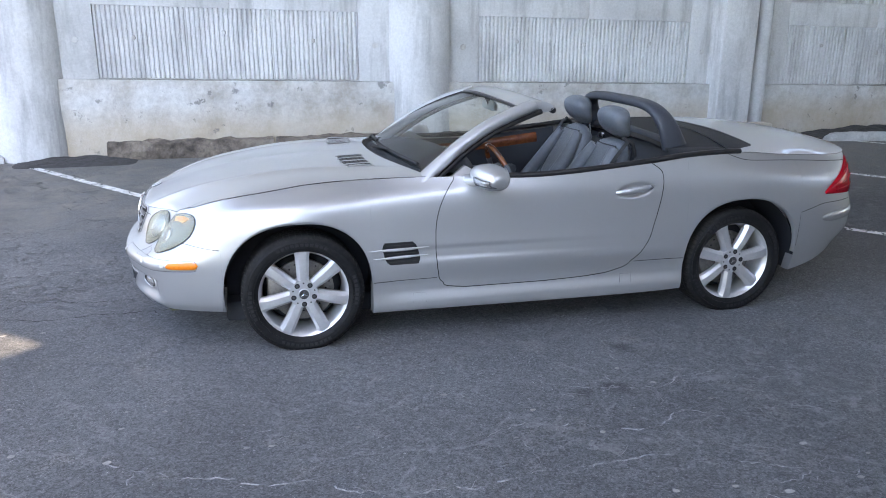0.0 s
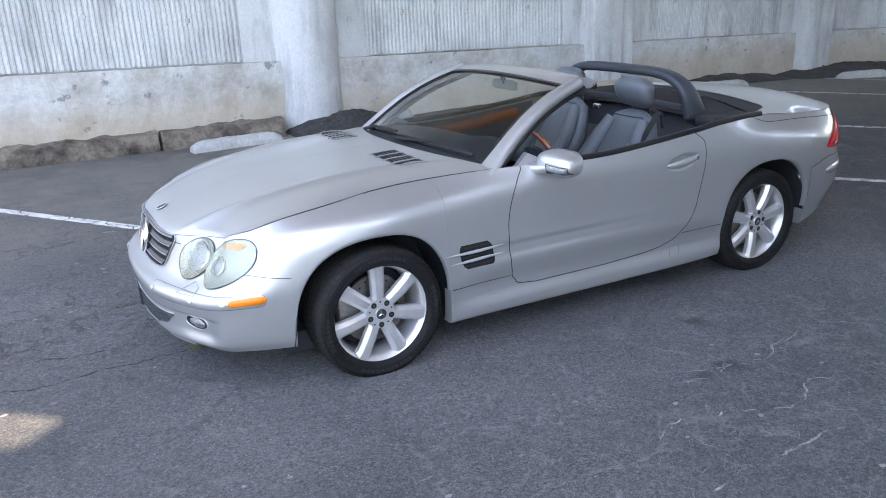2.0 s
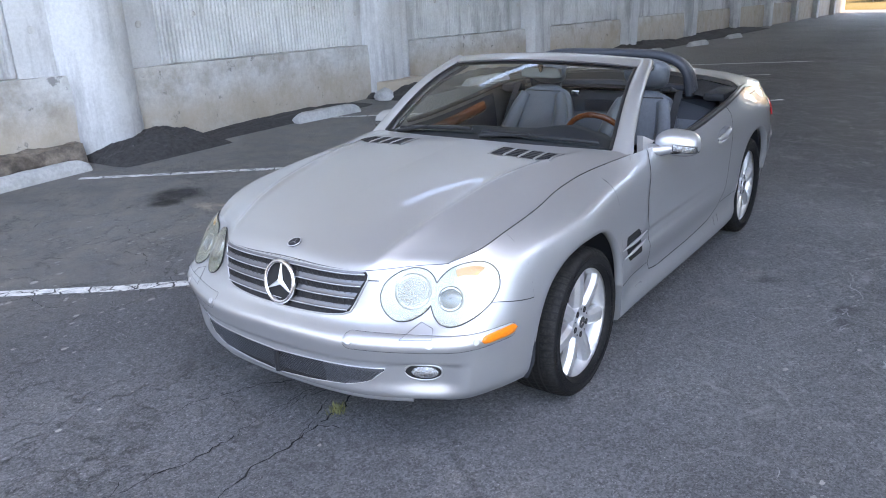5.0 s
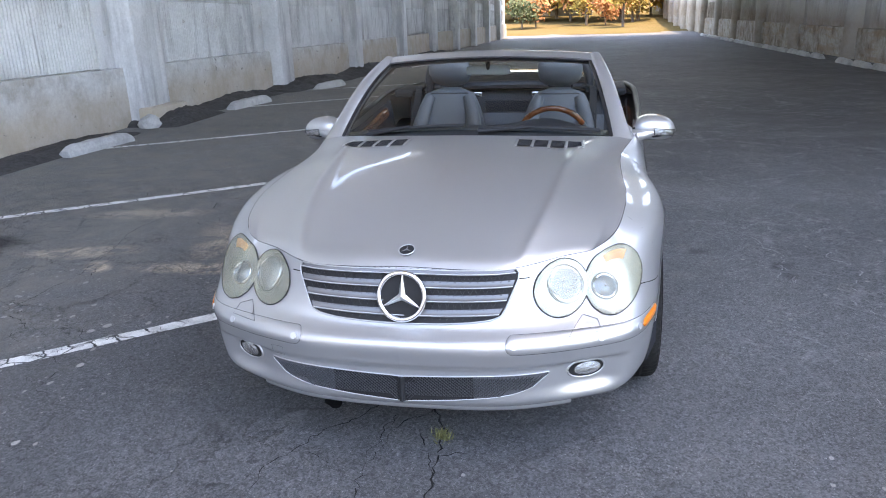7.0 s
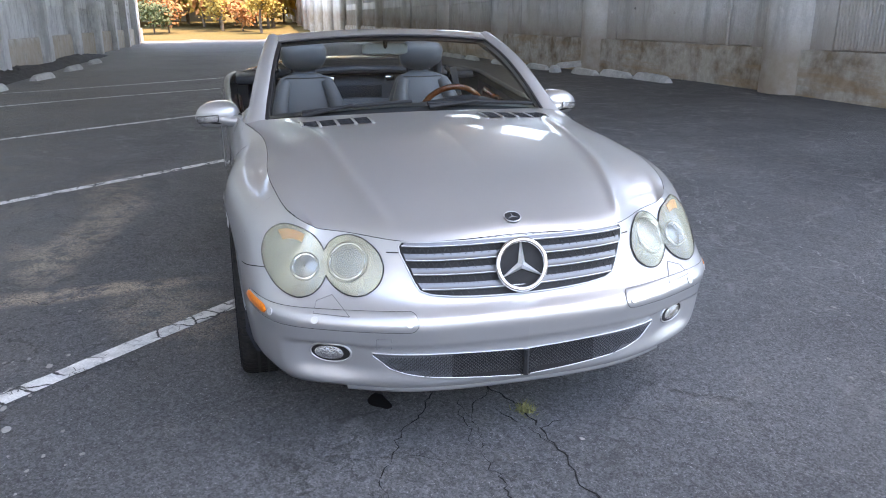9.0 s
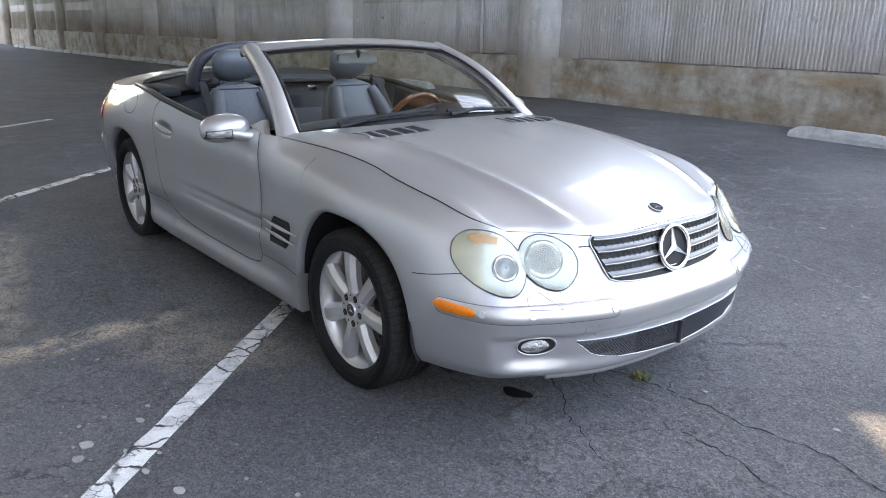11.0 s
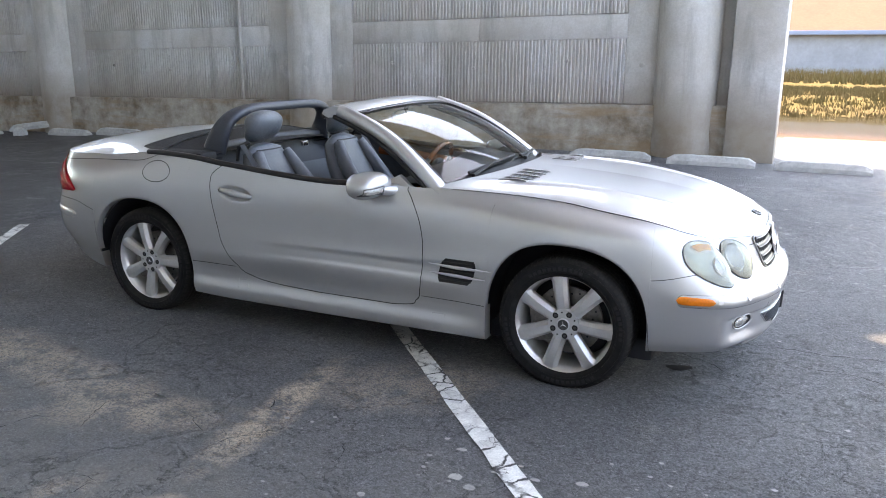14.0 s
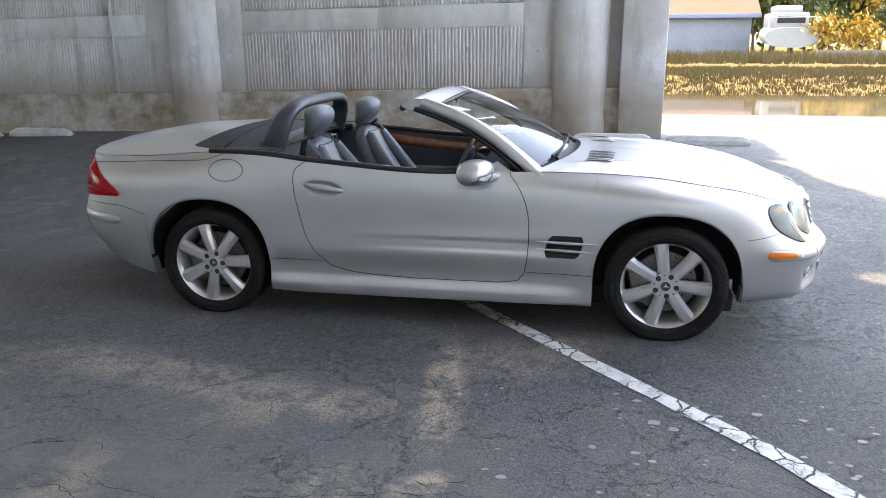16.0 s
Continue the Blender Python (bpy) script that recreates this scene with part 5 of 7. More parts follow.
def bonnet_normal(a, b):
    u = bonnet_pt(min(a + 0.01, 1), b) - bonnet_pt(max(a - 0.01, 0), b)
    v = bonnet_pt(a, min(b + 0.01, 1)) - bonnet_pt(a, max(b - 0.01, 0))
    n = np.cross(u, v)
    n /= np.linalg.norm(n) + 1e-9
    return n if n[2] > 0 else -n


NA, NB = 72, 56
bon = []
for s in both:
    vs = []
    for i in range(NA + 1):
        for j in range(NB + 1):
            p = bonnet_pt(i / NA, j / NB)
            vs.append((p[0], s * p[1], p[2] + 0.0025))
    bon.append((vs, grid_faces(NA + 1, NB + 1, flip=s > 0)))
BONNET = mesh_part("bonnet", *join(bon), PAINT, CAR)
bm = bmesh.new()
bm.from_mesh(BONNET.data)
bmesh.ops.remove_doubles(bm, verts=bm.verts, dist=0.0008)
bmesh.ops.recalc_face_normals(bm, faces=bm.faces)
bm.to_mesh(BONNET.data)
bm.free()
for s in both:
    pts = []
    for t in lin(4.78, T_END, 60):
        p, n = edge_pt(t), np.array([-0.1, 0.35, 0.9])
        pts.append(((p[0], s * p[1], p[2] + 0.003), (n[0], s * n[1], n[2])))
    ribbon("bonnet_gap", pts, 0.0020, GAP, CAR, 0.0006)


def on_bonnet(y, x, s, lift=0.0):
    """The bonnet's point over (x, y), found by a short search, with its normal."""
    a, b = min(1.0, y / 0.75), min(max((x + 0.8) / 1.24, 0), 1)
    for _ in range(25):
        p = bonnet_pt(a, b)
        a = min(max(a + (y - p[1]) / 0.78, 0), 1)
        b = min(max(b + (x - p[0]) / 1.25, 0), 1)
    p, n = bonnet_pt(a, b), bonnet_normal(a, b)
    p = p + n * (0.0025 + lift)
    return np.array([p[0], s * p[1], p[2]]), np.array([n[0], s * n[1], n[2]])


# bonnet vents: a dark well, four cells parted by silver slats
for s in both:
    vent = []
    for i in range(17):
        for j in range(7):
            y, x = 0.255 + 0.305 * i / 16, 0.265 + 0.140 * j / 6 + 0.03 * (i / 16) ** 2
            p, n = on_bonnet(y, x, s, 0.002)
            vent.append(tuple(p))
    well = mesh_part("bonnet_vent", vent, grid_faces(17, 7), MESHM, CAR, "dark slatted bonnet vent")
    for k in range(5):
        path = []
        for j in range(8):
            y, x = 0.258 + 0.075 * k, 0.258 + 0.155 * j / 7 + 0.03 * (k / 4) ** 2
            p, n = on_bonnet(y, x, s, 0.0045 if 0 < j < 7 else 0.0)
            path.append(tuple(p))
        tube("vent_slat", path, 0.0075, PAINT, well, seg=8, flat=0.5)
    for k in range(4):
        for j in range(1, 6):
            y0 = 0.262 + 0.075 * k
            path = [tuple(on_bonnet(y0 + 0.066 * q / 3, 0.262 + 0.145 * j / 6 + 0.03 * (k / 4) ** 2, s, 0.003)[0]) for q in range(4)]
            tube("vent_fin", path, 0.0022, BLACK, well, seg=5)

# round badge on the bonnet
p, n = on_bonnet(0.0, -0.760, 1, 0.0)
_z = Vector(n).normalized()
_x = Vector((1, 0, 0.3)).cross(_z).normalized()
q = Matrix((_x, _z.cross(_x), _z)).transposed().to_quaternion()
badge = cyl("badge", p, p + n * 0.006, 0.027, BLACK, CAR, seg=28, label="small round dark badge with a silver rim")
ring = [tuple(Vector(p + n * 0.005) + q @ Vector((0.027 * math.cos(a), 0.027 * math.sin(a), 0))) for a in np.linspace(0, 2 * math.pi, 30)]
tube("badge_rim", ring, 0.0022, PAINT_TRIM, badge, seg=6)


def three_spokes(name, centre, quat, r, thick, mat, parent, tip=0.012, root=0.16):
    """A flat ornament of three tapering rays."""
    vs, fs = [], []
    for k in range(3):
        a = math.pi / 2 + k * 2 * math.pi / 3
        d, e = Vector((math.cos(a), math.sin(a), 0)), Vector((-math.sin(a), math.cos(a), 0))
        b = len(vs)
        for p3 in (d * r + e * r * tip, d * r - e * r * tip, -e * r * root, e * r * root, d * r + Vector((0, 0, thick * 0.4)), Vector((0, 0, thick))):
            vs.append(Vector(centre) + quat @ p3)
        fs += [(b, b + 3, b + 5, b + 4), (b + 2, b + 1, b + 4, b + 5), (b + 1, b, b + 4)]
    ob = mesh_part(name, vs, fs, mat, parent, smooth=False)
    bm2 = bmesh.new()
    bm2.from_mesh(ob.data)
    bmesh.ops.recalc_face_normals(bm2, faces=bm2.faces)
    bm2.to_mesh(ob.data)
    bm2.free()
    return ob


three_spokes("badge_emblem", p + n * 0.006, q, 0.02, 0.002, DARKSILVERM, badge)


# ---- grille ----
def front_pt(y, z, off=0.0):
    """A point of the nose with that y and height."""
    lo, hi = 0.0, 6.0
    for _ in range(40):
        m = (lo + hi) / 2
        if skin(m, z)[1] < y:
            lo = m
        else:
            hi = m
    return lo, skin(lo, z, off), skin_normal(lo, z)


def front_at(y, z, off=0.0):
    s = 1 if y >= 0 else -1
    t, p, n = front_pt(abs(y), z, off)
    return np.array([p[0], s * p[1], p[2]]), np.array([n[0], s * n[1], n[2]])


def grille_half(z):
    """Half width of the grille opening at a height."""
    return float(np.interp(z, (0.555, 0.562, 0.575, 0.60, 0.688, 0.708, 0.722), (0.235, 0.295, 0.328, 0.342, 0.378, 0.380, 0.370)))


gv = []
for i in range(41):
    for j in range(13):
        z = 0.555 + 0.167 * j / 12
        y = (2 * i / 40 - 1) * grille_half(z)
        zz = z - 0.008 * (1 - (2 * i / 40 - 1) ** 2) * (1 - j / 12)
        p, n = front_at(y, zz, 0.003)
        gv.append(tuple(p))
grille = mesh_part("grille", gv, grid_faces(41, 13, flip=True), GAP, CAR, "black grille with four silver slats")


def grille_path(f, off, n=30, inset=0.0):
    z = 0.555 + 0.167 * f
    w = grille_half(z) - inset
    out = []
    for i in range(n + 1):
        u = 2 * i / n - 1
        zz = z - 0.008 * (1 - u * u) * (1 - f)
        p, nn = front_at(u * w, zz, off)
        out.append(tuple(p))
    return out


for f, r in ((0.93, 0.008), (0.68, 0.0115), (0.42, 0.0115), (0.15, 0.0115)):
    a = grille_path(f, 0.0125, inset=0.010)
    b = grille_path(f - 0.025, 0.007, inset=0.010)
    c = grille_path(min(1.0, f + 0.115), 0.003, inset=0.010)
    vs = [q for tri in zip(c, a, b) for q in tri]
    # dark face and paler lip paint the slat's shade and glint
    slat = mesh_part("slat", vs, grid_faces(31, 3, flip=False), DARKSILVERM, grille)
    tube("slat_lip_glint", a, 0.0018, PAINT_TRIM, slat, seg=6)
# fine mesh behind the slats
for k in range(-30, 31):
    y0 = k * 0.0125
    for sl in (1, -1):
        path = []
        for j in range(8):
            z = 0.562 + 0.165 * j / 7
            y = y0 + sl * (z - 0.645) * 0.6
            if abs(y) < grille_half(z) - 0.008:
                p, n = front_at(y, z, 0.0045)
                path.append(tuple(p))
        if len(path) > 2 and k % 2 == 0:
            tube("grille_wire", path, 0.0010, MESHM, grille, seg=4)
rim_top = grille_path(1.0, 0.004)
rim_bot = grille_path(0.0, 0.004)
side_r = [tuple(front_at(grille_half(0.555 + 0.167 * f), 0.555 + 0.167 * f, 0.004)[0]) for f in np.linspace(0, 1, 26)]
side_l = [(x, -y, z) for x, y, z in side_r]
tube("grille_frame", rim_top + side_r[::-1] + rim_bot[::-1] + side_l, 0.0030, PAINT, grille, seg=8)
star_c, star_n = front_at(0.0, 0.636, 0.022)
sq = Vector(star_n).to_track_quat("Z", "Y")
ornament = cyl("grille_badge", star_c - star_n * 0.03, star_c - star_n * 0.006, 0.079, GAP, CAR, seg=40, label="large round three-rayed chrome ornament")
ring = [tuple(Vector(star_c) + sq @ Vector((0.079 * math.cos(a), 0.079 * math.sin(a), 0))) for a in np.linspace(0, 2 * math.pi, 49)]
tube("badge_ring", ring, 0.0085, CHROME, ornament, seg=10)
three_spokes("badge_rays", star_c - star_n * 0.004, sq, 0.079, 0.014, STARM, ornament)


# ---- front apron: lower intake, fog lamps, rub strips, number plate bracket cover ----
def intake_z(u):
    """Lower and upper edge of the intake mouth at u in -1..1."""
    a = abs(u)
    top = 0.377 + 0.014 * a ** 0.8
    bot = 0.284 + 0.030 * a + 0.060 * a ** 7
    return bot + (top - bot) * max(0.0, a - 0.9) * 4.5, top


iv = []
for i in range(61):
    u = 2 * i / 60 - 1
    lo, hi = intake_z(u)
    for j in range(7):
        p, n = front_at(u * 0.485, lo + (hi - lo) * j / 6, 0.002)
        iv.append(tuple(p))
intake = mesh_part("lower_intake", iv, grid_faces(61, 7, flip=True), GAP, CAR, "wide black mesh intake")
for k in range(-40, 41):
    for sl in (1, -1):
        path = []
        for j in range(7):
            z = 0.262 + 0.14 * j / 6
            y = k * 0.0125 + sl * (z - 0.33) * 1.1
            if abs(y) < 0.478:
                lo, hi = intake_z(y / 0.485)
                if lo < z < hi:
                    path.append(tuple(front_at(y, z, 0.004)[0]))
        if len(path) > 1:
            tube("mesh_wire", path, 0.0017, MESHM, intake, seg=4)
for s in both:
    iv = []
    for i in range(21):
        u = s * (0.50 + 0.49 * i / 20)
        lo, hi = intake_z(u)
        for j in range(7):
            iv.append(tuple(front_at(u * 0.485, lo + (hi - lo) * j / 6, 0.0032)[0]))
    mesh_part("blank_mesh", iv, grid_faces(21, 7, flip=s > 0), BLANKM, intake, "grey closed mesh")
edge = [tuple(front_at((2 * i / 60 - 1) * 0.485, intake_z(2 * i / 60 - 1)[1], 0.003)[0]) for i in range(61)]
edge += [tuple(front_at((2 * i / 60 - 1) * 0.485, intake_z(2 * i / 60 - 1)[0], 0.003)[0]) for i in range(60, -1, -1)]
tube("intake_lip", edge + edge[:1], 0.0022, PAINT, intake, seg=8)
cyl("intake_strut", front_at(0.0, 0.287, 0.004)[0], front_at(0.0, 0.376, 0.004)[0], 0.011, BLACK, intake, seg=8)
# lower splitter lip
lipv = []
for i in range(81):
    t = 2.9 * abs(2 * i / 80 - 1)
    s = 1 if i > 40 else -1
    z = bot_z(t)
    p, n = skin(t, z + 0.008), skin_normal(t, z + 0.02)
    for dz, o in ((0.030, 0.0005), (0.014, 0.0022), (0.0, 0.0025), (-0.008, -0.004), (-0.006, -0.05)):
        lipv.append((p[0] + n[0] * o, s * (p[1] + n[1] * o), z + dz))
mesh_part("front_lip", lipv, grid_faces(81, 5), PAINT, CAR)


def lobe(y, z, e):
    """Below 1 inside the lamp's oval e = (y, z, half width, half height); the inner one leans."""
    c, s_ = (0.94, 0.34) if e[0] < 0.6 else (1.0, 0.0)
    dy, dz = y - e[0], z - e[1]
    return ((dy * c - dz * s_) / e[2]) ** 2 + ((dy * s_ + dz * c) / e[3]) ** 2


def peanut(points_c, n=48):
    """Outline round two overlapping ellipses, given as (y, z, ry, rz)."""
    (y1, z1, a1, b1), (y2, z2, a2, b2) = points_c
    cy, cz = (y1 + y2) / 2, (z1 + z2) / 2
    out = []
    for i in range(n):
        a = 2 * math.pi * i / n
        dy, dz = math.cos(a), math.sin(a)
        best = 0.0
        for yy, zz, ra, rb in points_c:
            for r in np.linspace(0.005, 0.3, 200):
                if lobe(cy + dy * r, cz + dz * r, (yy, zz, ra, rb)) <= 1:
                    best = max(best, r)
        out.append((cy + dy * best, cz + dz * best))
    return (cy, cz), out


FOGM = material("fog_reflector", (0.50, 0.51, 0.52), 0.12, 1.0, grain=0.1, grain_scale=50.0, bump=0.9, bump_scale=70.0)
AMBERIN = material("pale_amber", (0.72, 0.36, 0.13), 0.4, grain=0.15, grain_scale=80.0)
OUTER = (0.690, 0.647, 0.097, 0.097)
INNER = (0.517, 0.641, 0.090, 0.084)
PC, PEANUT = peanut((OUTER, INNER), 72)
SILLZ = lambda x: 0.362 + 0.016 * smooth01((x - 0.6) / 1.5)


def strip_z(f):
    """Middle height of the rub strip, from its inner end to the wheel."""
    return 0.499 + 0.004 * f


for s in both:
    rings = []
    lens_v, back_v = [], []
    NR = 9
    for k in range(NR + 1):
        f = k / NR
        for y, z in PEANUT:
            yy, zz = PC[0] + (y - PC[0]) * f, PC[1] + (z - PC[1]) * f
            p, n = front_at(s * yy, zz, 0.0)
            d1 = min(lobe(yy, zz, OUTER), lobe(yy, zz, INNER))
            lens_v.append(tuple(p + n * (0.005 + 0.014 * max(0.0, 1 - d1) ** 0.6)))
            back_v.append(tuple(p + n * 0.0035))
    m = len(PEANUT)
    fs = []
    for k in range(NR):
        for i in range(m):
            j = (i + 1) % m
            q = (k * m + i, k * m + j, (k + 1) * m + j, (k + 1) * m + i)
            fs.append(q if s < 0 else q[::-1])
    lamp = mesh_part("headlamp", back_v, fs, LAMPIN, CAR, "twin-oval clear headlamp with a hazy lens")
    lens = mesh_part("lens", lens_v, fs, LENS, lamp)
    mid = lens.data.polygons[len(fs) // 2]
    if mid.normal.x > 0:
        lens.data.flip_normals()
        lamp.data.flip_normals()
    lens.visible_shadow = False
    tube("lamp_seal", [tuple(front_at(s * y, z, 0.0035)[0]) for y, z in PEANUT + PEANUT[:1]], 0.0022, BLACK, lamp, seg=6)
    for (cy, cz, r, mat, nm) in ((OUTER[0] - 0.030, OUTER[1] - 0.018, 0.036, CHROME, "projector"), (INNER[0] + 0.012, INNER[1] + 0.008, 0.052, CHROME, "reflector_bowl")):
        p, n = front_at(s * cy, cz, 0.0045)
        qd = Vector(n).to_track_quat("Z", "Y")
        vs, f2 = [], []
        for k in range(7):
            rr = r * (1 - k / 6.5)
            for i in range(24):
                a = 2 * math.pi * i / 24
                vs.append(Vector(p + n * 0.010 * (1 - (rr / r) ** 2)) + qd @ Vector((rr * math.cos(a), rr * math.sin(a), 0)))
        for k in range(6):
            for i in range(24):
                f2.append((k * 24 + i, k * 24 + (i + 1) % 24, (k + 1) * 24 + (i + 1) % 24, (k + 1) * 24 + i))
        mesh_part(nm, vs, f2, FOGM if nm == "reflector_bowl" else PROJM, lamp)
        tube(nm + "_ring", [tuple(Vector(p + n * 0.002) + qd @ Vector((r * 1.12 * math.cos(a), r * 1.12 * math.sin(a), 0))) for a in np.linspace(0, 2 * math.pi, 26)], 0.0045, CHROME, lamp, seg=6)
        tube(nm + "_gap", [tuple(Vector(p + n * 0.002) + qd @ Vector((r * 1.28 * math.cos(a), r * 1.28 * math.sin(a), 0))) for a in np.linspace(0, 2 * math.pi, 26)], 0.0016, DISC, lamp, seg=5)
    vs = []
    for i in range(9):
        for j in range(5):
            a = radians(62 + 56 * i / 8)
            r = 0.60 + 0.26 * j / 4
            p, n = front_at(s * (OUTER[0] + OUTER[2] * r * math.cos(a)), OUTER[1] + OUTER[3] * r * math.sin(a), 0.0055)
            vs.append(tuple(p))
    mesh_part("indicator", vs, grid_faces(9, 5, flip=s > 0), AMBERIN, lamp, "amber indicator behind the lens")
    # rub strip with sensor, washer flap, fog lamp, side marker
    strip = []
    NST = 60
    for i in range(NST + 1):
        f = 0.5 - 0.5 * math.cos(math.pi * i / NST)
        t = 1.75 + (5.22 - 1.75) * f
        zc = strip_z(f)
        h = 0.027 * (1 - max(0.0, 1 - f * 26, 1 - (1 - f) * 26) ** 2 + 1e-4) ** 0.5
        for j, (dz, o) in enumerate(((-1, 0.0005), (-0.9, 0.0025), (0, 0.0035), (0.9, 0.0025), (1, 0.0005))):
            p = skin(t, zc + dz * h, o)
            strip.append((p[0], s * p[1], p[2]))
    mesh_part("rub_strip", strip, grid_faces(NST + 1, 5, flip=s < 0), PAINT, CAR)
    for q in both:
        ribbon("strip_gap", on_skin([(1.75 + 3.47 * f, strip_z(f) + q * (0.0275 * (1 - max(0.0, 1 - f * 26, 1 - (1 - f) * 26) ** 2) ** 0.5)) for f in [0.0, 0.001, 0.003, 0.007, 0.013, 0.02, 0.03] + lin(0.04, 0.96, 44) + [0.97, 0.98, 0.987, 0.993, 0.997, 0.999, 1.0]], s), 0.0014, GAP, CAR)
    for t, z in ((1.88, 0.499), (3.30, 0.500), (4.22, 0.502)):
        p, n = skin(t, z, 0.0045), skin_normal(t, z)
        p, n = np.array([p[0], s * p[1], p[2]]), np.array([n[0], s * n[1], n[2]])
        cyl("parking_sensor", p - n * 0.004, p + n * 0.0012, 0.0115, PAINT_TRIM, CAR, seg=18)
    mk = []
    for i in range(17):
        f = i / 16
        t = t_of_x(-0.672) + (t_of_x(-0.512) - t_of_x(-0.672)) * f
        h = 0.019 * (1 - (2 * f - 1) ** 6) ** 0.5 * (0.8 + 0.25 * f)
        for dz, o in ((-1, 0.003), (-0.7, 0.006), (0, 0.0072), (0.7, 0.006), (1, 0.003)):
            p = skin(t, 0.500 + 0.006 * f + dz * h, o)
            mk.append((p[0], s * p[1], p[2]))
    mesh_part("side_marker", mk, grid_faces(17, 5, flip=s < 0), ORANGE, CAR, "amber side marker lens")
    fy, fz = 0.606, 0.378
    rec, bowl = [], []
    for k in range(7):
        for i in range(30):
            a = 2 * math.pi * i / 30
            f = k / 6
            y, z = fy + 0.058 * f * math.cos(a), fz + 0.034 * f * math.sin(a)
            p, n = front_at(s * y, z, 0.0)
            rec.append(tuple(p + n * 0.0025))
            y, z = fy + 0.004 + 0.043 * f * math.cos(a), fz - 0.002 + 0.025 * f * math.sin(a)
            p, n = front_at(s * y, z, 0.0)
            bowl.append(tuple(p + n * (0.004 + 0.006 * (1 - f * f))))
    f3 = []
    for k in range(6):
        for i in range(30):
            j = (i + 1) % 30
            q = (k * 30 + i, k * 30 + j, (k + 1) * 30 + j, (k + 1) * 30 + i)
            f3.append(q if s < 0 else q[::-1])
    fog = mesh_part("fog_lamp", rec, f3, GAP, CAR, "small oval clear fog lamp")
    mesh_part("fog_lens", bowl, f3, FOGM, fog)
    hood = [tuple(front_at(s * (fy + 0.060 * math.cos(a)), fz + 0.036 * math.sin(a), 0.002)[0]) for a in np.linspace(0, 2 * math.pi, 40)]
    tube("fog_surround", hood, 0.0035, PAINT, fog, seg=8)
    ribbon("bumper_seam", on_skin([(t, seam(t)) for t in lin(4.55, TF0 - 0.02, 24)], s), 0.0032, GAP, CAR)
    ribbon("rear_seam", on_skin([(t, RSEAM(t)) for t in lin(TR1, 17.2, 30)], s, 0.002), 0.0034, GAP, CAR)
    ribbon("nose_seam", [(tuple(front_at(s * y, 0.690 - 0.06 * (y - 0.37), 0.001)[0]), tuple(front_at(s * y, 0.69, 0)[1])) for y in np.linspace(0.380, 0.416, 6)], 0.004, GAP, CAR)
    fl = [front_at(s * (0.60 + dy), 0.525 + dz, 0.002) for dy, dz in ((-0.05, -0.012), (0.055, -0.008), (0.04, 0.02), (-0.01, 0.035), (-0.05, -0.012))]
    tube("washer_flap", [tuple(p) for p, n in fl], 0.0010, DARKSILVERM, CAR, seg=5)

# ---- doors ----
DOOR_F = spline([(0.296, 0.87), (0.305, 0.80), (0.335, 0.748), (0.40, 0.722), (0.494, 0.711), (0.60, 0.709), (0.678, 0.714), (0.80, 0.750), (0.86, 0.787), (0.90, 0.82)])
DOOR_R = spline([(0.296, 1.35), (0.302, 1.52), (0.312, 1.65), (0.337, 1.778), (0.393, 1.866), (0.488, 1.945), (0.60, 1.982), (0.681, 2.002), (0.78, 2.020), (0.840, 2.025), (0.887, 2.016), (0.95, 1.945)])


def belt(x):
    return top_z(t_of_x(x))


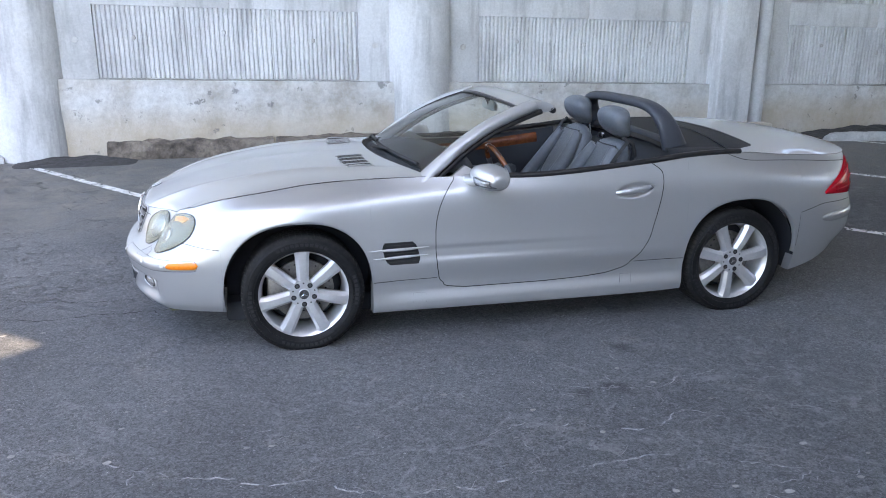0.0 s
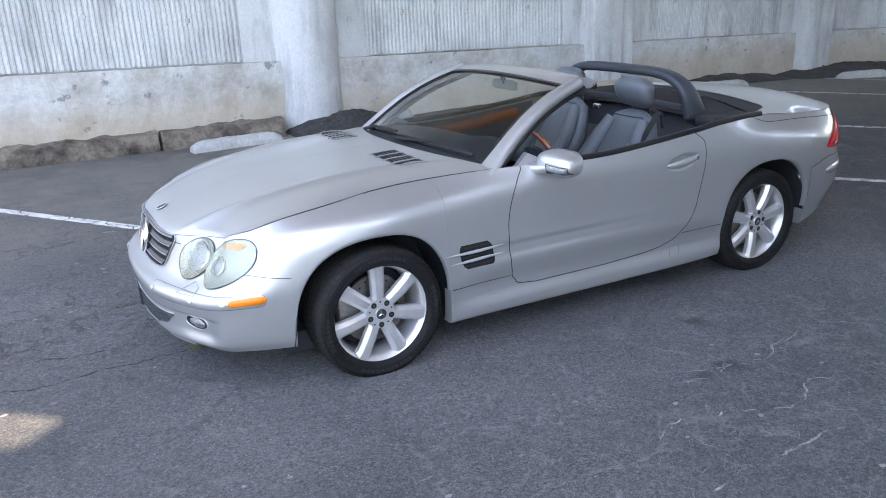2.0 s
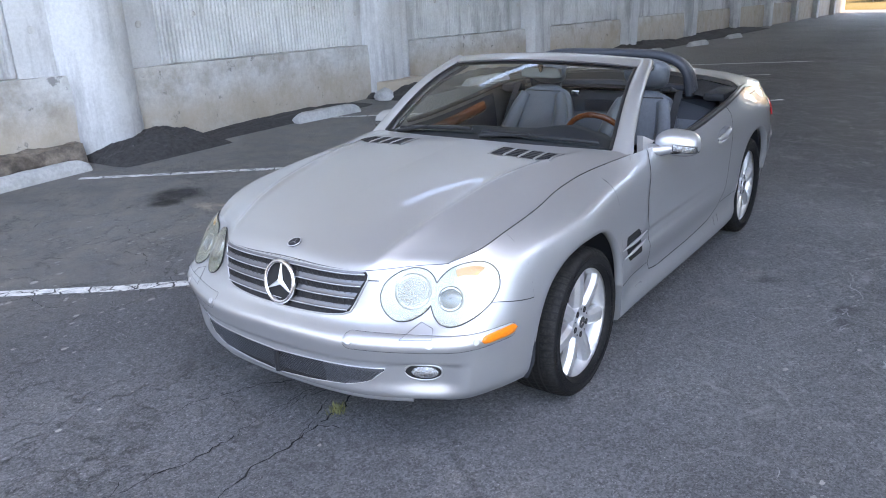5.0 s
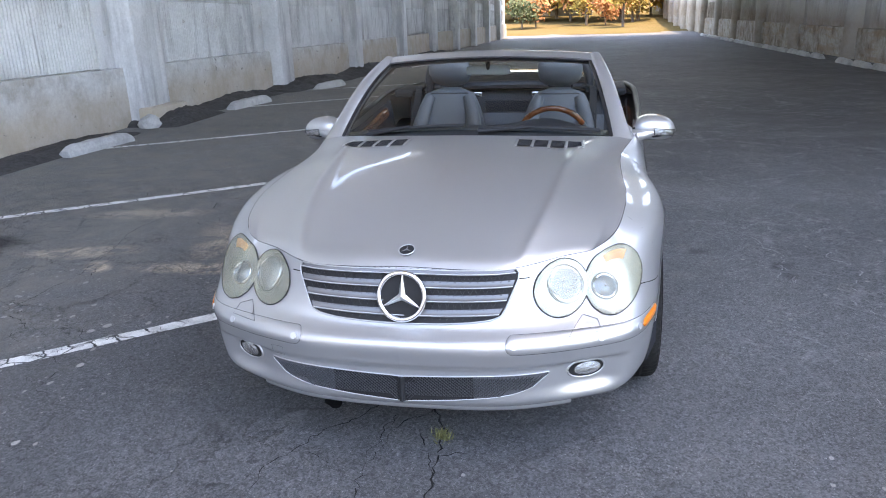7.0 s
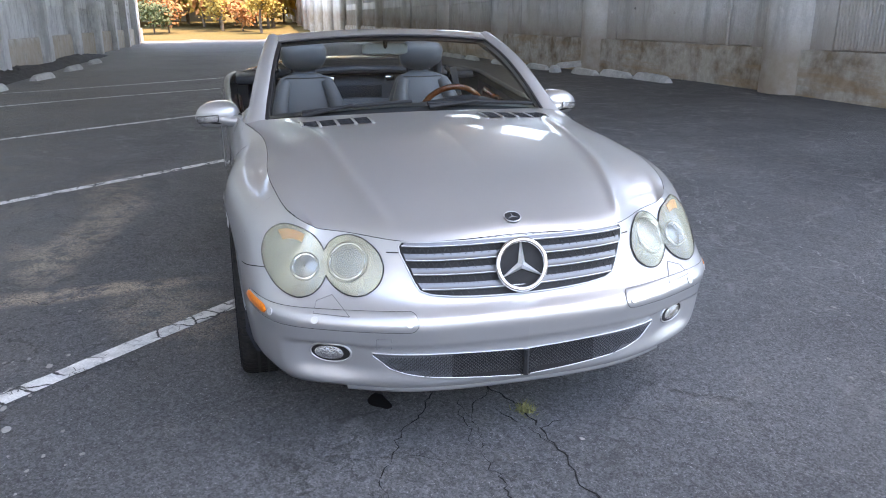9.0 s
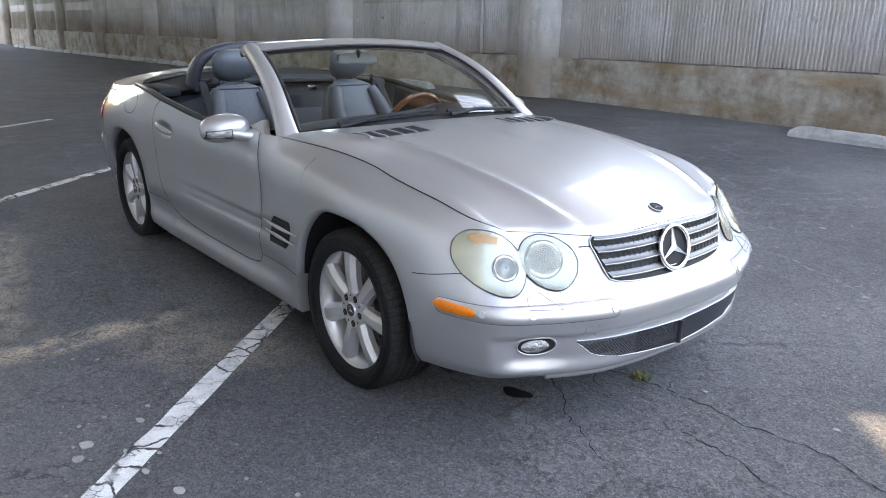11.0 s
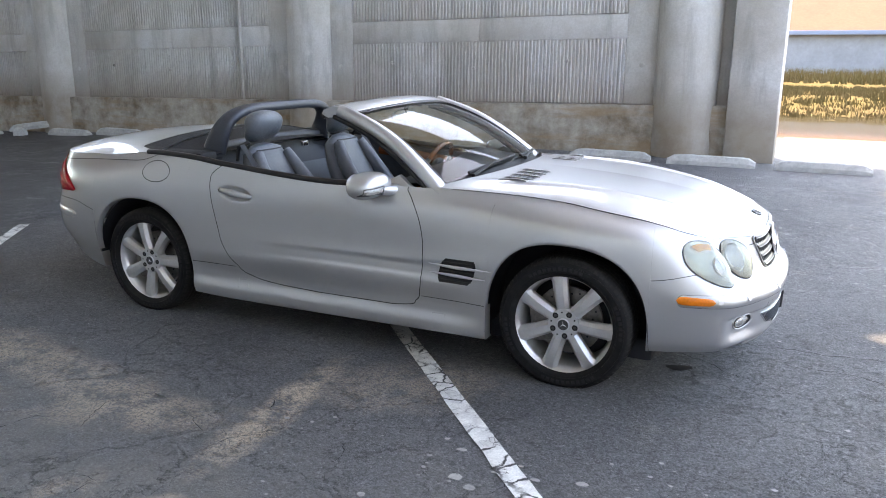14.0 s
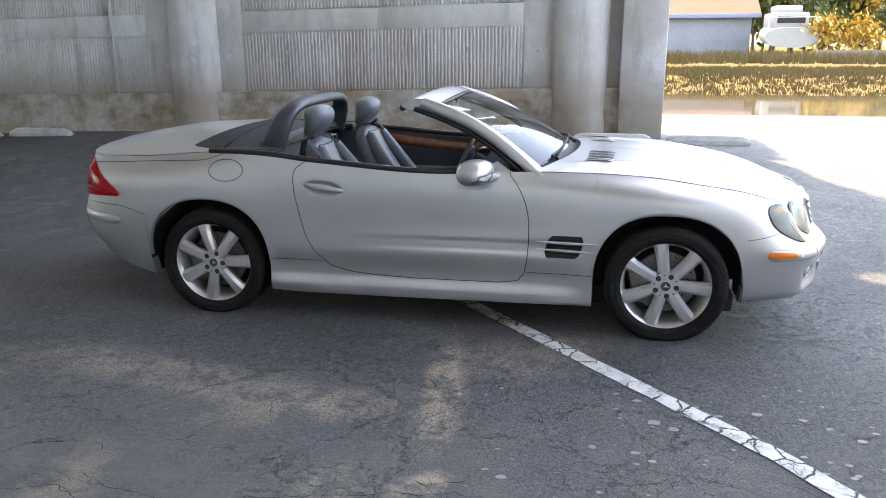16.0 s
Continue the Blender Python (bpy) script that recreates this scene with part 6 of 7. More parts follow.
for s in both:
    NZ, NX = 110, 110
    vs = []
    for j in range(NZ + 1):
        f = j / NZ
        f = f ** 1.25
        z0 = 0.296 + 0.62 * f
        xf, xr = DOOR_F(min(z0, 0.9)), DOOR_R(0.296 + 0.65 * f)
        for i in range(NX + 1):
            x = xf + (xr - xf) * i / NX
            t = t_of_x(x)
            z = 0.296 + (belt(x) - 0.296) * f
            p = skin(t, z, 0.003)
            vs.append((p[0], s * p[1], p[2]))
    door = mesh_part("door", vs, grid_faces(NZ + 1, NX + 1, flip=s > 0), PAINT, CAR)
    outline = []
    for j in range(NZ, -1, -1):
        f = (j / NZ) ** 1.25
        xf = DOOR_F(min(0.296 + 0.62 * f, 0.9))
        outline.append((t_of_x(xf), 0.296 + (belt(xf) - 0.296) * f))
    xa, xb = DOOR_F(0.296), DOOR_R(0.296)
    outline += [(t_of_x(x), 0.295) for x in np.linspace(xa, xb, 20)]
    for j in range(NZ + 1):
        f = (j / NZ) ** 1.25
        xr = DOOR_R(0.296 + 0.65 * f)
        outline.append((t_of_x(xr), 0.296 + (belt(xr) - 0.296) * f))
    ribbon("door_gap", on_skin(outline, s, 0.003), 0.0046, GAP, CAR, 0.0006)
    # upper feature line, handle with its cup
    hx, hz = 1.855, 0.797
    pa, pb = skin(t_of_x(hx - 0.118), hz - 0.016, 0.003), skin(t_of_x(hx + 0.108), hz + 0.014, 0.003)
    path = []
    for i in range(17):
        f = i / 16
        p = pa + (pb - pa) * f + np.array([0, 0.019 * math.sin(math.pi * f) ** 0.6, 0])
        path.append((p[0], s * p[1], p[2]))
    tube("door_handle", path, [0.005 + 0.0105 * math.sin(math.pi * min(max(i / 16, 0.03), 0.97)) ** 0.5 for i in range(17)], PAINT, door, seg=12, flat=1.25)
    cyl("lock_barrel", (hx + 0.085, s * (pb[1] + 0.004), hz + 0.010), (hx + 0.085, s * (pb[1] + 0.020), hz + 0.010), 0.012, CHROME, door, seg=14)
    # flank crease lines ahead of the door
    # side vent with two fins
    vv = []
    for i in range(21):
        for j in range(9):
            u, w = i / 20, j / 8
            rnd_ = 1 - 0.5 * max(0, abs(2 * w - 1) - 0.6)
            x = 0.425 + 0.19 * (u - 0.5) * rnd_ + 0.095 - 0.03 * (w - 0.5)
            z = 0.453 + 0.121 * w
            p = skin(t_of_x(x), z, 0.002)
            vv.append((p[0], s * p[1], p[2]))
    vent = mesh_part("side_vent", vv, grid_faces(21, 9, flip=s < 0), GAP, CAR, "dark slotted side vent with two silver fins")
    for fz2, x0, x1 in ((0.540, 0.338, 0.668), (0.495, 0.362, 0.665)):
        path = [tuple((lambda q: (q[0], s * q[1], q[2]))(skin(t_of_x(x), fz2 + 0.02 * (x - 0.5), 0.010 + 0.006 * math.sin(math.pi * (x - x0) / (x1 - x0))))) for x in np.linspace(x0, x1, 16)]
        tube("vent_fin", path, [0.001 + 0.007 * math.sin(math.pi * min(max(i / 15, 0.02), 0.98)) for i in range(16)], PAINT_TRIM, vent, seg=6)
    for k in range(1, 8):
        z = 0.453 + 0.121 * k / 8
        path = [tuple((lambda q: (q[0], s * q[1], q[2]))(skin(t_of_x(x), z, 0.004))) for x in np.linspace(0.44, 0.60, 8)]
        tube("vent_bar", path, 0.002, BLACK, vent, seg=4)
    ribbon("sill_seam", on_skin([(t_of_x(x), SILLZ(x)) for x in lin(0.369, 0.715, 14)], s), 0.0035, GAP, CAR, 0.004)
    ribbon("sill_seam", on_skin([(t_of_x(x), SILLZ(x)) for x in lin(1.875, WB - 0.379, 14)], s), 0.0035, GAP, CAR, 0.004)
    for jx in (0.62, 1.83):
        zz = 0.262 + 0.02 * (jx > 1)
        sq4 = on_skin([(t_of_x(jx + dx), zz + dz) for dx, dz in ((-0.035, -0.03), (-0.035, 0.02), (0.035, 0.02), (0.035, -0.03))], s, 0.003)
        tube("jack_cover", [p for p, n in sq4], 0.0010, DARKSILVERM, CAR, seg=4)

tube("tow_cover", [tuple(front_at(y, z, 0.0016)[0]) for y, z in ((0.430, 0.448), (0.476, 0.448), (0.476, 0.428), (0.476, 0.410), (0.430, 0.410), (0.430, 0.448))], 0.0008, DARKSILVERM, CAR, seg=4)

# fuel flap on the right-hand wing
ring = []
for a in np.linspace(0, 2 * math.pi, 40):
    x, z = 2.43 + 0.104 * math.cos(a), 0.874 + 0.058 * math.sin(a)
    p, n = skin(t_of_x(x), z, 0.002), skin_normal(t_of_x(x), z)
    ring.append((tuple(p), tuple(n)))
ribbon("fuel_flap", ring, 0.0046, GAP, CAR)

# ---- tail lamps ----
for s in both:
    tv = []
    for i in range(13):
        f = i / 12
        t = t_of_x(3.125) + (t_of_x(3.555) - t_of_x(3.125)) * f
        za, zb = 0.702 - 0.035 * f, 0.712 + 0.190 * min(1.0, f / 0.62) ** 0.85
        for j in range(9):
            g = j / 8
            bulge = 0.010 * math.sin(math.pi * g) ** 0.5 + 0.004
            p = skin(t, za + (zb - za) * g, bulge)
            tv.append((p[0], s * p[1], p[2]))
    tail = mesh_part("tail_lamp", tv, grid_faces(13, 9, flip=s < 0), RED, CAR, "dark red wedge-shaped tail lamp")
    for k in (2, 4, 6):
        tube("lamp_rib", [tv[i * 9 + k] for i in range(2, 13)], 0.004, RED, tail, seg=6)
    rb = []
    for i in range(25):
        f = i / 24
        t = 15.9 + (18.5 - 15.9) * f
        for dz, o in ((-1, 0.001), (-0.86, 0.006), (0, 0.008), (0.86, 0.006), (1, 0.001)):
            h = 0.029 * min(1, f * 8 + 0.1) ** 0.5
            p = skin(t, 0.556 + 0.01 * f + dz * h, o)
            rb.append((p[0], s * p[1], p[2]))
    mesh_part("rear_rub_strip", rb, grid_faces(25, 5, flip=s < 0), PAINT, CAR)

# ---- boot lid and the black roof cover ahead of it ----
T_B0 = t_of_x(2.50)


def deck_pt(a, b):
    """a from the middle to the side, b from the cockpit to the tail."""
    side_t = T_B0 + (17.6 - T_B0) * b
    c1 = edge_pt(side_t)
    d1 = edge_pt(20 + (17.6 - 20) * a)
    cl = spline([(0, 2.50, 1.055), (0.3, 2.85, 1.052), (0.6, 3.2, 1.020), (0.85, 3.46, 0.972), (1, 3.565, 0.945)])(b)
    c0 = np.array([cl[0], 0, cl[1]])
    e0 = edge_pt(T_B0)
    d0 = np.array([2.50, e0[1] * a, 1.055 + (e0[2] - 1.055) * a ** 2.4])
    p00, p10, p01, p11 = np.array([2.50, 0, 1.055]), e0, edge_pt(20), edge_pt(17.6)
    p = (1 - a) * c0 + a * c1 + (1 - b) * d0 + b * d1 - ((1 - a) * (1 - b) * p00 + a * (1 - b) * p10 + (1 - a) * b * p01 + a * b * p11)
    p[2] += 4 * a * (1 - a) * 0.016 * math.sin(math.pi * b)
    return p


def deck_patch(a0, b0, NAa=24, NBb=30, lift=0.0, b_line=None):
    out = []
    for s in both:
        vs = []
        for i in range(NAa + 1):
            a = i / NAa
            bs = b_line(a) if b_line else (0.0, 1.0)
            for j in range(NBb + 1):
                b = bs[0] + (bs[1] - bs[0]) * j / NBb
                p = deck_pt(a, b)
                vs.append((p[0], s * p[1], p[2] + lift))
        out.append((vs, grid_faces(NAa + 1, NBb + 1, flip=s > 0)))
    return join(out)


split = lambda a: (0.10 + 0.10 * a ** 2) * smooth01((1.0 - a) / 0.16)
mesh_part("boot_lid", *deck_patch(0, 0, lift=0.003, b_line=lambda a: (split(a), 1.0)), PAINT, CAR)
mesh_part("roof_cover", *deck_patch(0, 0, lift=0.001, b_line=lambda a: (0.0, split(a))), BLACK, CAR)
for s in both:
    pts = []
    for x in np.linspace(2.445, 3.40, 40):
        z = float(np.interp(x, (2.445, 2.475, 2.51, 2.56, 2.62, 3.02, 3.40), (0.969, 0.957, 0.944, 0.928, 0.920, 0.900, 0.878)))
        pts += on_skin([(t_of_x(x), z)], s, 0.001)
    ribbon("boot_gap", pts, 0.0042, GAP, CAR)
# black shelf between the hoop and the boot, with raised side lids
shelf = []
for i in range(25):
    u = 2 * i / 24 - 1
    for j in range(9):
        f = j / 8
        x = 2.20 + 0.30 * f
        e = edge_pt(t_of_x(x))
        z = 0.985 + 0.07 * f - (0.05 + 0.045 * f) * abs(u) ** 2.4
        shelf.append((x, u * (e[1] - 0.01), max(z, e[2] * 0 + z)))
mesh_part("rear_shelf", shelf, grid_faces(25, 9), BLACK, CAR, "matt black roof stowage cover")
for s in both:
    box("side_lid", (2.16, s * 0.73 - 0.07, 0.93), (2.50, s * 0.73 + 0.07, 0.985), BLACK, CAR, 0.02, m=None)
    path = [tuple((edge_pt(t_of_x(x))[0], s * (edge_pt(t_of_x(x))[1] - 0.008), edge_pt(t_of_x(x))[2] + 0.006)) for x in np.linspace(0.93, 2.56, 50)]
    tube("belt_seal", path, 0.017, SEAL, CAR, seg=8)

# ---- windscreen, pillars, header ----
def ws_pt(u, v):
    """u across in -1..1, v from base to header."""
    b = np.array([0.540 + 0.150 * abs(u) ** 2.2, 0.715 * u, 0.959 - 0.057 * abs(u) ** 2.0])
    t = np.array([1.285 + 0.045 * u * u, 0.575 * u, 1.272 - 0.030 * u * u])
    p = b + (t - b) * v
    bulge = 0.045 * math.sin(math.pi * v)
    return p + np.array([-0.30, 0, 0.95]) * bulge


NU, NV = 40, 24
gv = [tuple(ws_pt(2 * i / NU - 1, j / NV)) for i in range(NU + 1) for j in range(NV + 1)]
WS = mesh_part("windscreen", gv, grid_faces(NU + 1, NV + 1, flip=True), GLASSM, CAR, "raked clear windscreen")
WS.visible_shadow = False
for s in both:
    sec = []
    for k in range(31):
        v = -0.10 + 1.10 * k / 30
        p = ws_pt(s * 1.0, max(v, 0.0)) + (ws_pt(s * 1.0, 0.06) - ws_pt(s * 1.0, 0.0)) * min(v, 0.0) / 0.06
        w = 0.036 + 0.012 * (1 - v) + 0.06 * max(0.0, 0.12 - v)
        sec.append((p + np.array([0.012, s * 0.018, -0.002]), w, 0.036, (-0.4, 0, 0.9)))
    rounded_loft("pillar", sec, PAINT, CAR, power=2.2, seg=24, axis_u=(0.25, s * 1.0, 0.1))
    seal = [tuple(ws_pt(s * 1.0, v) + np.array([0.050, s * 0.012, -0.040])) for v in np.linspace(0.02, 1.02, 22)]
    tube("pillar_seal", seal, 0.016, SEAL, CAR, seg=8)
    band = [tuple(ws_pt(s * 0.965, v) + np.array([-0.004, 0, 0.006])) for v in np.linspace(0.0, 1.0, 22)]
    tube("screen_band", band, 0.011, SEAL, CAR, seg=6, flat=0.5)
    tri = [(0.80, s * 0.80, 0.885), (1.02, s * 0.815, 0.885), (0.90, s * 0.76, 0.945)]
    mesh_part("quarter_sail", tri + [(x, y - s * 0.03, z) for x, y, z in tri], [(0, 1, 2), (3, 5, 4), (0, 3, 4, 1), (1, 4, 5, 2), (2, 5, 3, 0)], PAINT, CAR, smooth=False)
hd = []
for i in range(31):
    u = 2 * i / 30 - 1
    p = ws_pt(u, 1.0)
    for dx, dz in ((-0.072, -0.004), (-0.03, 0.012), (0.02, 0.022), (0.07, 0.021), (0.125, 0.002), (0.138, -0.022), (0.10, -0.040), (-0.05, -0.034)):
        hd.append((p[0] + dx, p[1] * (1 + 0.035 * (dx > 0)), p[2] + dz))
f5 = []
for i in range(30):
    for j in range(8):
        k = (j + 1) % 8
        f5.append((i * 8 + j, i * 8 + k, (i + 1) * 8 + k, (i + 1) * 8 + j)[::-1])
f5 += [tuple(range(8)), tuple(range(240, 248))[::-1]]
mesh_part("header", hd, f5, PAINT, CAR, sharp=50)
tube("header_seal", [tuple(ws_pt(u, 1.0) + np.array([0.132, 0, -0.030])) for u in np.linspace(-1.03, 1.03, 25)], 0.018, SEAL, CAR, seg=8)
tube("screen_top_band", [tuple(ws_pt(u, 0.905) + np.array([-0.004, 0, 0.003])) for u in np.linspace(-0.97, 0.97, 25)], 0.012, SEAL, CAR, seg=6, flat=0.5)
# cowl and wipers
cw = []
for i in range(41):
    u = 2 * i / 40 - 1
    a = abs(u)
    p = bonnet_pt(min(a, 1.0), 1.0)
    q = ws_pt(u * 0.99, 0.02)
    for j in range(5):
        f = j / 4
        r = np.array([p[0], math.copysign(p[1], u), p[2]]) * (1 - f) + q * f
        r[2] -= 0.022 * math.sin(math.pi * f) + 0.004
        cw.append(tuple(r))
mesh_part("cowl", cw, grid_faces(41, 5, flip=False), BLACK, CAR)
for y0, y1 in ((-0.05, -0.62), (0.52, 0.02)):
    path = [tuple(ws_pt((y0 + (y1 - y0) * f) / 0.7, 0.015 + 0.02 * f) + np.array([-0.012, 0, 0.013])) for f in np.linspace(0, 1, 10)]
    tube("wiper", path, 0.009, BLACK, CAR, seg=6)
    arm = [tuple(ws_pt(y0 / 0.7, 0.0) + np.array([-0.03, 0, 0.006])), tuple(ws_pt((y0 + 0.45 * (y1 - y0)) / 0.7, 0.02) + np.array([-0.015, 0, 0.022]))]
    tube("wiper_arm", arm, [0.012, 0.007], BLACK, CAR, seg=6)
# inner mirror and visors
mc = ws_pt(0.0, 0.86) + np.array([0.10, 0.0, -0.055])
rounded_loft("inner_mirror", [(mc + np.array([0.0, 0.125 * f, -0.006 * abs(f)]), 0.012, 0.032 * (1 - 0.35 * abs(f) ** 4), (0, 0, 1)) for f in np.linspace(-1, 1, 11)], PALEP, CAR, power=2.5, seg=16, axis_u=(1, 0, 0))
# pale plastic plate on the forward side of the inner mirror
mesh_part("mirror_back_plate", [tuple(mc + np.array([-0.0135, 0.11 * a, 0.024 * b])) for a, b in ((-1, -1), (1, -1), (1, 1), (-1, 1))], [(0, 1, 2, 3)], PALEP, CAR, smooth=False)
tube("mirror_stalk", [tuple(ws_pt(0, 0.93) + np.array([0.02, 0, -0.01])), tuple(mc)], 0.014, BLACK, CAR, seg=8)

# ---- door mirrors ----
for s in both:
    sec = []
    for f in np.linspace(-1, 1, 17):
        e = max(0.02, 1 - abs(f) ** 2.6) ** 0.5
        sec.append(((1.000 + 0.022 * f - 0.03 * (1 - e), s * (0.912 + 0.106 * f), 0.918 - 0.012 * (f + 1)), 0.090 * e * (1.0 - 0.08 * f), 0.064 * e, (0, 0, 1)))
    mir = rounded_loft("door_mirror", sec, PAINT, CAR, power=2.3, seg=26, axis_u=(1, 0, 0))
    tube("mirror_arm", [(0.90, s * 0.765, 0.872), (0.925, s * 0.84, 0.878), (0.955, s * 0.90, 0.893)], [0.050, 0.042, 0.046], PAINT, mir, seg=14, flat=0.7)
    ind = []
    for i in range(15):
        f = i / 14
        y = s * (0.908 + 0.102 * f)
        for j in range(4):
            z = 0.895 - 0.012 * f + 0.034 * (j / 3 - 0.5)
            q = max(0.0, 1 - abs((abs(y) - 0.912) / 0.106) ** 2.6) ** 0.5
            zc = 0.918 - 0.012 * ((abs(y) - 0.912) / 0.106 + 1)
            q2 = q * max(0.0, 1 - (abs(z - zc) / (0.064 * q + 1e-3)) ** 2.3) ** (1 / 2.3)
            ind.append((1.000 - 0.0900 * q2 - 0.0055 + 0.022 * (abs(y) - 0.912) / 0.106 - 0.03 * (1 - q), y, z))
    mesh_part("mirror_indicator", ind, grid_faces(15, 4, flip=s < 0), FOGM, mir, "clear indicator lens")
    rim = [ind[4 * i] for i in range(15)] + [ind[57 + k] for k in range(3)] + [ind[4 * i + 3] for i in range(13, -1, -1)] + [ind[2], ind[1], ind[0]]
    tube("indicator_rim", rim, 0.0018, BLACK, mir, seg=5)
    tube("mirror_band", [(1.000 + 0.022 * f - 0.078 * max(0.02, 1 - abs(f) ** 2.6) ** 0.5, s * (0.912 + 0.106 * f), 0.868 + 0.02 * abs(f)) for f in np.linspace(-0.85, 0.9, 12)], 0.006, GAP, mir, seg=5)
    vs = [(1.074, s * (0.915 + 0.072 * math.cos(a)), 0.912 + 0.045 * math.sin(a)) for a in np.linspace(0, 2 * math.pi, 24, endpoint=False)]
    mesh_part("mirror_face", vs, [tuple(range(24))], CHROME, mir, smooth=False)


# ---- wheels: seven twin-edged spokes, five bolts, treaded tyre ----
def build_wheel():
    """A wheel that faces +y, hub at the origin."""
    root = empty("wheel")
    root.parent = CAR
    # tyre
    prof = [(0.234, 0.100), (0.247, 0.113), (0.264, 0.122), (0.287, 0.122), (0.305, 0.114), (0.315, 0.100), (0.3190, 0.080), (0.3200, 0.0), (0.3190, -0.080), (0.315, -0.100), (0.300, -0.114), (0.280, -0.122), (0.235, -0.105)]
    seg = 112
    vs = []
    for i in range(seg):
        a = 2 * math.pi * i / seg
        for j, (r, y) in enumerate(prof):
            rr = r - (0.004 if (i % 2 == 0 and 4 <= j <= 10 and j != 7) else 0.0)
            vs.append((rr * math.cos(a), y, max(rr * math.sin(a), -0.3080)))
    tyre = mesh_part("tyre", vs, grid_faces(seg, len(prof), wrap_u=True), RUBBER, root, "black road tyre", sharp=40)
    # tread blocks: dusty lugs parted by cross grooves, five rows
    vs, fc = [], []
    shoulder = [(0.3035, 0.1165), (0.3150, 0.1030), (0.3205, 0.0800), (0.3213, 0.0600)]
    rows5 = [shoulder, [(0.3215, 0.050), (0.3218, 0.025)], [(0.3218, 0.015), (0.3218, -0.015)], [(0.3218, -0.025), (0.3215, -0.050)], [(r, -y) for r, y in shoulder[::-1]]]
    for k in range(64):
        for ri, row in enumerate(rows5):
            base = len(vs)
            skew = 0.10 * (1 if ri % 2 else -1)
            for q in range(3):
                for r, y in row:
                    a = 2 * math.pi * (k + 0.80 * q / 2 + skew * ri + 2.2 * abs(y)) / 64
                    vs.append((r * math.cos(a), y, max(r * math.sin(a), -0.3085)))
            m_ = len(row)
            for q in range(2):
                for j in range(m_ - 1):
                    fc.append((base + q * m_ + j, base + q * m_ + j + 1, base + (q + 1) * m_ + j + 1, base + (q + 1) * m_ + j))
    mesh_part("tread", vs, fc, TREADM, tyre, "dusty worn tread blocks")
    for gy in (-0.055, -0.02, 0.02, 0.055):
        vs = []
        for i in range(seg):
            a = 2 * math.pi * i / seg
            for r, y in ((0.3205, gy - 0.005), (0.3205, gy + 0.005)):
                vs.append((r * math.cos(a), y, max(r * math.sin(a), -0.3083)))
        mesh_part("tread_groove", vs, grid_faces(seg, 2, wrap_u=True), GAP, tyre)
    for r in (0.257, 0.289):
        pts = [(r * math.cos(a), 0.1195 if r < 0.27 else 0.1215, r * math.sin(a)) for a in np.linspace(0, 2 * math.pi, 73)]
        tube("sidewall_rib", pts, 0.0022, RUBBER, tyre, seg=5)
    # raised maker's lettering on the sidewall, as plain bars
    for start, bars in ((62, 11), (242, 11), (160, 7), (335, 7)):
        vs, fc = [], []
        for k in range(bars):
            b0 = len(vs)
            for q in range(3):
                a = radians(start + 5.2 * k + 3.6 * q / 2)
                for r in (0.2665, 0.2835):
                    vs.append((r * math.cos(a), 0.1235, r * math.sin(a)))
            fc += [(b0, b0 + 1, b0 + 3, b0 + 2), (b0 + 2, b0 + 3, b0 + 5, b0 + 4)]
        mesh_part("sidewall_marking", vs, fc, LETTERM, tyre, smooth=False)
    # rim barrel
    prof = [(0.243, 0.106), (0.247, 0.100), (0.243, 0.091), (0.230, 0.085), (0.217, 0.060), (0.208, 0.0), (0.214, -0.09)]
    vs = []
    for i in range(64):
        a = 2 * math.pi * i / 64
        for r, y in prof:
            vs.append((r * math.cos(a), y, r * math.sin(a)))
    rim = mesh_part("rim", vs, grid_faces(64, len(prof), wrap_u=True, flip=True), ALLOY, root, "silver seven-spoke alloy rim", sharp=50)
    # spokes
    for k in range(7):
        a0 = math.pi / 2 + 2 * math.pi * k / 7
        sp = []
        for i in range(13):
            f = i / 12
            r = 0.045 + (0.233 - 0.045) * f
            w = 0.0285 + 0.0085 * f + 0.010 * max(0, f - 0.86) / 0.14
            y = 0.080 + 0.008 * math.sin(math.pi * f) + 0.003 * f
            for du, dy in ((-1.05, -0.036), (-1.0, -0.014), (-0.52, 0.004), (0.0, 0.0055), (0.52, 0.004), (1.0, -0.014), (1.05, -0.036)):
                sp.append((r * math.cos(a0) - du * w * math.sin(a0), y + dy, r * math.sin(a0) + du * w * math.cos(a0)))
        mesh_part("spoke", sp, grid_faces(13, 7, flip=True), ALLOY, rim, sharp=18)
    cyl("hub_plate", (0, 0.035, 0), (0, 0.0905, 0), 0.080, ALLOY, rim, seg=36, r2=0.073)
    for k in range(5):
        a = math.pi / 2 + 2 * math.pi * (k + 0.5) / 5
        x, z = 0.056 * math.cos(a), 0.056 * math.sin(a)
        cyl("bolt_well", (x, 0.0895, z), (x, 0.0913, z), 0.0140, GAP, rim, seg=16)
        cyl("bolt", (x, 0.088, z), (x, 0.0925, z), 0.0075, BOLTM, rim, seg=6)
        b2 = a + math.pi / 5
        cyl("hub_dimple", (0.059 * math.cos(b2), 0.0895, 0.059 * math.sin(b2)), (0.059 * math.cos(b2), 0.0911, 0.059 * math.sin(b2)), 0.0045, GAP, rim, seg=8)
    cap = cyl("hub_cap", (0, 0.089, 0), (0, 0.0965, 0), 0.031, PAINT_TRIM, rim, seg=28, r2=0.027)
    cyl("cap_field", (0, 0.0960, 0), (0, 0.0975, 0), 0.0255, BOLTM, cap, seg=24)
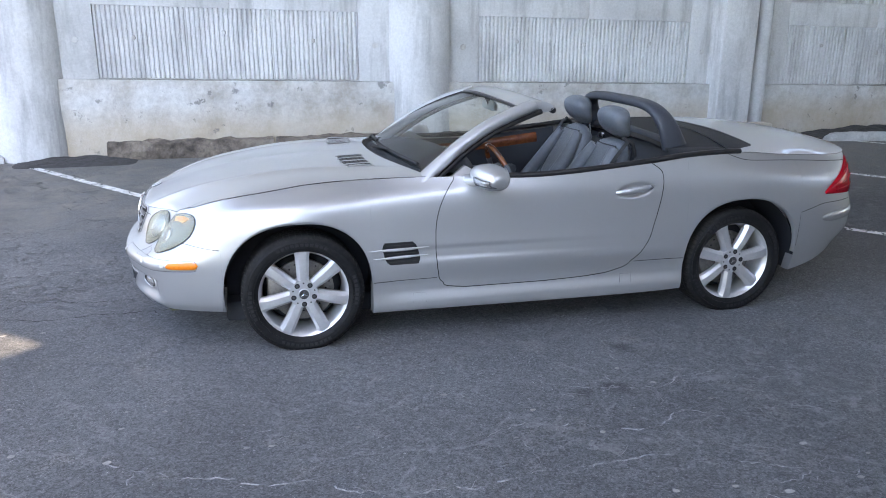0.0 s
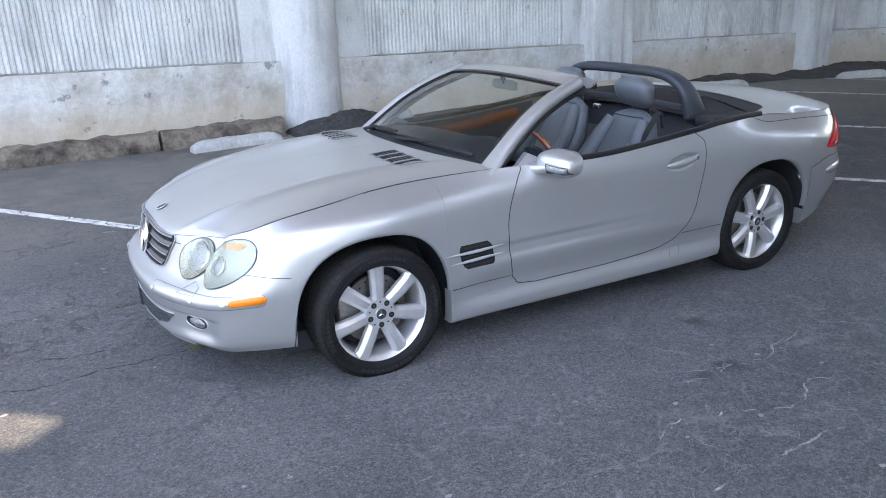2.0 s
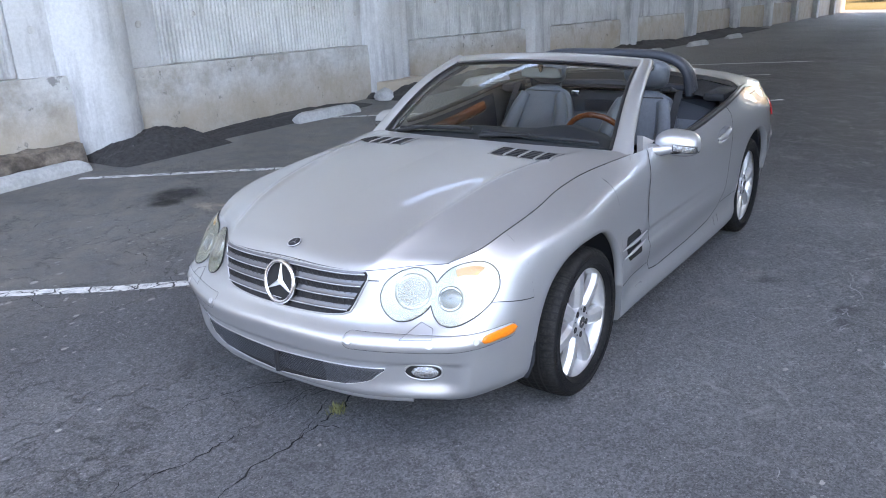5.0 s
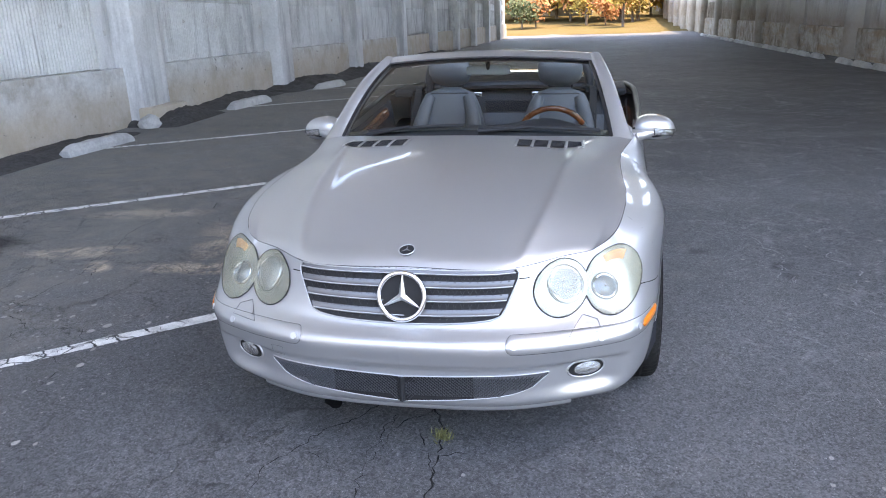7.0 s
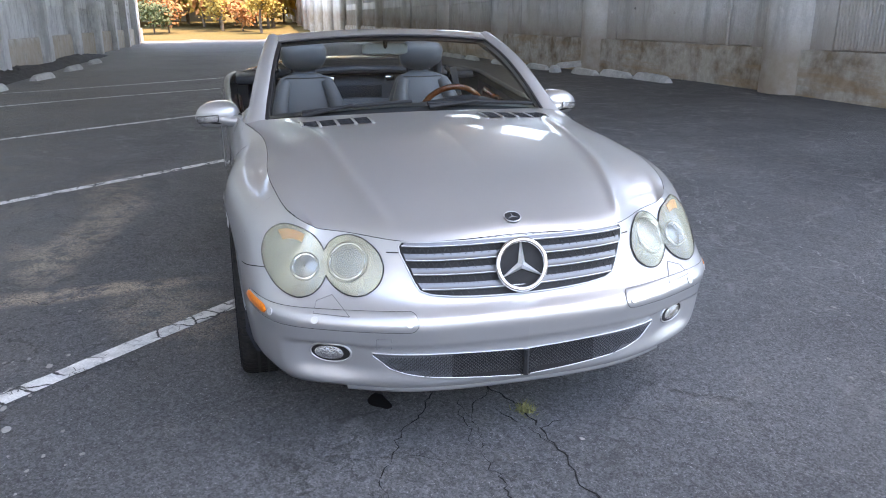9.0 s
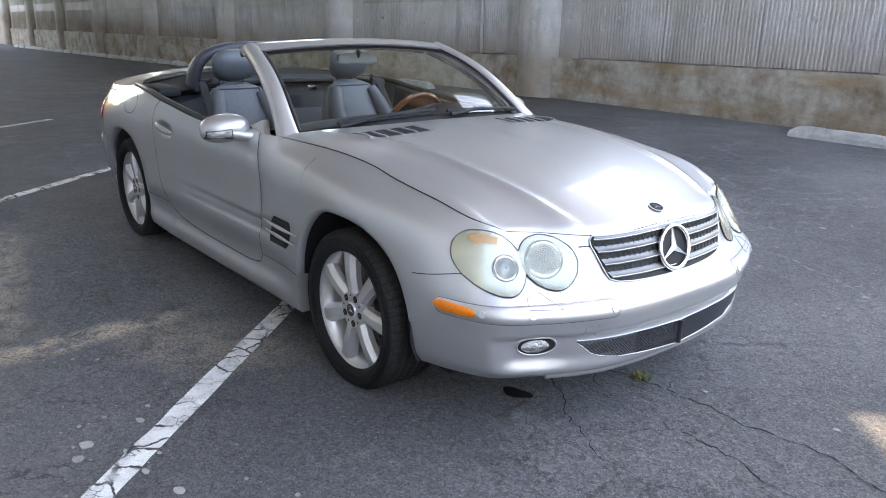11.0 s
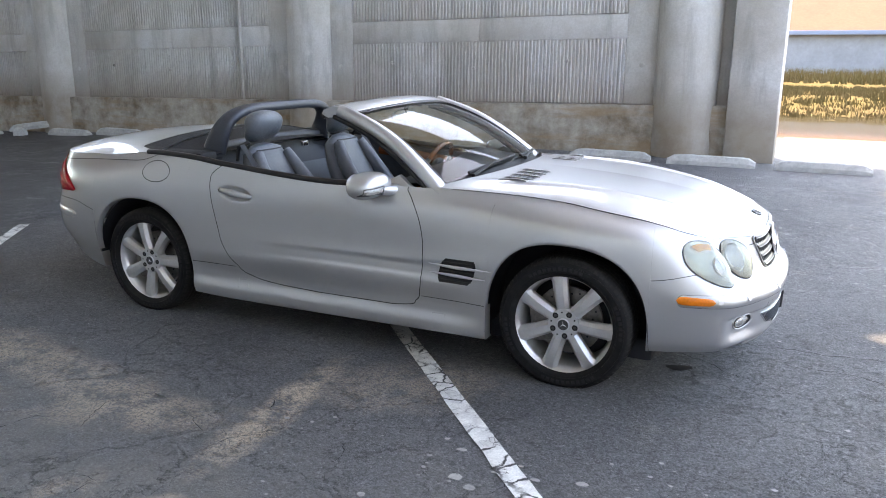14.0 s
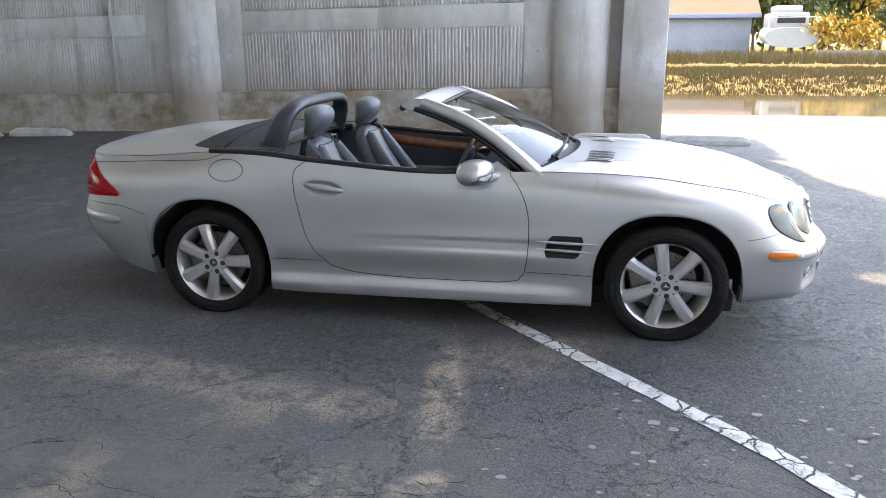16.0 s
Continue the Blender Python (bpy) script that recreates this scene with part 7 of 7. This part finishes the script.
    three_spokes("cap_rays", (0, 0.0975, 0), Euler((radians(-90), 0, 0)).to_quaternion() @ Euler((0, 0, radians(180))).to_quaternion(), 0.021, 0.002, CHROME, cap)
    # brake
    brake = cyl("brake_disc", (0, -0.01, 0), (0, 0.012, 0), 0.165, DISC, root, seg=48, label="worn steel brake disc")
    for k in range(24):
        a = 2 * math.pi * k / 24
        r = 0.12 + 0.012 * (k % 3)
        cyl("disc_hole", (r * math.cos(a), 0.0115, r * math.sin(a)), (r * math.cos(a), 0.0128, r * math.sin(a)), 0.005, GAP, brake, seg=8)
    box("caliper", (0.07, -0.03, -0.10), (0.185, 0.035, 0.10), DISC, root, 0.02)
    cyl("brake_back", (0, -0.075, 0), (0, -0.06, 0), 0.2, CARPET, root, seg=32)
    return root


wheel = build_wheel()
wheel.matrix_basis = pose(-0.018, TR, HUB, 0, 9, 0)
for x, s, roll in ((WB + 0.002, 1, 15), (0.004, -1, 0), (WB - 0.012, -1, 22)):
    copy_thing(wheel, pose(x, s * TR, HUB) @ pose(0, 0, 0, 0, 0, 0 if s > 0 else 180) @ pose(0, 0, 0, 0, roll, 0))

# ---- cockpit ----
box("floor_tub", (0.55, -0.72, 0.20), (2.35, 0.72, 0.26), CARPET, CAR, 0.02)
box("bulkhead_rear", (2.28, -0.72, 0.24), (2.36, 0.72, 0.93), CARPET, CAR, 0.02)
box("firewall", (0.60, -0.72, 0.24), (0.68, 0.72, 0.84), CARPET, CAR, 0.02)
rb = []
for i in range(25):
    u = 2 * i / 24 - 1
    for f in np.linspace(0, 1, 9):
        rb.append((2.10 + 0.18 * f + 0.04 * u * u, 0.70 * u, 0.50 + 0.46 * f ** 0.8 - 0.02 * u * u))
mesh_part("rear_trim", rb, grid_faces(25, 9, flip=True), DASH, CAR, "dark blue-grey trim behind the seats")
rb = []
for i in range(25):
    u = 2 * i / 24 - 1
    for f in np.linspace(0.04, 0.62, 6):
        rb.append((2.088 + 0.18 * f + 0.04 * u * u, 0.66 * u, 0.50 + 0.46 * f ** 0.8 - 0.02 * u * u))
mesh_part("rear_lining", rb, grid_faces(25, 6, flip=True), LEATHER, CAR, "grey leather lining low behind the seats")
box("storage_lid", (2.215, -0.16, 0.80), (2.235, 0.16, 0.90), CARPET, CAR, 0.008)
for s in both:
    box("belt_loop", (2.14, s * 0.20 - 0.03, 0.93), (2.17, s * 0.20 + 0.03, 0.965), CHROME, CAR, 0.008)
for s in both:
    card = []
    for i in range(31):
        x = 0.72 + 1.32 * i / 30
        e = edge_pt(t_of_x(x))
        for j in range(9):
            f = j / 8
            y = e[1] - 0.035 - 0.10 * math.sin(math.pi * f * 0.8) * 0.5 - 0.03 * (1 - f)
            card.append((x, s * y, 0.26 + (e[2] - 0.012 - 0.26) * f))
    cardo = mesh_part("door_card", card, grid_faces(31, 9, flip=s > 0), DASH, CAR, "dark blue-grey door lining")
    for i in range(1):
        path = [(x, s * (edge_pt(t_of_x(x))[1] - 0.062), edge_pt(t_of_x(x))[2] - 0.095 + 0.02 * (x - 0.9)) for x in np.linspace(0.85, 1.90, 20)]
        tube("wood_trim", path, [0.008 + 0.020 * min(1.0, (i2 + 1) / 5) for i2 in range(20)], WOOD, cardo, seg=8, flat=1.6)
    tube("door_pull", [(1.05, s * 0.77, 0.80), (1.09, s * 0.745, 0.815), (1.19, s * 0.745, 0.815), (1.22, s * 0.77, 0.80)], 0.011, CHROME, cardo, seg=8)
    box("arm_rest", (1.2, s * 0.74 - 0.04, 0.60), (1.72, s * 0.74 + 0.04, 0.67), LEATHER, cardo, 0.02)
dash = []
for i in range(41):
    u = 2 * i / 40 - 1
    for x, z in ((0.60, 0.90), (0.72, 0.925), (0.85, 0.935), (0.96, 0.92), (1.02, 0.87), (1.03, 0.78), (0.98, 0.66), (0.92, 0.55)):
        hump = 0.045 * math.exp(-((u + 0.50) / 0.24) ** 2) * (1 if x > 0.8 else 0.3)
        dash.append((x - 0.05 * u * u + 0.03, 0.72 * u, z + hump * (z > 0.8) - 0.03 * u * u))
mesh_part("dashboard", dash, grid_faces(41, 8), DASH, CAR, "dark vinyl dashboard")
dw = [(x + 0.004, y, z) for x, y, z in [dash[i * 8 + 5] for i in range(22, 41)]]
tube("dash_wood", dw, 0.022, WOOD, CAR, seg=8, flat=1.5)
box("console", (0.95, -0.13, 0.26), (2.0, 0.13, 0.60), DASH, CAR, 0.03)
box("console_wood", (1.02, -0.10, 0.60), (1.50, 0.10, 0.607), WOOD, CAR, 0.003)
box("console_armrest", (1.55, -0.11, 0.595), (1.98, 0.11, 0.66), LEATHER, CAR, 0.025)
tube("gear_lever", [(1.27, 0, 0.60), (1.25, 0, 0.70)], [0.012, 0.024], BLACK, CAR, seg=10)
# steering wheel on the left
sc, sn = Vector((1.245, -0.37, 0.815)), Vector((0.90, 0, 0.44)).normalized()
sqt = sn.to_track_quat("Z", "Y")
wheel_ring = lambda a0, a1, n: [tuple(sc + sqt @ Vector((0.188 * math.cos(a), 0.188 * math.sin(a), 0))) for a in np.linspace(a0, a1, n)]
steer = mesh_part("steering_wheel", *tube_data(wheel_ring(radians(150), radians(390), 30), 0.0155, 10), LEATHER, CAR, "leather steering wheel with a wooden upper rim")
tube("wood_rim", wheel_ring(radians(28), radians(152), 18), 0.0165, WOOD, steer, seg=10)
rounded_loft("steering_hub", [(sc - sn * 0.05, 0.05, 0.05, (0, 0, 1)), (sc - sn * 0.02, 0.085, 0.075, (-0.44, 0, 0.9)), (sc + sn * 0.01, 0.08, 0.07, (-0.44, 0, 0.9)), (sc + sn * 0.02, 0.05, 0.045, (-0.44, 0, 0.9))], DASH, steer, power=2.6, seg=20)
for a in (radians(188), radians(352), radians(270)):
    tube("steering_spoke", [tuple(sc), tuple(sc + sqt @ Vector((0.185 * math.cos(a), 0.185 * math.sin(a), 0)))], [0.026, 0.016], DASH, steer, seg=8, flat=0.5)
tube("steering_column", [tuple(sc - sn * 0.05), tuple(sc - sn * 0.35)], 0.045, BLACK, steer, seg=12)


def seat(y, s, dx=0.0):
    root = empty("seat")
    root.parent = CAR
    root.location = (dx, 0, 0)
    tagged(root, "grey leather bucket seat with a built-in belt")
    c = []
    for f in np.linspace(0, 1, 9):
        hw = 0.245 * (1 - 0.12 * f ** 3)
        c.append(((1.30 + 0.52 * f, y, 0.475 - 0.05 * f), hw * (0.72 if f == 0 else 1), 0.085 * (0.55 if f == 0 else 1), (0.1, 0, 1)))
    rounded_loft("cushion", c, LEATHER, root, power=3.2, seg=28)
    b = []
    for f in np.linspace(0, 1, 15):
        x = 1.74 + 0.34 * f + 0.04 * math.sin(math.pi * f)
        z = 0.46 + 0.540 * f
        hw = 0.245 + 0.018 * math.sin(math.pi * f * 0.9) - 0.115 * f ** 3
        if f > 0.97:
            hw *= 0.55
        hd = 0.085 - 0.03 * f if f < 0.98 else 0.025
        b.append(((x, y, z), hw, hd, (0.88, 0, -0.48)))
    back = rounded_loft("backrest", b, LEATHER, root, power=3.0, seg=32)
    # bolsters and the centre pad seam
    for q in both:
        path = [(1.70 + 0.36 * f + 0.03 * math.sin(math.pi * f) - 0.065, y + q * (0.195 - 0.065 * f ** 3), 0.50 + 0.455 * f) for f in np.linspace(0, 1, 12)]
        tube("bolster", path, [0.030 + 0.022 * math.sin(math.pi * (0.1 + 0.8 * i / 11)) for i in range(12)], LEATHER, back, seg=12)
    pad = []
    for i in range(15):
        for j in range(15):
            u, f = 2 * i / 14 - 1, 0.30 + 0.60 * j / 14
            w = 0.145 * math.sin(math.pi * (0.12 + 0.62 * j / 14)) ** 0.5 * (1 if j else 0.6)
            pad.append((1.74 + 0.34 * f + 0.04 * math.sin(math.pi * f) - (0.085 - 0.03 * f) * 0.90 - 0.016 * (1 - u * u), y + u * w, 0.46 + 0.540 * f + 0.03))
    mesh_part("seat_pad", pad, grid_faces(15, 15, flip=True), LEATHER, back)
    rim = [pad[i * 15] for i in range(15)] + [pad[14 * 15 + j] for j in range(15)] + [pad[i * 15 + 14] for i in range(14, -1, -1)] + [pad[j] for j in range(14, -1, -1)]
    tube("pad_seam", rim, 0.004, BLACK, back, seg=5)
    hr = []
    for u in np.linspace(-1, 1, 19):
        f = math.sin(math.pi / 2 * u)
        e = max(0.002, 1 - abs(f) ** 3.2) ** 0.5
        hr.append(((2.045 - 0.020 * f + 0.035 * f * f, y, 1.108 + 0.098 * f), 0.142 * e + 0.012 * e * f, 0.076 * e * (1 + 0.15 * f), (1, 0, -0.15)))
    head = rounded_loft("headrest", hr, LEATHER, root, power=2.4, seg=28)
    for q in both:
        cyl("headrest_post", (2.115, y + q * 0.075, 0.93), (2.100, y + q * 0.075, 1.15), 0.0075, CHROME, head, seg=10)
    tube("belt_guide", [(2.10, y + s * 0.19, 0.92), (2.08, y + s * 0.20, 1.0), (2.03, y + s * 0.16, 1.03)], 0.012, BLACK, root, seg=8)
    vs = []
    for f in np.linspace(0, 1, 14):
        x, z = 2.04 - 0.28 * f - 0.05 * math.sin(math.pi * f), 1.02 - 0.54 * f
        for d in (-0.022, 0.022):
            vs.append((x, y + s * (0.215 + 0.01 * f) + d, z))
    mesh_part("seat_belt", vs, grid_faces(14, 2), BLACK, root)
    return root


seat(-0.37, -1, -0.09)
seat(0.37, 1)


# ---- roll hoop ----
hp = []
for i in range(49):
    a = math.pi * i / 48
    ca, sa = math.cos(a), math.sin(a)
    y = 0.555 * math.copysign(abs(ca) ** 0.42, ca)
    z = 0.95 + 0.264 * abs(sa) ** 0.55
    hp.append(Vector((2.285 - 0.11 * ((z - 0.95) / 0.264), y, z)))
hv = []
for i, p in enumerate(hp):
    d = (hp[min(i + 1, 48)] - hp[max(i - 1, 0)]).normalized()
    inw = Vector((1, 0, 0)).cross(d).normalized()
    legs = 1 - math.sin(math.pi * i / 48) ** 0.6
    hw = 0.048 + 0.040 * legs
    for k in range(14):
        a = 2 * math.pi * k / 14
        ca, sa = math.cos(a), math.sin(a)
        hv.append(p + Vector((1, 0, 0)) * hw * math.copysign(abs(ca) ** 0.7, ca) + inw * 0.030 * math.copysign(abs(sa) ** 0.7, sa))
fs = []
for i in range(48):
    for k in range(14):
        j = (k + 1) % 14
        fs.append((i * 14 + k, i * 14 + j, (i + 1) * 14 + j, (i + 1) * 14 + k))
hoop = mesh_part("roll_hoop", hv, fs, HOOPM, CAR, "thick dark padded roll hoop", sharp=60)
tube("hoop_crossbar", [(2.27, -0.56, 0.985), (2.29, 0, 1.0), (2.27, 0.56, 0.985)], 0.03, HOOPM, hoop, seg=8)

# ---- weed in the crack before the nose, oil spot ----
WEED = material("weed_green", (0.20, 0.20, 0.085), 0.8, grain=0.35, grain_scale=90.0)
rw = random.Random(9)
vs, fs = [], []
for _ in range(150):
    a, r = rw.uniform(0, 6.28), abs(rw.gauss(0, 0.020))
    x, y = -0.712 + r * math.cos(a), -0.09 + r * math.sin(a)
    h, L, b = rw.uniform(0.006, 0.035), rw.uniform(0.01, 0.03), rw.uniform(0, 6.28)
    k = len(vs)
    z = gz(x, y)
    vs += [(x - 0.003 * math.sin(b), y + 0.003 * math.cos(b), z), (x + 0.003 * math.sin(b), y - 0.003 * math.cos(b), z), (x + L * math.cos(b), y + L * math.sin(b), z + h)]
    fs.append((k, k + 1, k + 2))
tagged(mesh_part("weed", vs, fs, WEED, smooth=False), "small green weed growing in an asphalt crack", "weed", kind="stuff")
